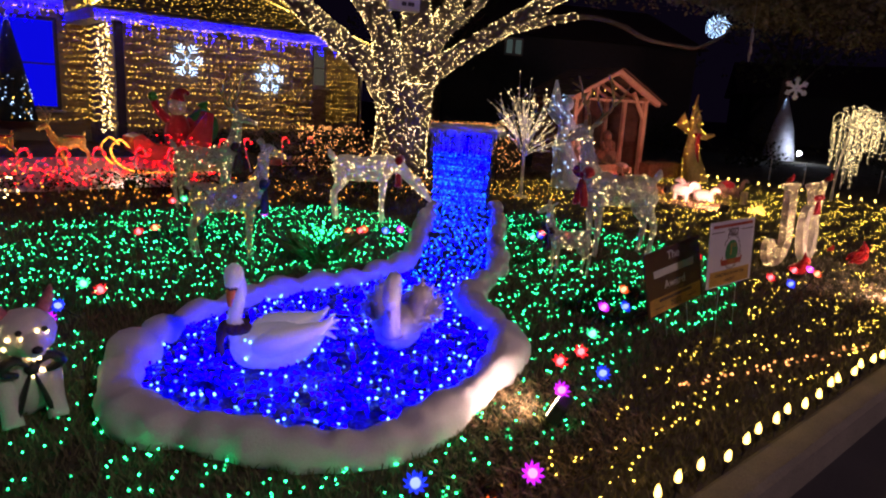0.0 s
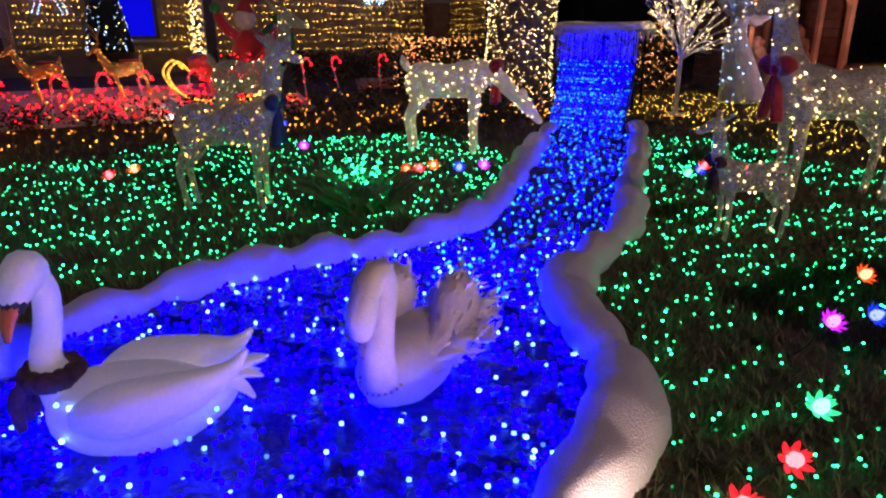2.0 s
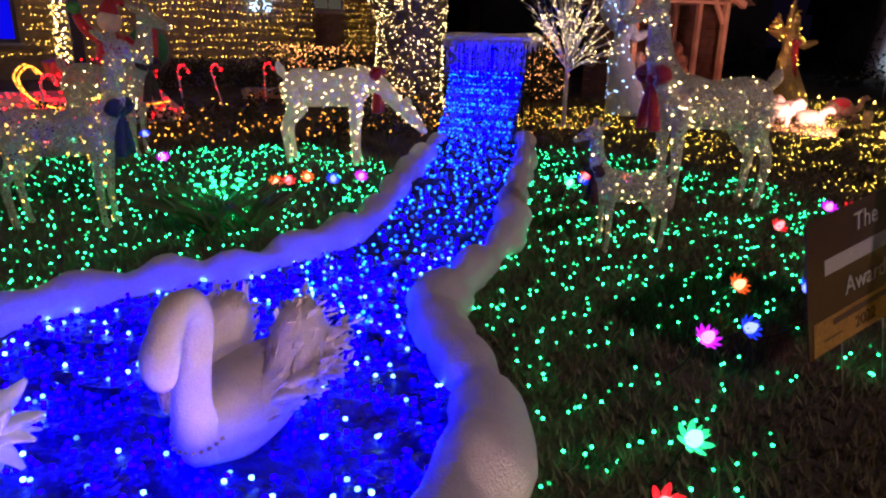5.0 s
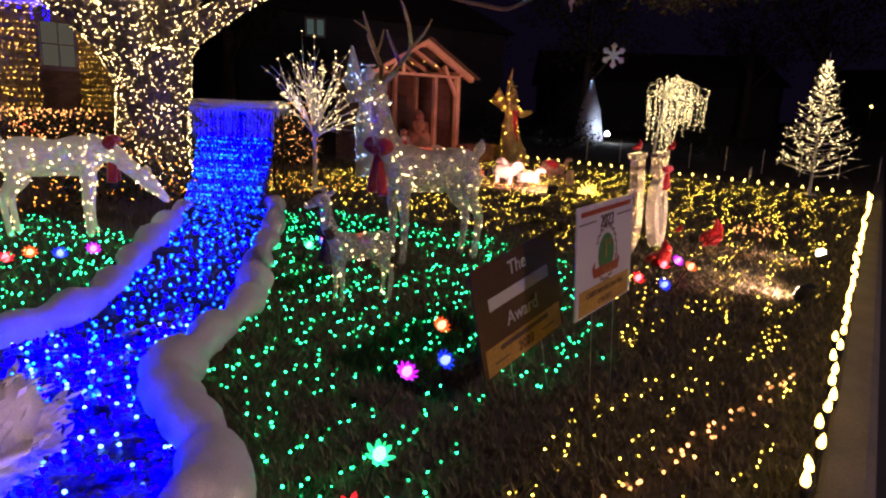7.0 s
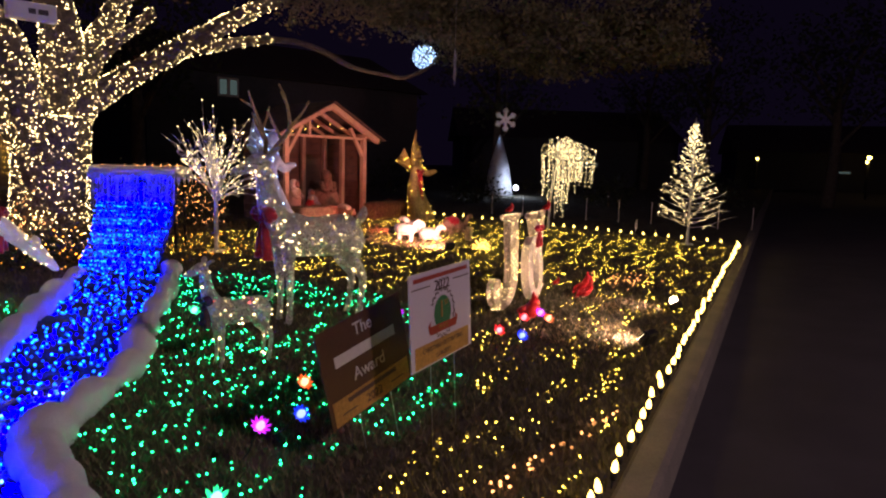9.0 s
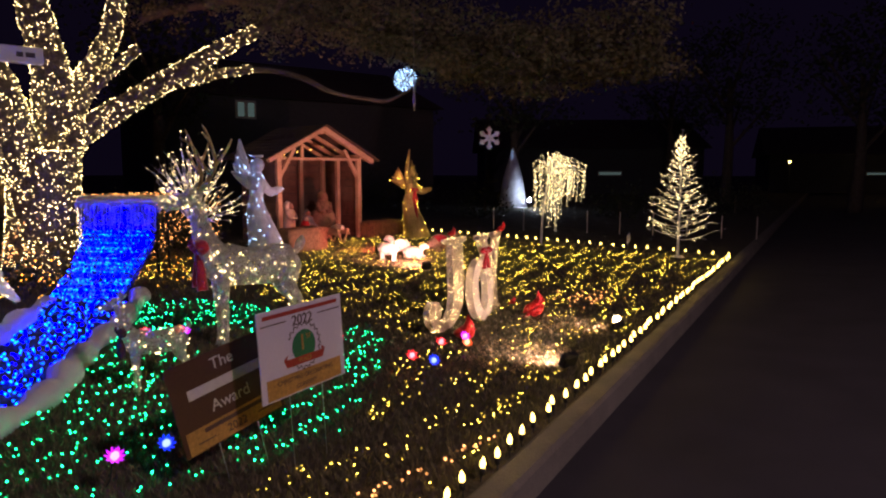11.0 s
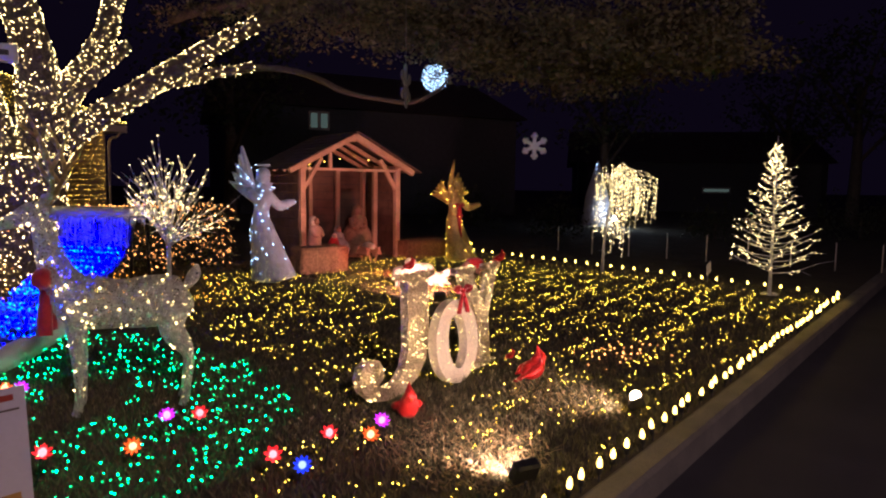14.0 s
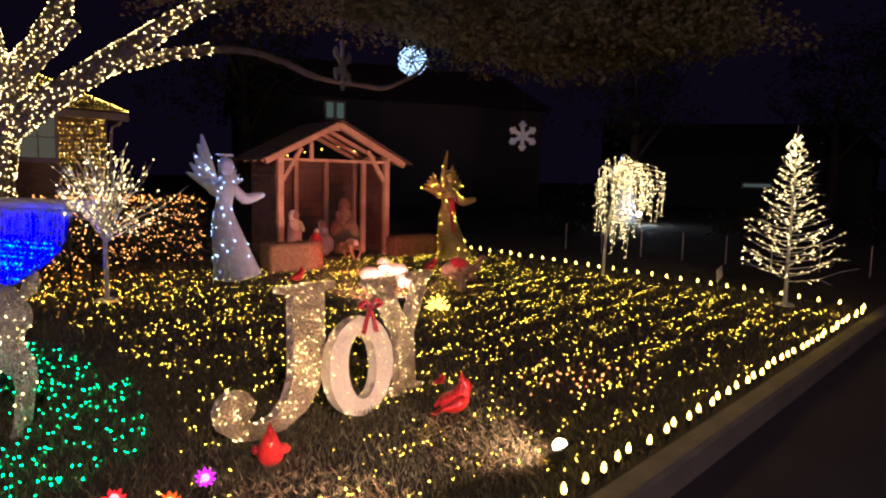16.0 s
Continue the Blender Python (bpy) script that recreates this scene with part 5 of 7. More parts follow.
# ---- the JOY letters and cardinals ----
def letter_mesh(outline_pts, depth, hole=None):
    """An outline in (y, z), maybe with a hole, extruded along x."""
    b = bmesh.new()
    def ring(pts, x):
        return [b.verts.new((x, y, z)) for y, z in pts]
    if hole is None:
        prism(b, outline_pts, depth, pose(0, 0, 0, 0, 0, 90))
    else:
        fo, fi, bo, bi = ring(outline_pts, depth / 2), ring(hole, depth / 2), ring(outline_pts, -depth / 2), ring(hole, -depth / 2)
        n_ = len(outline_pts)
        for i in range(n_):
            j = (i + 1) % n_
            b.faces.new((fo[i], fo[j], fi[j], fi[i]))
            b.faces.new((bo[j], bo[i], bi[i], bi[j]))
            b.faces.new((fo[j], fo[i], bo[i], bo[j]))
            b.faces.new((fi[i], fi[j], bi[j], bi[i]))
    bmesh.ops.recalc_face_normals(b, faces=b.faces)
    return b


def letter(name, m, b, material, label, count):
    t = thing(name, m, label, "letter", "joy letters")
    body_ = part("panel", b, material, t, smooth=False)
    rng = np.random.default_rng(count)
    bulbs("lights", on_surface(body_, 2 * count, rng, 0.003), 0.0034, WARM_TREE, t)
    return t


J = [(0.0, 0.86), (0.43, 0.86), (0.43, 0.82), (0.34, 0.80), (0.32, 0.36), (0.27, 0.2), (0.16, 0.08), (0.0, 0.01), (-0.17, -0.01), (-0.32, 0.02), (-0.42, 0.10), (-0.45, 0.19), (-0.42, 0.27), (-0.34, 0.31), (-0.25, 0.29), (-0.2, 0.22), (-0.21, 0.16), (-0.26, 0.12), (-0.18, 0.08), (-0.07, 0.10), (0.02, 0.18), (0.07, 0.31), (0.095, 0.80), (0.0, 0.82)]
letter("letter_j", G(-1.7, 5.6, 0.0, 3) @ pose(0, 0, 0.02, 0, -4, 0), letter_mesh(J, 0.07), GLITTER, "tall champagne glitter letter J with small lights", 150)
O1 = [(0.285 * math.cos(a), 0.325 + 0.325 * math.sin(a)) for a in np.linspace(0, 2 * math.pi, 40, endpoint=False)]
O2 = [(0.125 * math.cos(a), 0.325 + 0.215 * math.sin(a)) for a in np.linspace(0, 2 * math.pi, 40, endpoint=False)]
letter("letter_o", G(-1.62, 6.16, 0.0, 4) @ pose(0, 0, 0.0, 3, -4, 0), letter_mesh(O1, 0.08, O2), IVORY, "ivory glitter letter O with small lights", 50)
Y = [(-0.34, 0.86), (-0.04, 0.86), (-0.04, 0.82), (-0.10, 0.80), (0.06, 0.5), (0.2, 0.8), (0.13, 0.82), (0.13, 0.86), (0.38, 0.86), (0.38, 0.82), (0.32, 0.8), (0.13, 0.42), (0.13, 0.06), (0.21, 0.04), (0.21, 0.0), (-0.13, 0.0), (-0.13, 0.04), (-0.05, 0.06), (-0.05, 0.42), (-0.27, 0.8), (-0.34, 0.82)]
letter("letter_y", G(-1.74, 6.62, 0.0, 6) @ pose(0, 0, 0.0, 0, -4, 0), letter_mesh(Y, 0.07), GLITTER, "tall champagne glitter letter Y with small lights", 110)


def cardinal(m, label, s=1.0):
    t = thing("cardinal_figure", m @ Matrix.Scale(s, 4), label, "bird figure", "red cardinals")
    b = bmesh.new()
    curve_tube(b, [(-0.1, 0, 0.06, 0.03), (-0.05, 0, 0.08, 0.075), (0.03, 0, 0.11, 0.085), (0.07, 0, 0.18, 0.06), (0.08, 0, 0.21, 0.055), (0.06, 0, 0.27, 0.02), (0.05, 0, 0.31, 0.004)], 12)
    part("body", b, REDPL, t)
    b = bmesh.new()
    curve_tube(b, [(-0.09, 0, 0.06, 0.035), (-0.14, 0, 0.03, 0.03), (-0.19, 0, 0.02, 0.03)], 8, 3, 0.4)
    part("tail", b, REDPL, t)
    for sg in (-1, 1):
        b = bmesh.new()
        curve_tube(b, [(0.04, sg * 0.07, 0.14, 0.03), (-0.04, sg * 0.08, 0.1, 0.045), (-0.14, sg * 0.05, 0.06, 0.01)], 8, 3, 0.8)
        part("wing", b, REDPL, t)
    b = bmesh.new()
    curve_tube(b, [(0.12, 0, 0.2, 0.02), (0.16, 0, 0.19, 0.003)], 6)
    part("beak", b, ORANGEP, t, "orange beak")
    b = bmesh.new()
    sweep(b, [(0.02, 0, -0.02), (0.02, 0, 0.06)], 0.006, 5)
    part("stake", b, BLACKP, t)
    return t


cardinal(G(-1.36, 5.3, 0.0, -35), "red cardinal figure beside the letters", 0.85)
cardinal(G(-1.22, 6.62, 0.0, 70), "red cardinal figure on the grass", 0.9)
cardinal(G(-1.76, 5.75, 0.90, 60), "small red cardinal perched on the letter J", 0.32)
cardinal(G(-1.78, 6.95, 0.86, 60), "small red cardinal perched on the letter Y", 0.36)
cardinal(G(-1.6, 6.88, 0.04, 60), "small red cardinal at the foot of the letter Y", 0.3)
bow = bmesh.new()
ribbon(bow, (0, 0, 0), 0.8)
solid("red_bow", bow, REDCLOTH, "red ribbon bow with a holly sprig on the letter", "bow", m=pose(-1.6, 6.2, 0.76))


# ---- flood lamps ----
def flood_lamp(m, label, power, aim, colour=(1.0, 0.62, 0.54), spread=110, up=25):
    t = thing("flood_lamp", m, label, "flood lamp")
    b = bmesh.new()
    box(b, (0.07, 0.15, 0.12), pose(0, 0, 0.09, 0, -up, 0), 0.012)
    part("housing", b, BLACKP, t, smooth=False)
    b = bmesh.new()
    if up > 40:
        ball(b, pose(0, 0, 0.09, 0, -up, 0) @ Vector((0.04, 0, 0)), 0.04)
    else:
        box(b, (0.006, 0.11, 0.08), pose(0, 0, 0.09, 0, -up, 0) @ pose(0.036, 0, 0, 0, 0, 0))
    part("lens", b, FLOOD, t, "glowing glass lens", smooth=False)
    b = bmesh.new()
    sweep(b, [(-0.01, 0, -0.08), (-0.01, 0, 0.05)], 0.008, 5)
    part("stake", b, BLACKP, t)
    eye = m @ (pose(0, 0, 0.09, 0, -up, 0) @ Vector((0.06, 0, 0)))
    la = bpy.data.lights.new("flood_lamp_beam", "SPOT")
    la.energy, la.color, la.spot_size, la.spot_blend, la.shadow_soft_size = power, colour, radians(spread), 0.6, 0.05
    ob = new("flood_lamp_beam", la)
    ob.matrix_basis = look(eye, aim)
    return t


def facing(x, y, tx, ty, dz=0.0):
    return G(x, y, dz, math.degrees(math.atan2(ty - y, tx - x)))


flood_lamp(facing(-0.28, 5.02, -1.6, 5.6), "black flood lamp lighting the letters from the grass", 31, (-1.5, 5.5, 0.05), spread=110)
flood_lamp(facing(-0.27, 6.46, -1.6, 6.2), "glaring flood lamp pointed at the letters", 40, (-1.6, 6.1, 0.1), spread=120, up=60)
flood_lamp(facing(-3.76, 8.52, -6.0, 9.9), "black flood lamp lighting the stable", 140, (-6.8, 10.2, 1.15), (1.0, 0.43, 0.36), 95)
flood_lamp(facing(-0.72, 0.62, -1.5, 0.3), "black flood lamp lighting the pond rim and swans", 11, (-2.0, 0.1, 0.35), spread=135)
flood_lamp(facing(-5.4, 9.6, -6.8, 10.3), "small red flood lamp before the manger", 30, (-7.5, 10.4, 0.7), (1.0, 0.16, 0.12), 100)
flood_lamp(facing(-8.1, 0.75, -8.9, 0.6), "black flood lamp in front of the sleigh", 12, (-9.2, 0.9, 0.7), (1.0, 0.8, 0.6), 120)

# ---- the big oak ----
oak = thing("oak_tree", pose(-8.35, 5.4, 0.2), "large oak with trunk and limbs wrapped in warm lights", "tree")
TRUNK = [
    ("trunk", [(0, 0, -0.1, 0.66), (0, 0, 0.25, 0.55), (0.02, 0.02, 0.9, 0.50), (0.03, 0.06, 1.6, 0.52), (0.02, 0.05, 2.1, 0.55)], 1.0),
    ("limb", [(-0.05, -0.2, 1.6, 0.30), (-0.25, -0.55, 2.3, 0.26), (-0.6, -1.2, 2.9, 0.21), (-1.0, -2.0, 3.6, 0.18), (-1.5, -3.0, 4.8, 0.15)], 1.0),
    ("limb", [(0.1, -0.2, 1.7, 0.33), (0.05, -0.45, 2.6, 0.27), (-0.1, -0.55, 3.3, 0.24), (-0.5, -1.1, 4.3, 0.2), (-0.8, -1.5, 5.4, 0.15)], 1.0),
    ("limb", [(0.05, 0.2, 1.8, 0.36), (0.0, 0.35, 2.7, 0.31), (0.05, 0.3, 3.6, 0.28), (0.0, 0.1, 4.6, 0.22), (-0.1, -0.1, 5.8, 0.16)], 1.0),
    ("limb", [(0.05, 0.3, 2.6, 0.24), (0.2, 0.8, 3.4, 0.19), (0.3, 1.3, 4.3, 0.16), (0.35, 1.6, 5.6, 0.12)], 1.0),
]
TRUNK = [(n_, [(0.79 * r_[0], 0.79 * r_[1], 0.79 * r_[2], 0.93 * r_[3]) for r_ in rows_], w_) for n_, rows_, w_ in TRUNK]
TRUNK += [
    ("limb", [(0.1, 0.15, 1.45, 0.24), (0.4, 0.5, 2.0, 0.17), (1.2, 1.3, 2.75, 0.14), (1.65, 1.75, 3.15, 0.12), (2.1, 2.2, 3.52, 0.1)], 1.0),
    ("limb", [(1.05, 1.15, 2.62, 0.09), (1.5, 1.8, 2.85, 0.075), (1.89, 2.31, 2.99, 0.06)], 0.7),
    ("limb", [(0.15, 0.3, 2.0, 0.12), (0.45, 0.65, 2.65, 0.09), (0.9, 1.05, 3.2, 0.07)], 0.7),
]
DARK = [
    [(4.15, 0.42, 3.0, 0.055), (4.57, 1.05, 2.95, 0.048), (4.92, 1.58, 2.73, 0.04), (5.42, 2.21, 2.61, 0.034), (5.75, 2.57, 2.8, 0.025), (5.92, 2.74, 3.04, 0.015)],
    [(4.3, 0.35, 3.52, 0.1), (4.74, 1.22, 3.9, 0.085), (5.4, 1.96, 3.76, 0.075), (5.9, 2.42, 3.5, 0.06), (6.56, 2.95, 3.42, 0.05), (7.24, 3.4, 3.5, 0.035), (8.6, 3.6, 3.35, 0.02)],
    [(5.9, 2.42, 3.5, 0.04), (6.2, 2.8, 3.25, 0.03), (6.6, 3.3, 3.15, 0.02)],
    [(6.5, 2.9, 3.42, 0.045), (7.9, 3.2, 3.3, 0.03), (9.3, 3.6, 3.15, 0.015)],
    [(4.6, 0.4, 3.65, 0.06), (5.6, 0.6, 4.5, 0.05), (7.0, 1.0, 5.0, 0.03)],
    [(7.2, 3.38, 3.5, 0.035), (7.9, 3.9, 3.4, 0.025), (8.6, 4.4, 3.3, 0.015)],
    [(0.3, 1.4, 4.4, 0.1), (1.6, 2.6, 4.8, 0.07), (3.0, 3.8, 4.5, 0.03)],
]
DARK = [[(x - 2.35, y + 1.85, z, r) for x, y, z, r in row_] for row_ in DARK]
lit = []
for name, rows_, w in TRUNK:
    b = bmesh.new()
    curve_tube(b, rows_, 14, 6)
    for v in b.verts:
        v.co += Vector((noise.noise(v.co * 3), noise.noise(v.co * 3 + Vector((9, 0, 0))), 0)) * 0.035
    o = part(name, b, BARK, oak, "bark wrapped in light strings")
    # strings wound round the limb
    q = smooth_line(rows_, 6)
    length = sum(np.linalg.norm(b2[:3] - a2[:3]) for a2, b2 in zip(q, q[1:]))
    r_mean = float(np.mean([v[3] for v in rows_]))
    n = int(length * r_mean * 6.28 * (300 if name == "trunk" else 215) * w) + 30
    lit.append(on_surface(o, int(n * 1.0), RNG, 0.012))
bulbs("wrapped_lights", np.concatenate(lit), 0.0082, WARM_TREE, oak, "warm white lights wound round trunk and limbs", near=False)
for rows_ in DARK:
    b = bmesh.new()
    curve_tube(b, rows_, 8, 5)
    for v in b.verts:
        v.co += Vector((noise.noise(v.co * 2), noise.noise(v.co * 2 + Vector((9, 0, 0))), noise.noise(v.co * 2 + Vector((0, 9, 0))))) * 0.05
    part("branch", b, BARK, oak, "bare unlit branch")


def leaves(name, clumps, per, size, material, parent, label):
    rng = np.random.default_rng(len(clumps) * 7 + per)
    v, f = [], []
    for c, spread in clumps:
        for _ in range(per):
            p = np.array(c) + rng.normal(0, 1, 3) * np.array(spread)
            a, e = rng.uniform(0, 6.283), rng.uniform(-0.9, 0.9)
            d = np.array([math.cos(a) * math.cos(e), math.sin(a) * math.cos(e), math.sin(e)])
            s = np.cross(d, rng.normal(0, 1, 3))
            s /= np.linalg.norm(s) + 1e-6
            l = size * rng.uniform(0.6, 1.4)
            i = len(v)
            v += [tuple(p), tuple(p + d * l * 0.45 + s * l * 0.26), tuple(p + d * l), tuple(p + d * l * 0.5 - s * l * 0.26)]
            f += [(i, i + 1, i + 2), (i, i + 2, i + 3)]
    me = bpy.data.meshes.new("m")
    me.from_pydata(v, [], f)
    me.materials.append(material)
    o = new(name, me)
    o.parent = parent
    return tagged(o, label, kind="stuff")


rc = np.random.default_rng(21)
clumps = []
for rows_ in DARK[1:]:
    q = smooth_line(rows_, 7)
    for k, p in enumerate(q):
        u = k / len(q)
        for _ in range(2 + int(5 * u)):
            off = rc.normal(0, 1, 3) * (0.28, 0.28, 0.16)
            clumps.append(((p[0] + off[0], p[1] + off[1], p[2] + off[2] + 0.05), (0.13, 0.13, 0.07)))
for _ in range(430):
    u = rc.random() ** 0.8
    low = 3.02 + 0.16 * math.sin(u * 9) + 0.25 * (1 - u) - 0.28 * min(1.0, 2 * u)
    clumps.append(((2.95 + 4.5 * u + rc.normal(0, 0.15), 4.05 + 1.5 * u + rc.normal(0, 0.5), low + abs(rc.normal(0, 0.5))), (0.15, 0.15, 0.08)))
for _ in range(160):
    clumps.append(((rc.uniform(1.2, 4.0), rc.uniform(2.4, 5.6), rc.uniform(3.6, 4.8)), (0.18, 0.18, 0.1)))
for _ in range(120):
    clumps.append(((rc.uniform(-2.5, 3), rc.uniform(-3, 3.5), rc.uniform(4.8, 6.4)), (0.3, 0.3, 0.2)))
leaves("crown", clumps, 46, 0.075, LEAF, oak, "dull green oak leaves overhead")

b = bmesh.new()
box(b, (0.16, 0.68, 0.27), pose(0, 0, 0), 0.02)
hb = thing("wall_box", pose(-7.9, 5.0, 3.12, 0, 0, -20) @ Matrix.Scale(0.8, 4), "white box with printed lettering strapped to the oak", "box")
part("case", b, mat("white_box", (0.7, 0.68, 0.62), 0.5, var=0.1), hb, smooth=False)
b = bmesh.new()
for y, w in ((0.0, 0.1), (0.15, 0.14)):
    box(b, (0.004, w, 0.08), pose(0.083, y, 0.0))
part("printed_bar", b, DARKTRIM, hb, smooth=False)
b = bmesh.new()
sweep(b, [(-0.35, 0, 0), (0.0, 0, 0.0)], 0.02, 6)
part("bracket", b, DARKTRIM, hb)


# ---- hedges ----
def hedge(name, x0, x1, y0, y1, h, label, nlight, material):
    t = thing(name, pose(0, 0, 0), label, "hedge")
    rng = np.random.default_rng(nlight)
    cl = [((rng.uniform(x0, x1), rng.uniform(y0, y1), ground_z(x0, y0) + rng.uniform(0.05, h)), (0.08, 0.08, 0.06)) for _ in range(int(abs(x1 - x0) * abs(y1 - y0) * h * 260))]
    leaves("foliage", cl, 18, 0.05, FOLIAGE, t, "small dark leaves")
    b = bmesh.new()
    for _ in range(14):
        x, y = rng.uniform(x0, x1), rng.uniform(y0, y1)
        sweep(b, [(x, y, 0.1), (x + rng.normal(0, 0.1), y + rng.normal(0, 0.1), h)], [0.015, 0.005], 5)
    part("stems", b, BARK, t, kind="stuff")
    if nlight:
        pts = [(max(x0, x1) + rng.uniform(-0.1, 0.08), rng.uniform(y0, y1), ground_z(x0, y0) + rng.uniform(0.05, h)) for _ in range(nlight)]
        pts += [(rng.uniform(x0, x1), rng.uniform(y0, y1), ground_z(x0, y0) + h + rng.uniform(-0.02, 0.08)) for _ in range(nlight // 2)]
        bulbs("net_lights", pts, 0.010, material, t, near=False)
    return t


hedge("hedge", -9.6, -8.9, 3.7, 5.0, 0.75, "low hedge under coppery net lights beside the oak", 190, PINKISH)
hedge("hedge", -8.7, -8.1, 6.2, 8.4, 0.95, "low hedge under coppery net lights beyond the waterfall", 380, PINKISH)
hedge("hedge", -12.3, -11.5, 1.9, 4.9, 0.45, "dark low shrubs along the wing wall", 0, AMBER)
hedge("hedge", -8.4, -7.9, -2.5, 3.2, 0.22, "dark low border plants before the sleigh", 40, AMBER)
hedge("hedge", -6.9, -6.2, 3.3, 4.5, 0.35, "dark low plants behind the grazing doe", 26, AMBER)
bulbs("root_lights", [(-8.0 + RNG.normal(0, 0.2), 4.65 + RNG.normal(0, 0.22), 0.3 + abs(RNG.normal(0, 0.38))) for _ in range(90)], 0.010, PINKISH, None, "warm lights over the shrub at the foot of the oak", near=False)


# ---- the stable ----
hut = thing("stable_hut", pose(-7.51, 10.5, 0.2, 0, 0, -13), "small timber stable with pale posts and plank walls", "stable")
# local +x is the open front, y runs along it
W2, DEP = 0.99, 1.25
def beam(name, a, b_, w, label="", mtl=TIMBER):
    b = bmesh.new()
    a, b_ = Vector(a), Vector(b_)
    d = b_ - a
    box(b, (d.length, w, w), Matrix.Translation((a + b_) / 2) @ d.to_track_quat("X", "Z").to_matrix().to_4x4(), 0.006)
    return part(name, b, mtl, hut, label, smooth=False)


for y in (-W2, W2):
    beam("post", (0, y, 0), (0, y, 1.68), 0.1)
    beam("post", (-DEP, y, 0), (-DEP, y, 1.68), 0.09)
    beam("plate", (-DEP - 0.15, y, 1.72), (0.12, y, 1.72), 0.09)
    beam("brace", (0.0, y * 0.96, 1.32), (0.0, y * 0.62, 1.86), 0.07)
    beam("barge_rafter", (0.12, y * 1.3, 1.62), (0.12, 0, 2.27), 0.105)
    for x in (-0.35, -0.8, -DEP):
        beam("rafter", (x, y * 1.2, 1.64), (x, 0, 2.2), 0.07)
beam("tie_beam", (0.0, -W2, 1.66), (0.0, W2, 1.66), 0.05)
beam("ridge_beam", (-DEP - 0.2, 0, 2.2), (0.1, 0, 2.2), 0.07)
beam("king_post", (0.02, -0.45, 1.68), (0.02, -0.45, 1.96), 0.06)
beam("stud", (-DEP + 0.06, -0.25, 0.0), (-DEP + 0.06, -0.25, 1.7), 0.075)
beam("stud", (-DEP + 0.06, 0.35, 0.0), (-DEP + 0.06, 0.35, 1.7), 0.085)
beam("stud", (-0.35, W2 - 0.28, 0.0), (-0.35, W2 - 0.28, 1.7), 0.085)
for k in range(11):
    z = 0.08 + 0.155 * k
    for y0, y1, x in ((-W2, W2, -DEP - 0.06),):
        b = bmesh.new()
        box(b, (0.022, y1 - y0 + 0.06, 0.148), pose(x + 0.004 * (k % 2), 0, z))
        part("plank", b, PLANK, hut, smooth=False)
    for y in (-W2 - 0.06, W2 + 0.06):
        b = bmesh.new()
        box(b, (DEP, 0.022, 0.148), pose(-DEP / 2, y + 0.004 * (k % 2), z))
        part("plank", b, PLANK, hut, smooth=False)
for sg in (-1, 1):
    for k in range(10):
        u = k / 10
        b = bmesh.new()
        y0, z0 = sg * 1.38 * (1 - u), 1.63 + 0.70 * u
        ang = math.degrees(math.atan2(0.70, 1.38)) * -sg
        box(b, (DEP + 0.55, 0.175, 0.018), pose(-DEP / 2 + 0.0, y0 - sg * 0.07, z0 + 0.045, ang + sg * 3, 0, 0))
        part("roof_board", b, SHINGLE, hut, smooth=False)
bulbs("star_lights", [(0.1, -0.9 + 0.3 * k, 1.9 - 0.06 * abs(k - 3)) for k in range(5)], 0.012, WARM, hut)


def statue(name, m, rows_, label, extra=None, mats=(ROBE, SKIN)):
    b = bmesh.new()
    for r in rows_:
        curve_tube(b, r[1], r[2] if len(r) > 2 else 10, 4, 1.0, r[0])
    for e in extra or ():
        ball(b, e[1], e[2], e[0])
    return solid(name, b, list(mats), label, "statue", "stable figures", m=m)


def robed(h, lean=0.0):
    s = h / 1.0
    return [(0, [(0, 0, 0, 0.19 * s), (0, 0, 0.3 * s, 0.17 * s), (0.02 * s + lean, 0, 0.62 * s, 0.15 * s), (0.03 * s + lean, 0, 0.78 * s, 0.11 * s), (0.03 * s + lean, 0, 0.83 * s, 0.05 * s)]),
            (0, [(0.04 * s, 0.12 * s, 0.74 * s, 0.06 * s), (0.14 * s, 0.12 * s, 0.6 * s, 0.05 * s), (0.2 * s, 0.03 * s, 0.58 * s, 0.03 * s)]),
            (0, [(0.04 * s, -0.12 * s, 0.74 * s, 0.06 * s), (0.14 * s, -0.12 * s, 0.6 * s, 0.05 * s), (0.2 * s, -0.03 * s, 0.58 * s, 0.03 * s)]),
            (0, [(0.0 * s + lean, 0, 0.80 * s, 0.11 * s), (-0.01 * s + lean, 0, 0.92 * s, 0.105 * s), (0.0 + lean, 0, 1.0 * s, 0.04 * s)])]


def hut_at(x, y, z=0.02, rz=0):
    return hut.matrix_basis @ pose(x, y, z, 0, 0, rz)


statue("kneeling_figure", hut_at(-0.1, -0.72, 0.0, 20), robed(0.82), "kneeling robed stable figure in red and cream", [(1, (0.06, 0, 0.72), (0.06, 0.06, 0.075))], (CREAM, SKIN))
statue("seated_figure", hut_at(-0.35, -0.1, 0.0, -10), robed(0.62), "bowed robed stable figure in red and grey", [(1, (0.05, 0, 0.55), (0.05, 0.05, 0.06)), (0, (0.1, 0, 0.2), (0.2, 0.2, 0.2))], (ROBEBLUE, SKIN))
statue("standing_figure", hut_at(-0.45, 0.38, 0.0, -20), robed(1.0), "standing robed stable figure in brown cloth", [(1, (0.07, 0, 0.88), (0.065, 0.06, 0.08)), (0, (-0.05, 0, 0.35), (0.24, 0.3, 0.36))], (ROBE, SKIN))
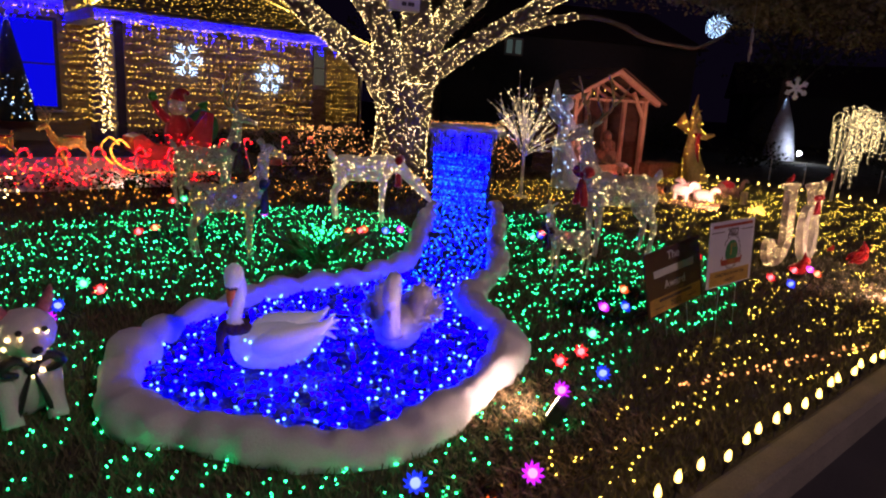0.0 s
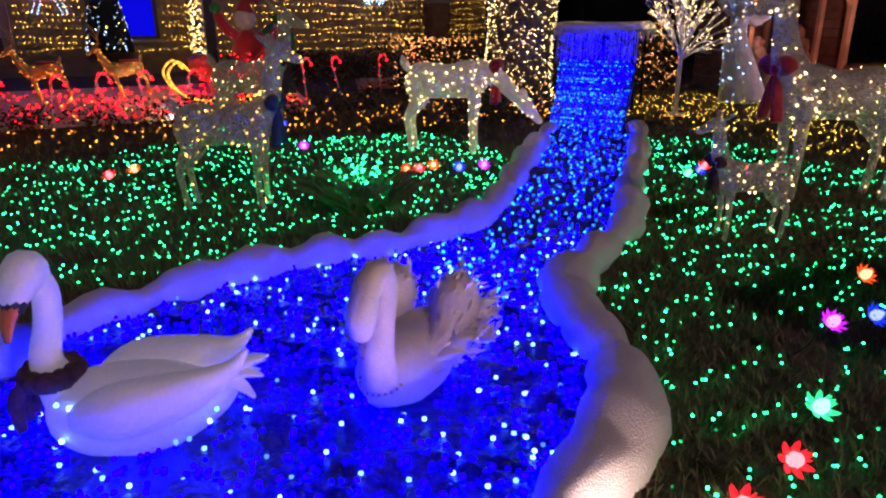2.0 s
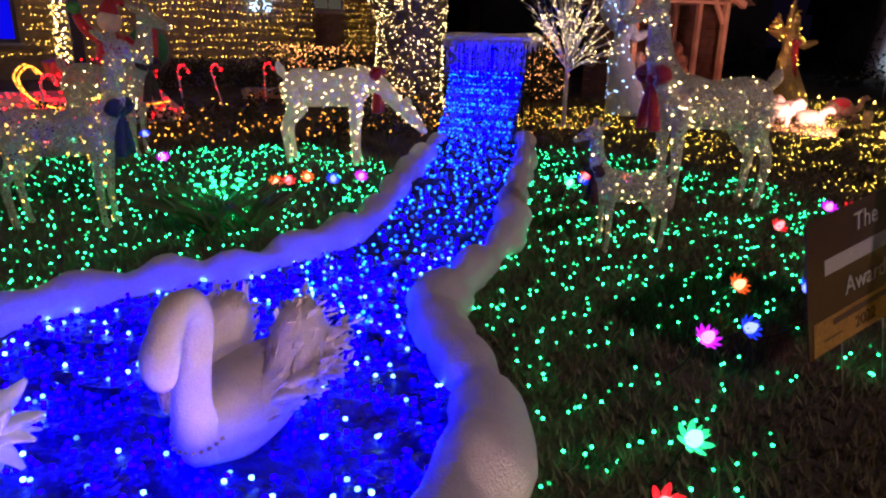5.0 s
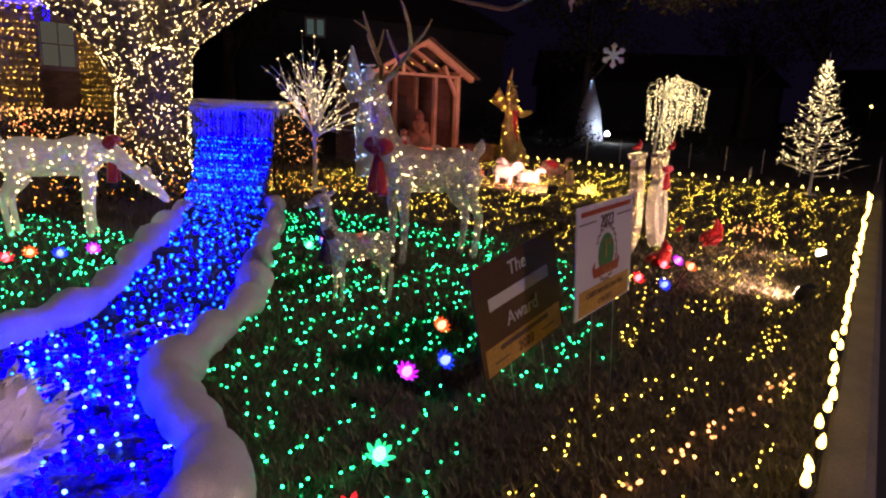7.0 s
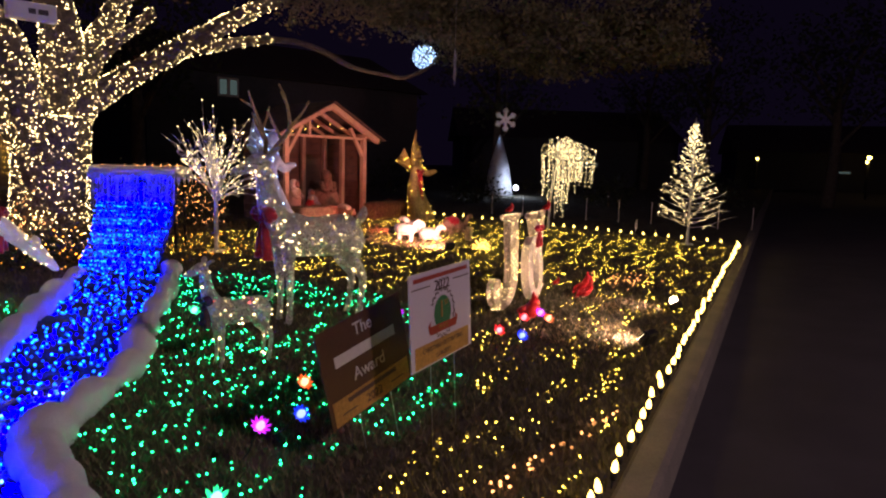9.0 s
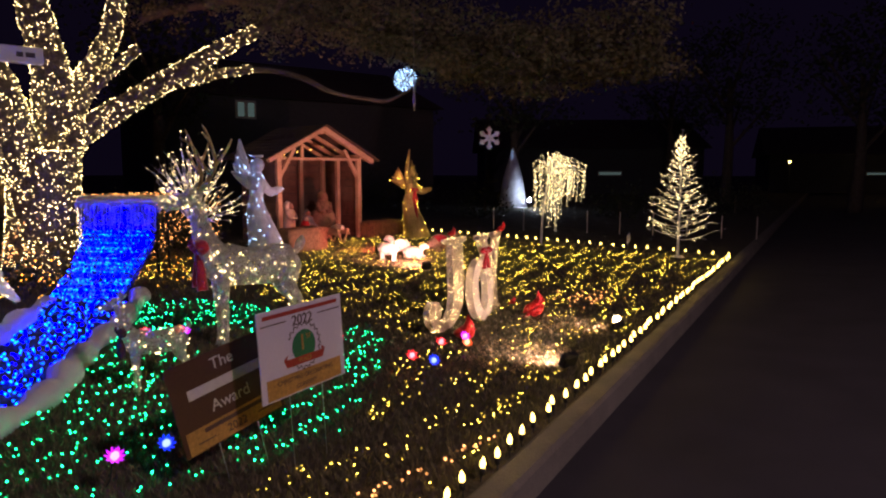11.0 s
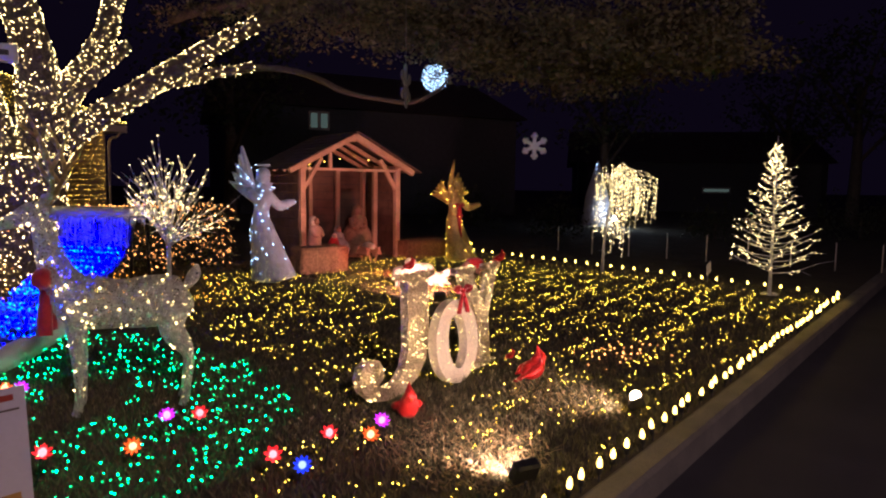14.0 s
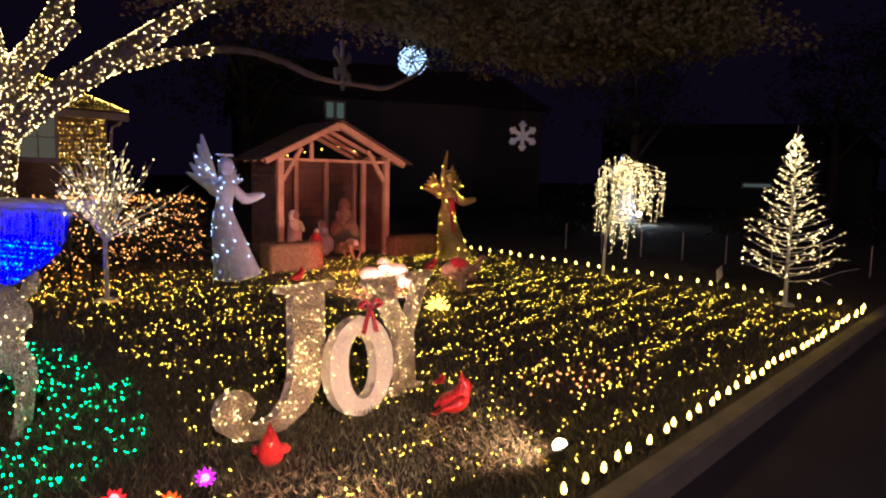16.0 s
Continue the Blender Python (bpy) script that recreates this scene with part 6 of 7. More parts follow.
statue("red_robed_figure", hut_at(-0.15, -0.3, 0.0, 0), [(0, [(0, 0, 0, 0.15), (0, 0, 0.25, 0.13), (0.03, 0, 0.42, 0.06)])], "red draped stable figure beside the manger", [(1, (0.05, 0, 0.45), 0.05)], (REDCLOTH, CREAM))
manger = thing("manger", hut_at(0.35, 0.15, 0.0, 0), "low wooden manger filled with straw and a swaddled bundle", "manger")
b = bmesh.new()
for sg in (-1, 1):
    box(b, (0.4, 0.02, 0.14), pose(0, sg * 0.12, 0.2, sg * 25, 0, 0))
    for x in (-0.16, 0.16):
        box(b, (0.03, 0.03, 0.3), pose(x, sg * 0.08, 0.12, sg * -22, 0, 0))
part("crib", b, TIMBER, manger, smooth=False)
b = bmesh.new()
curve_tube(b, [(-0.16, 0, 0.27, 0.05), (0, 0, 0.29, 0.07), (0.16, 0, 0.28, 0.05)], 8)
part("bundle", b, CREAM, manger, "pale swaddled bundle")


def hay_bale(m, size, label):
    t = thing("hay_bale", m, label, "hay bale", "hay bales")
    b = bmesh.new()
    box(b, size, pose(0, 0, size[2] / 2), 0.03)
    bmesh.ops.subdivide_edges(b, edges=b.edges, cuts=3, use_grid_fill=True)
    for v in b.verts:
        v.co += Vector((noise.noise(v.co * 12), noise.noise(v.co * 12 + Vector((5, 0, 0))), noise.noise(v.co * 12 + Vector((0, 5, 0))))) * 0.018
    part("bale", b, HAYMAT, t)
    rng = np.random.default_rng(int(size[1] * 100))
    v, f = [], []
    for _ in range(900):
        p = np.array([rng.uniform(-0.5, 0.5) * size[0], rng.uniform(-0.5, 0.5) * size[1], rng.uniform(0, 1) * size[2]])
        k = rng.integers(0, 3)
        p[k] = (size[k] / 2 * rng.choice([-1, 1])) if k < 2 else size[2]
        d = rng.normal(0, 0.04, 3)
        i = len(v)
        v += [tuple(p), tuple(p + d), tuple(p + d * 0.5 + (0, 0, 0.004))]
        f.append((i, i + 1, i + 2))
    me = bpy.data.meshes.new("m")
    me.from_pydata(v, [], f)
    me.materials.append(HAYMAT)
    o = new("loose_straw", me)
    o.parent = t
    tagged(o, kind="stuff")
    for y in (-0.2, 0.2):
        b = bmesh.new()
        yy = y * size[1]
        sweep(b, [(-size[0] / 2 - 0.02, yy, 0), (-size[0] / 2 - 0.02, yy, size[2] + 0.015), (size[0] / 2 + 0.02, yy, size[2] + 0.015), (size[0] / 2 + 0.02, yy, 0)], 0.004, 5)
        part("twine", b, STRAW, t)
    return t


hay_bale(G(-6.75, 9.1, 0, -10), (0.42, 0.85, 0.42), "square hay bale beside the stable post")
hay_bale(G(-7.05, 12.0, 0, -8), (0.42, 1.15, 0.36), "long low hay bale beside the stable")
blades("straw_bed", 5200, -6.3, -3.5, 8.4, 10.9, STRAW, 0.035, "loose straw spread before the stable", lambda x, y: ((x + 4.9) / 1.35) ** 2 + ((y - 9.65) / 1.2) ** 2 < 1, 2.5)
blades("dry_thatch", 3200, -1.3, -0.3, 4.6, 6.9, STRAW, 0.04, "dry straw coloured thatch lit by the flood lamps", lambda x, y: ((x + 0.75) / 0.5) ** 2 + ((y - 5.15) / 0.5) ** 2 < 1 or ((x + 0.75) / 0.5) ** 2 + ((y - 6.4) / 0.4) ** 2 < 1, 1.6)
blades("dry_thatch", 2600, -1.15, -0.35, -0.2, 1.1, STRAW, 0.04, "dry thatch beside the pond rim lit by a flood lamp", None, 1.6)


def sheep(m, label, lying=False):
    t = thing("sheep_figure", m, label, "sheep figure", "stable sheep")
    b = bmesh.new()
    h = 0.1 if lying else 0.2
    curve_tube(b, [(-0.17, 0, h, 0.05), (-0.1, 0, h + 0.01, 0.1), (0.08, 0, h + 0.01, 0.1), (0.16, 0, h + 0.04, 0.05)], 10)
    part("body", b, CREAM, t)
    b = bmesh.new()
    curve_tube(b, [(0.13, 0, h + 0.06, 0.055), (0.2, 0, h + 0.13, 0.05), (0.26, 0, h + 0.11, 0.035), (0.29, 0, h + 0.09, 0.015)], 8)
    part("head", b, CREAM, t)
    for sg in (-1, 1):
        b = bmesh.new()
        curve_tube(b, [(0.19, sg * 0.04, h + 0.15, 0.012), (0.17, sg * 0.085, h + 0.13, 0.018), (0.16, sg * 0.1, h + 0.11, 0.004)], 6)
        part("ear", b, CREAM, t)
        for x in (-0.1, 0.1):
            b = bmesh.new()
            if lying:
                curve_tube(b, [(x, sg * 0.08, 0.06, 0.03), (x + 0.08, sg * 0.1, 0.03, 0.025)], 6)
            else:
                curve_tube(b, [(x, sg * 0.05, 0.16, 0.03), (x, sg * 0.05, 0.08, 0.02), (x, sg * 0.05, 0.0, 0.022)], 6)
            part("leg", b, CREAM, t)
    return t


sheep(G(-4.8, 9.0, 0, 15), "cream resin lamb standing on the straw")
sheep(G(-4.9, 9.5, 0, 195), "cream resin sheep standing on the straw")
sheep(G(-4.63, 9.5, 0, 10), "cream resin lamb lying on the straw", True)
camel = thing("camel_figure", G(-4.75, 10.6, 0, 60), "kneeling brown resin camel with a red saddle cloth", "camel figure")
b = bmesh.new()
curve_tube(b, [(-0.24, 0, 0.12, 0.06), (-0.1, 0, 0.17, 0.12), (0.0, 0, 0.22, 0.1), (0.1, 0, 0.17, 0.12), (0.22, 0, 0.14, 0.07)], 10)
part("body", b, ROBE, camel)
b = bmesh.new()
curve_tube(b, [(0.2, 0, 0.14, 0.06), (0.31, 0, 0.18, 0.045), (0.35, 0, 0.3, 0.04), (0.4, 0, 0.33, 0.04), (0.46, 0, 0.31, 0.02)], 8)
part("neck", b, ROBE, camel)
b = bmesh.new()
curve_tube(b, [(-0.08, 0, 0.2, 0.115), (0.0, 0, 0.235, 0.108), (0.08, 0, 0.2, 0.115)], 10)
part("saddle_cloth", b, REDCLOTH, camel, "red saddle cloth")
for sg in (-1, 1):
    for x in (-0.15, 0.15):
        b = bmesh.new()
        curve_tube(b, [(x, sg * 0.1, 0.1, 0.035), (x + 0.1, sg * 0.12, 0.04, 0.03), (x - 0.04, sg * 0.12, 0.02, 0.025)], 6)
        part("leg", b, ROBE, camel)
b = bmesh.new()
box(b, (0.1, 0.1, 0.24), pose(0, 0, 0.12), 0.012)
solid("wooden_stump", b, TIMBER, "short squared wooden stump on the straw", "stump", m=G(-4.1, 9.95), smooth=False)


# ---- angels ----
def angel(m, s, skin, lights, count, label, arm_up, accent):
    b = bmesh.new()
    K = lambda rows_: [tuple(v * s for v in r) for r in rows_]
    curve_tube(b, K([(0.12, 0.05, 0.0, 0.26), (0.08, 0.02, 0.25, 0.2), (0.0, 0, 0.6, 0.13), (0.0, 0, 0.78, 0.085), (0.02, 0, 0.95, 0.11), (0.02, 0, 1.05, 0.06), (0.02, 0, 1.1, 0.04)]), 14)
    curve_tube(b, K([(-0.02, 0.12, 0.0, 0.1), (-0.08, 0.22, 0.06, 0.09), (-0.12, 0.33, 0.14, 0.03)]), 8)
    ball(b, (0.03 * s, 0, 1.18 * s), (0.085 * s, 0.08 * s, 0.1 * s))
    curve_tube(b, K([(0.03, -0.08, 1.29, 0.012), (0.1, 0.0, 1.3, 0.012), (0.03, 0.09, 1.29, 0.012), (-0.05, 0.0, 1.3, 0.012), (0.03, -0.08, 1.29, 0.012)]), 6)
    curve_tube(b, K([(0.03, 0.09, 0.98, 0.05), (0.08, 0.22, 0.84, 0.06), (0.12, 0.36, 0.86, 0.05), (0.16, 0.44, 0.88, 0.03)]), 8)
    if arm_up:
        curve_tube(b, K([(0.03, -0.09, 0.98, 0.05), (0.05, -0.14, 1.15, 0.045), (0.05, -0.1, 1.4, 0.03), (0.05, -0.06, 1.58, 0.012)]), 8)
    else:
        curve_tube(b, K([(0.03, -0.09, 0.98, 0.05), (0.08, -0.22, 0.92, 0.055), (0.1, -0.36, 1.02, 0.04)]), 8)
    for sg, up in ((-1, 1.3 if not arm_up else 0.75), (1, 0.75 if not arm_up else 1.05)):
        for k in range(5):
            u = k / 4
            e = (-0.1, sg * (0.2 + 0.22 * u), 0.95 + up * (0.42 - 0.3 * u) )
            curve_tube(b, K([(-0.06, sg * 0.06, 0.98 - 0.08 * u, 0.05), (-0.1, sg * (0.14 + 0.1 * u), (0.97 + e[2]) / 2, 0.075), (*e, 0.015)]), 8, 3, 0.5)
    n0 = len(b.faces)
    if accent:
        curve_tube(b, K([(0.11, 0.0, 0.86, 0.05), (0.15, -0.03, 0.6, 0.045), (0.18, -0.05, 0.35, 0.05)]), 8, 3, 0.6, 1)
        ribbon(b, (0.12 * s, 0, 0.86 * s), 0.8 * s, 1)
    tmp = new("angel_statue", mesh_of(b, [skin, REDCLOTH, lights]))
    pts = on_surface(tmp, count, np.random.default_rng(count), 0.004)
    me = tmp.data
    b = bmesh.new()
    b.from_mesh(me)
    for p in pts:
        r = bmesh.ops.create_icosphere(b, subdivisions=1, radius=0.0095, matrix=Matrix.Translation(p))
        for f in {f for v in r["verts"] for f in v.link_faces}:
            f.material_index = 2
    b.to_mesh(me)
    b.free()
    tmp.matrix_basis = m
    return tagged(tmp, label, "angel statue")


angel(G(-6.75, 8.0, 0, 20), 1.3, SATIN, COOL, 150, "white tulle angel statue sparkling with cool lights", False, False)
angel(G(-6.45, 12.2, 0, -5), 1.22, GOLD, YELLOW, 110, "golden tinsel angel statue with trumpet and red sash", True, True)


# ---- lit trees ----
def twig_tree(m, label, h, fork, spread, n_limb, n_light, bulb, r, cone=False, bark=WHITEBARK):
    t = thing("lit_twig_tree", m, label, "lit tree")
    rng = np.random.default_rng(n_light)
    b = bmesh.new()
    top = h if cone else fork + 0.15
    sweep(b, [(0, 0, 0), (0, 0, 0.02), (0, 0, fork), (0, 0, top)], [0.05, 0.03, 0.024, 0.006 if cone else 0.02], 8)
    part("trunk", b, bark, t, "white trunk")
    b = bmesh.new()
    sweep(b, [(0, 0, 0), (0, 0, 0.025)], [0.13, 0.1], 12)
    part("base", b, bark, t, "flat round base")
    b, pts = bmesh.new(), []
    for k in range(n_limb):
        a = k * 2.39996
        if cone:
            u = k / n_limb
            z0, l = fork + (h - fork) * 0.93 * u, spread * (1 - u) ** 1.0 + 0.04
            end = (l * math.cos(a), l * math.sin(a), z0 + 0.28 * l + 0.02)
            mid = (0.5 * l * math.cos(a), 0.5 * l * math.sin(a), z0 + 0.08 * l)
        else:
            z0 = fork * rng.uniform(0.85, 1.05)
            e = rng.uniform(0.25, 1.25)
            l = (h - fork) * rng.uniform(0.75, 1.1)
            end = (spread * l / (h - fork) * math.cos(e) * 1.0 * math.cos(a), spread * l / (h - fork) * math.cos(e) * math.sin(a), z0 + l * math.sin(e) * 0.98)
            mid = (end[0] * 0.45, end[1] * 0.45, z0 + (end[2] - z0) * 0.52)
        q = smooth_line([(0, 0, z0), mid, end], 5)
        sweep(b, q, [0.009 - 0.0065 * i / (len(q) - 1) for i in range(len(q))], 5)
        for s_ in range(5 if not cone else 4):
            i = int(len(q) * rng.uniform(0.3, 0.95))
            d = (q[-1] - q[0]) * rng.uniform(0.15, 0.32) + rng.normal(0, 0.07, 3) * (0.6 if cone else 1.0)
            sweep(b, [q[i], q[i] + d], [0.004, 0.002], 4)
            pts += [tuple(q[i] + d * f) for f in np.linspace(0.3, 1.0, 3)]
        pts += [tuple(v) for v in q[2:]]
    part("twigs", b, bark, t, "white twigs", kind="stuff")
    rng.shuffle(pts)
    bulbs("lights", pts[:n_light], r, bulb, t)
    return t


twig_tree(G(-6.08, 6.2), "bare white twig tree covered in warm lights", 1.68, 0.75, 0.65, 40, 430, TWIG, 0.0078)
twig_tree(G(-0.91, 12.83), "white cone shaped twig tree covered in lights", 2.35, 0.32, 0.58, 90, 600, TWIG, 0.0086, True)

willow = thing("lit_willow", G(-3.66, 12.92), "weeping willow of white lights on a slim pale trunk", "lit tree")
b = bmesh.new()
curve_tube(b, [(0, 0, 0, 0.03), (0.02, 0.02, 0.7, 0.025), (0.1, 0.1, 1.5, 0.022), (0.06, -0.1, 1.75, 0.015)], 8)
part("trunk", b, WHITEBARK, willow, "slim pale trunk")
b, pts = bmesh.new(), []
rng = np.random.default_rng(9)
for k in range(52):
    a = k * 2.4 + rng.normal(0, 0.5)
    l = rng.uniform(0.12, 0.74)
    ox, oy = 0.12 + 0.35 * math.cos(0.6), 0.12 + 0.3 * math.sin(0.6)
    top = (0.30 + l * math.cos(a) * 0.95, 0.20 + l * math.sin(a) * 0.75, 1.66 - 0.2 * l + rng.uniform(-0.16, 0.22))
    across = (top[0] - 0.3) * 0.92 + (top[1] - 0.2) * 0.4
    drop = rng.uniform(0.55, 1.0) * (0.6 + 0.75 * math.exp(-((across + 0.18) / 0.34) ** 2))
    q = smooth_line([(0.08, 0.08, 1.45), ((0.08 + top[0]) / 2, (0.08 + top[1]) / 2, top[2] + 0.05), top, (top[0] + 0.02, top[1] + 0.02, top[2] - drop * 0.5), (top[0], top[1] + 0.02, top[2] - drop)], 7)
    sweep(b, q, 0.004, 4)
    for v in q[5:]:
        pts.append(tuple(v + rng.normal(0, 0.01, 3)))
    for z in np.arange(0, drop, 0.05):
        pts.append((top[0] + rng.normal(0, 0.016), top[1] + rng.normal(0, 0.016), top[2] - z))
part("strands", b, WHITEBARK, willow, "drooping wire strands", kind="stuff")
bulbs("lights", pts[::2], 0.0082, TWIG, willow)


def starburst(m, s, bulb, label, n=46):
    t = thing("starburst_light", m, label, "light figure")
    rng = np.random.default_rng(int(s * 100))
    b, pts = bmesh.new(), []
    for k in range(n):
        z = 1 - 1.5 * (k + 0.5) / n
        a = k * 2.39996
        d = np.array([math.sqrt(1 - z * z) * math.cos(a), math.sqrt(1 - z * z) * math.sin(a), max(-0.1, z)]) * s
        sweep(b, [(0, 0, 0), tuple(d)], 0.002, 4)
        pts += [tuple(d * f) for f in (0.35, 0.6, 0.82, 1.0)]
    sweep(b, [(0, 0, -s * 0.9), (0, 0, 0)], 0.006, 5)
    part("wires", b, METAL, t, kind="stuff")
    bulbs("lights", pts, 0.010, bulb, t)
    return t


starburst(G(-6.2, -1.35, 0.42), 0.55, WARM_TREE, "sprawling warm starburst light on a stake")
starburst(G(-3.3, 8.65, 0.1), 0.13, WARM, "small warm starburst light in the grass", 30)
starburst(G(-4.05, 1.24, 0.12), 0.22, GREEN, "green starburst light in the grass tuft", 36)

# ---- hanging ball, snowflakes ----
t = thing("light_ball", pose(-5.01, 9.87, 3.19), "hanging wire ball of cool white lights", "hanging light")
b, pts = bmesh.new(), []
for k in range(90):
    z, a = 1 - 2 * (k + 0.5) / 90, k * 2.39996
    d = np.array([math.sqrt(1 - z * z) * math.cos(a), math.sqrt(1 - z * z) * math.sin(a), z])
    sweep(b, [tuple(d * 0.03), tuple(d * 0.19)], 0.0018, 4)
    pts += [tuple(d * 0.195), tuple(d * 0.145)]
part("wires", b, METAL, t, kind="stuff")
bulbs("lights", pts, 0.0085, COOL, t)
b = bmesh.new()
sweep(b, [(0, 0, 0.2), (-0.02, 0, 0.75)], 0.004, 5)
part("cord", b, BLACKP, t)


def hung_flake(m, r, cord, label, fat=True):
    t = thing("hanging_snowflake", m, label, "hanging ornament")
    b = bmesh.new()
    for k in range(6):
        box(b, (0.02, r * 0.28, r * 0.95), pose(0.001 * k, 0, 0, k * 60, 0, 0) @ pose(0, 0, r * 0.5), 0.006)
        if fat:
            box(b, (0.02, r * 0.5, r * 0.2), pose(0.001 * k, 0, 0, k * 60, 0, 0) @ pose(0.0005, 0, r * 0.72), 0.006)
        else:
            for sg in (-30, 30):
                box(b, (0.014, r * 0.08, r * 0.45), pose(0.001 * k, 0, 0, k * 60, 0, 0) @ pose(0, 0, r * 0.5, sg, 0, 0) @ pose(0, 0, r * 0.2))
    part("flake", b, PLASTIC if fat else METAL, t, smooth=False)
    b = bmesh.new()
    sweep(b, [(0, 0, r * 0.9), (0, 0, cord)], 0.0015, 4)
    part("cord", b, METAL, t)
    return t


hung_flake(pose(-3.92, 10.97, 2.21, 0, 0, -55), 0.21, 1.9, "white foam snowflake hanging from the oak")
hung_flake(pose(-3.08, 7.13, 2.56, 0, 0, 30), 0.22, 1.0, "grey glitter star ornament hanging from a branch", False)


# ---- sleigh platform ----
plat = thing("sleigh_platform", pose(-9.1, 0.55, 0.2), "low white ramp covered with red net lights", "platform")
b = bmesh.new()
prism(b, [(0.75, 0.0), (0.72, 0.06), (-0.6, 0.3), (-0.6, 0.0)], 3.6)
ramp = part("ramp", b, BATTING, plat, "white cloth covered ramp", smooth=False)
pts = [(x, y, 0.075 + 0.24 * (0.72 - x) / 1.32) for x, y in ((RNG.uniform(-0.55, 0.74), RNG.uniform(-1.8, 1.8)) for _ in range(420))]
bulbs("net_lights", pts, 0.012, RED, plat, near=False)


def lit_deer_small(m, label):
    d_ = deer(m, 0.42, label, mat("amber_lit_mesh", (0.75, 0.5, 0.14), 0.5, var=0.3, scale=20), "up", True, None, AMBER, 110, "sleigh team")
    return d_


lit_deer_small(pose(-9.2, -0.5, 0.42, 0, 12, -90) @ Matrix.Scale(1, 4), "leaping amber lit wire reindeer on the platform")
lit_deer_small(pose(-9.15, 0.35, 0.42, 0, 12, -90), "second amber lit wire reindeer on the platform")
for x, y in ((-9.2, -0.5), (-9.15, 0.35)):
    b = bmesh.new()
    box(b, (0.26, 0.2, 0.02), pose(0, 0, 0), 0.006)
    solid("saddle_blanket", b, REDCLOTH, "red blanket over the reindeer back", "blanket", m=pose(x, y, 0.84))
sleigh = thing("sleigh", pose(-9.1, 1.55, 0.3, 0, 0, -90), "red sleigh with amber lit curled runners", "sleigh")
b = bmesh.new()
prism(b, [(-0.55, 0.25), (0.3, 0.22), (0.5, 0.36), (0.52, 0.55), (0.38, 0.6), (0.2, 0.45), (-0.1, 0.42), (-0.3, 0.62), (-0.55, 0.95), (-0.66, 0.92), (-0.62, 0.5)], 0.5)
part("body", b, REDPL, sleigh, smooth=False)
pts = []
for sg in (-0.24, 0.24):
    b = bmesh.new()
    q = smooth_line([(-0.7, sg, 0.1), (-0.3, sg, 0.06), (0.4, sg, 0.06), (0.7, sg, 0.16), (0.82, sg, 0.38), (0.7, sg, 0.52), (0.58, sg, 0.42)], 6)
    sweep(b, q, 0.02, 8)
    part("runner", b, GOLD, sleigh, "gold curled runner")
    pts += [tuple(v + (0, 0.025, 0)) for v in smooth_line([tuple(v) for v in q], 3)]
bulbs("runner_lights", pts, 0.012, AMBER, sleigh, near=False)
bulbs("body_lights", [(RNG.uniform(-0.6, 0.5), 0.27, RNG.uniform(0.25, 0.6)) for _ in range(40)], 0.011, RED, sleigh, near=False)
# figure riding in the sleigh: one plain shape
b = bmesh.new()
curve_tube(b, [(0, 0, 0, 0.22), (0, 0, 0.25, 0.25), (0, 0, 0.5, 0.18), (0, 0, 0.6, 0.1)], 12, 4, 1, 0)
ball(b, (0, 0, 0.76), 0.17, 1)
curve_tube(b, [(0, 0, 0.86, 0.16), (0, 0.04, 1.0, 0.1), (0, 0.16, 1.04, 0.05), (0, 0.22, 0.98, 0.04)], 10, 4, 1, 0)
curve_tube(b, [(0, -0.16, 0.5, 0.09), (0.02, -0.34, 0.66, 0.08), (0.02, -0.42, 0.84, 0.07)], 8, 4, 1, 0)
ball(b, (0.02, -0.44, 0.92), 0.09, 2)
curve_tube(b, [(0, 0.16, 0.5, 0.09), (0.05, 0.3, 0.42, 0.08), (0.08, 0.38, 0.46, 0.06)], 8, 4, 1, 0)
solid("sleigh_figure", b, [REDCLOTH, CREAM, GREENCL], "plain red and cream figure sitting in the sleigh", "figure", m=pose(-9.1, 1.75, 0.7) @ Matrix.Scale(0.8, 4))
b = bmesh.new()
ball(b, (0, 0, 0.25), (0.24, 0.24, 0.28))
curve_tube(b, [(0, 0, 0.45, 0.1), (0, 0.02, 0.55, 0.06), (0, 0, 0.62, 0.1)], 8)
solid("toy_sack", b, GREENCL, "bulging green cloth sack on the sleigh", "sack", m=pose(-9.15, 2.15, 0.75))


def candy_cane(m, label):
    t = thing("candy_cane_light", m, label, "path light", "red candy canes")
    b = bmesh.new()
    q = smooth_line([(0, 0, 0), (0, 0, 0.3), (0, 0.0, 0.48), (0, 0.05, 0.56), (0, 0.11, 0.53), (0, 0.13, 0.45)], 6)
    sweep(b, q, 0.012, 6)
    part("cane", b, PLASTIC, t, "white plastic tube")
    bulbs("lights", [tuple(v + RNG.normal(0, 0.006, 3)) for v in q[1:]], 0.013, RED, t, near=False)
    return t


cane = candy_cane(G(-8.15, -2.4), "red lit candy cane stake in the border")
for x, y, r in [(-8.2, y, RNG.normal(0, 6)) for y in np.arange(-1.9, 1.8, 0.46)] + [(-9.5, 2.6, 4), (-9.6, 3.15, 14), (-9.9, 3.9, 0), (-10.1, 4.5, -4)]:
    copy_thing(cane, G(x, y) @ pose(0, 0, 0, r, 0, 0))

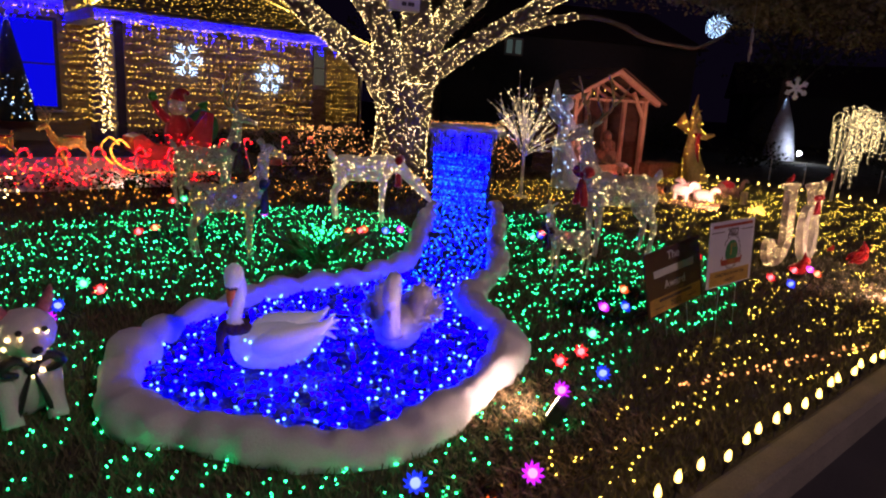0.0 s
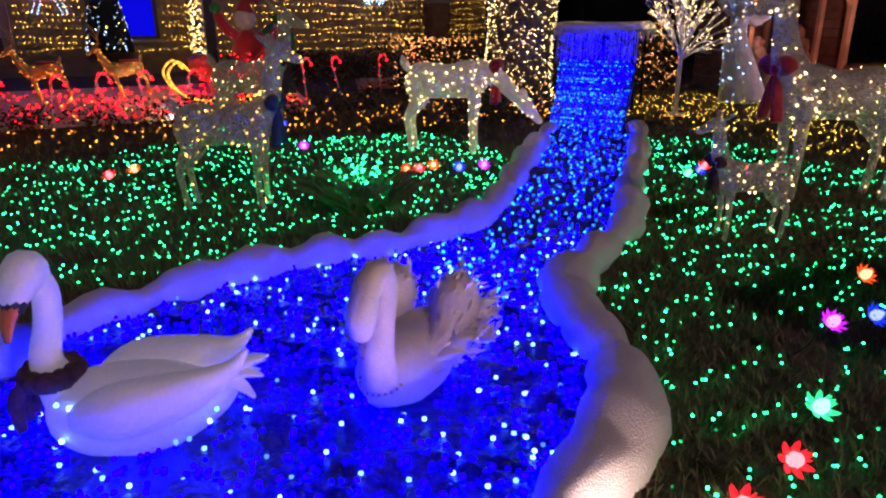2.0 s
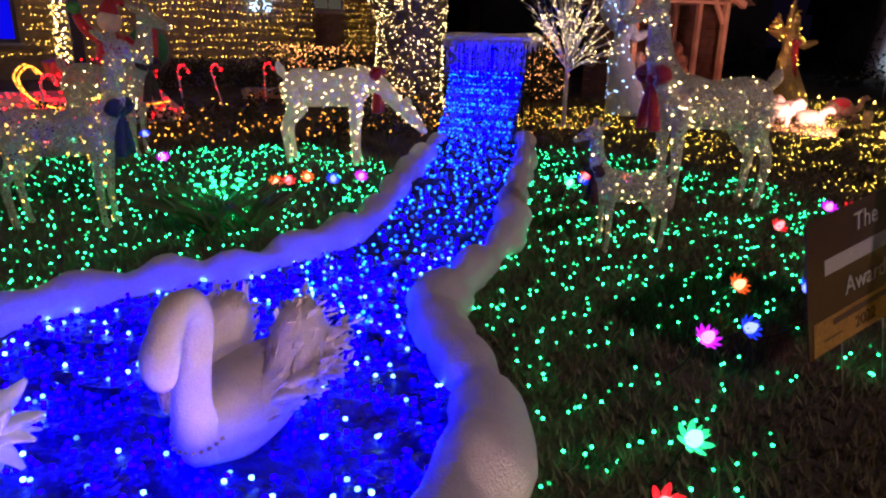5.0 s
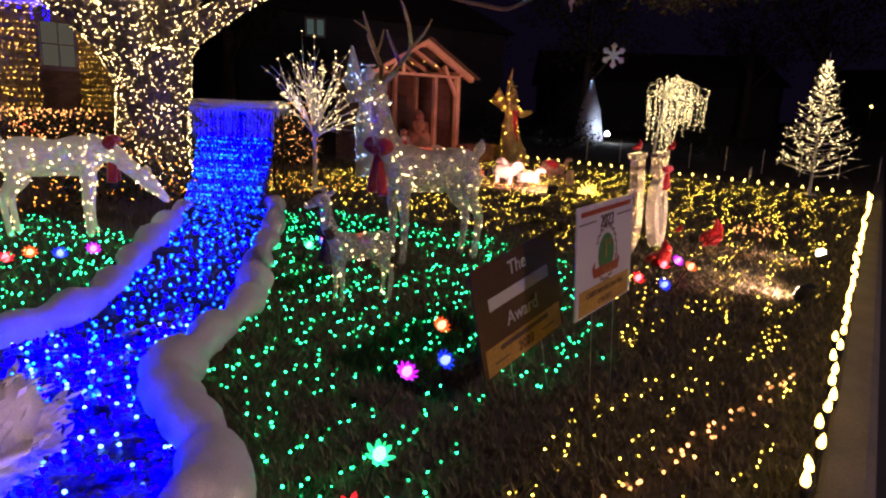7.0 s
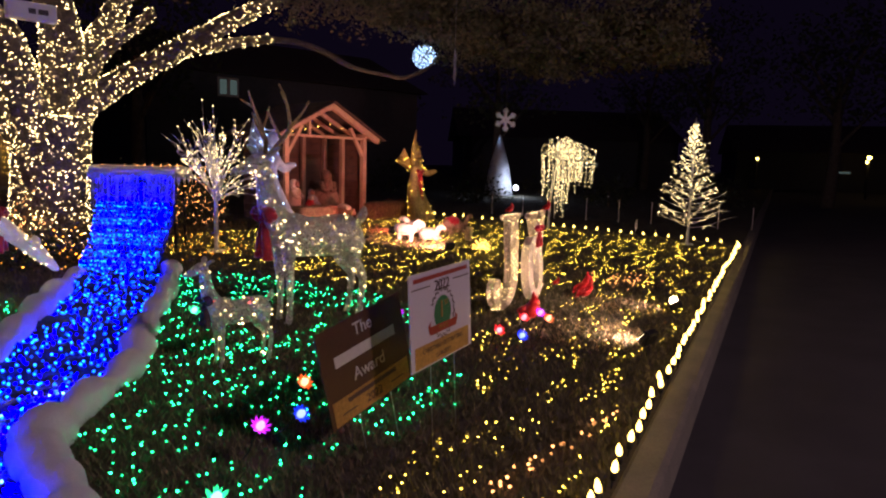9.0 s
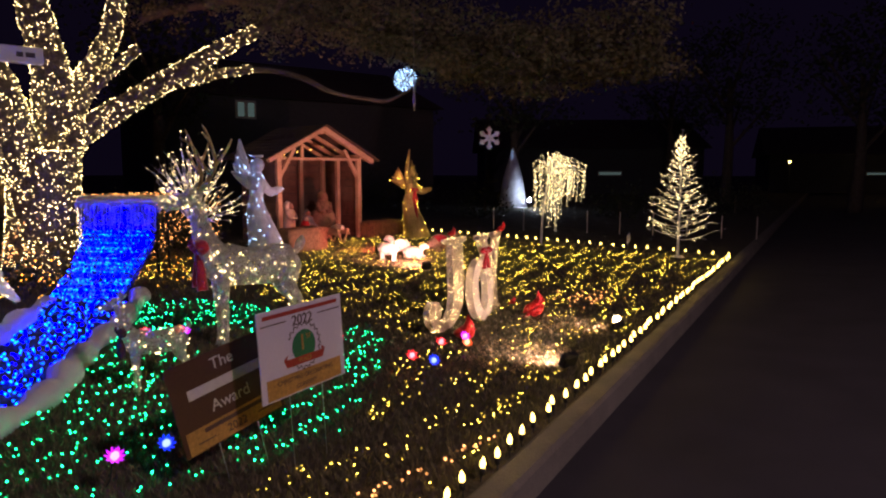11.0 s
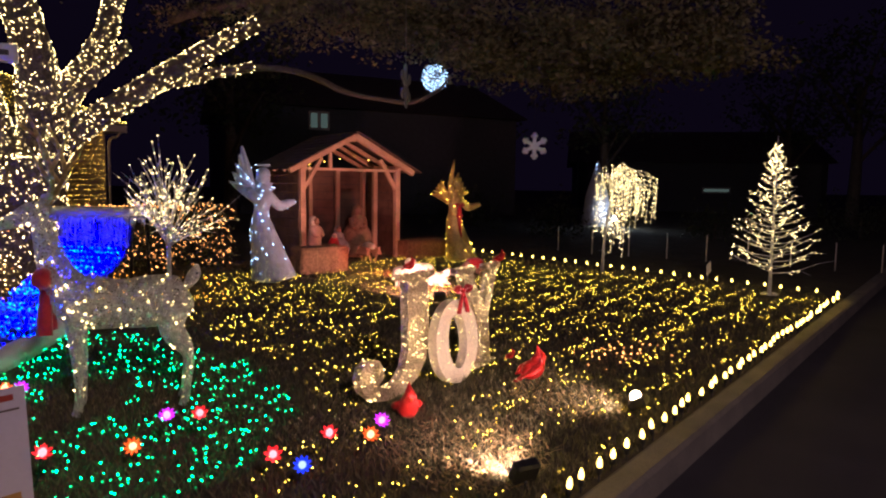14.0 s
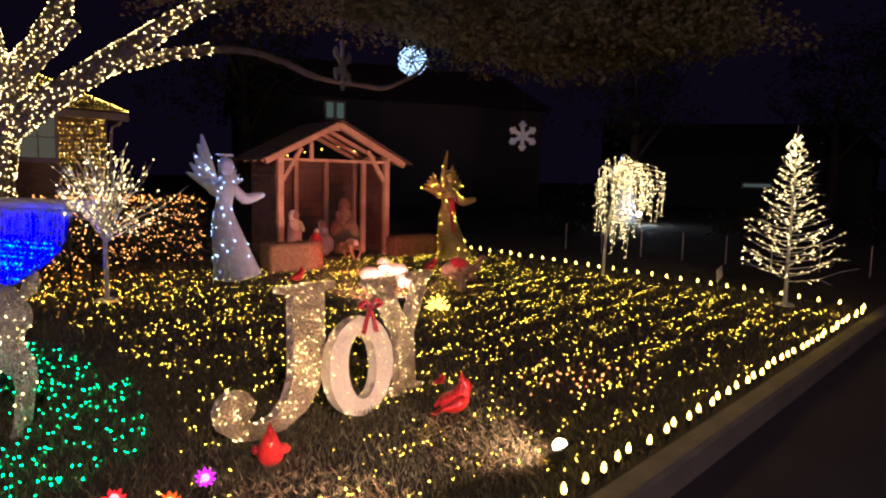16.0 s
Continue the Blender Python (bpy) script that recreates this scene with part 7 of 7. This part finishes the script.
# pallet edging and loose boards by the wing
pallet = thing("wooden_pallet", G(-10.6, 3.9, 0, 70), "weathered wooden slats lying by the wing wall", "pallet")
for k in range(9):
    b = bmesh.new()
    box(b, (0.1, 0.9, 0.02), pose(0.14 * k, 0, 0.1, 0, 0, 4 * (k % 3)))
    part("slat", b, TIMBER, pallet, smooth=False)
for y in (-0.4, 0.4):
    b = bmesh.new()
    box(b, (1.3, 0.05, 0.09), pose(0.55, y, 0.045))
    part("bearer", b, TIMBER, pallet, smooth=False)

# small tag sign by the cone tree and thin stakes on the far side
tag = thing("tag_sign", G(-1.94, 13.27), "small white tag sign on a thin stake", "sign")
b = bmesh.new()
box(b, (0.008, 0.22, 0.18), pose(0, 0, 0.24, 15, 0, 0))
part("board", b, CORO_WHITE, tag, smooth=False)
b = bmesh.new()
sweep(b, [(-0.01, 0, -0.05), (-0.01, 0, 0.24)], 0.004, 5)
part("stake", b, METAL, tag)
stake = thing("marker_stake", G(-6.0, 15.5), "thin pale marker stake in the neighbouring lawn", "stake", "marker stakes")
b = bmesh.new()
sweep(b, [(0, 0, -0.05), (0, 0, 0.55)], 0.012, 6)
part("rod", b, CREAM, stake)
for k in range(8):
    copy_thing(stake, G(-5.2 + 0.75 * k, 15.6 + 0.25 * k))

# neighbour's white lit wire cone far behind
nb = thing("lit_wire_cone", pose(-9.5, 24.5, 0.2), "tall white mesh cone lit by a cool flood lamp", "light figure")
b = bmesh.new()
sweep(b, [(0, 0, 0), (0, 0, 1.2), (0, 0, 2.4)], [0.6, 0.4, 0.03], 12)
part("cone", b, mat("white_mesh_cloth", (0.7, 0.72, 0.8), 0.6), nb)
b = bmesh.new()
ball(b, (0.9, -0.4, 0.35), 0.085)
part("lamp", b, glow("far_flood_lens", (0.75, 0.88, 1.0), 25.0, 0.0), nb, "cool glowing lamp")
bulbs("edge_lights", [(0.0, -0.1 - 0.3 * (1 - z / 2.4), z) for z in np.arange(0.3, 2.4, 0.14)], 0.02, COOL, nb, near=False)
lamp = bpy.data.lights.new("far_flood", "POINT")
lamp.energy, lamp.color, lamp.shadow_soft_size = 11, (0.7, 0.82, 1.0), 0.1
new("far_flood", lamp).location = (-8.4, 24.0, 0.6)
rng = np.random.default_rng(77)
for k, (x, y, s) in enumerate(((-8.0, 19.0, 1.0), (-11.5, 19.5, 1.5), (-4.5, 22.0, 0.9), (-1.5, 27, 1.2))):
    bush = thing("far_bush", pose(x, y, 0.2), "dark leafy bush in the neighbouring garden", "bush")
    leaves("foliage", [((rng.normal(0, 0.5 * s), rng.normal(0, 0.5 * s), abs(rng.normal(0.4, 0.3)) * s), (0.16, 0.16, 0.12)) for _ in range(40)], 26, 0.1, FOLIAGE, bush, "dark leaves")
    b = bmesh.new()
    sweep(b, [(0, 0, -0.1), (0, 0, 0.5 * s)], 0.04, 6)
    part("stem", b, BARK, bush)
for k, (x, y, h) in enumerate(((-12, 30, 8), (-3, 36, 9), (2.5, 33, 8), (-20, 16, 8), (-28, 4, 8), (12, 26, 7), (14, 44, 8), (-7, 42, 9))):
    tr = thing("far_tree", pose(x, y, 0), "dark tree against the night sky", "tree")
    b = bmesh.new()
    curve_tube(b, [(0, 0, -0.2, 0.28), (0.1, 0, h * 0.3, 0.22), (0, 0.1, h * 0.7, 0.1)], 8)
    for q in range(5):
        a = q * 1.3
        curve_tube(b, [(0.05, 0, h * (0.3 + 0.07 * q), 0.1), (math.cos(a) * h * 0.15, math.sin(a) * h * 0.15, h * (0.48 + 0.07 * q), 0.06), (math.cos(a) * h * 0.28, math.sin(a) * h * 0.28, h * (0.6 + 0.07 * q), 0.02)], 6)
    part("trunk", b, BARK, tr)
    leaves("crown", [((rng.normal(0, h * 0.17), rng.normal(0, h * 0.17), h * rng.uniform(0.45, 1.0)), (0.35, 0.35, 0.25)) for _ in range(90)], 24, 0.22, FOLIAGE, tr, "dark leaves")
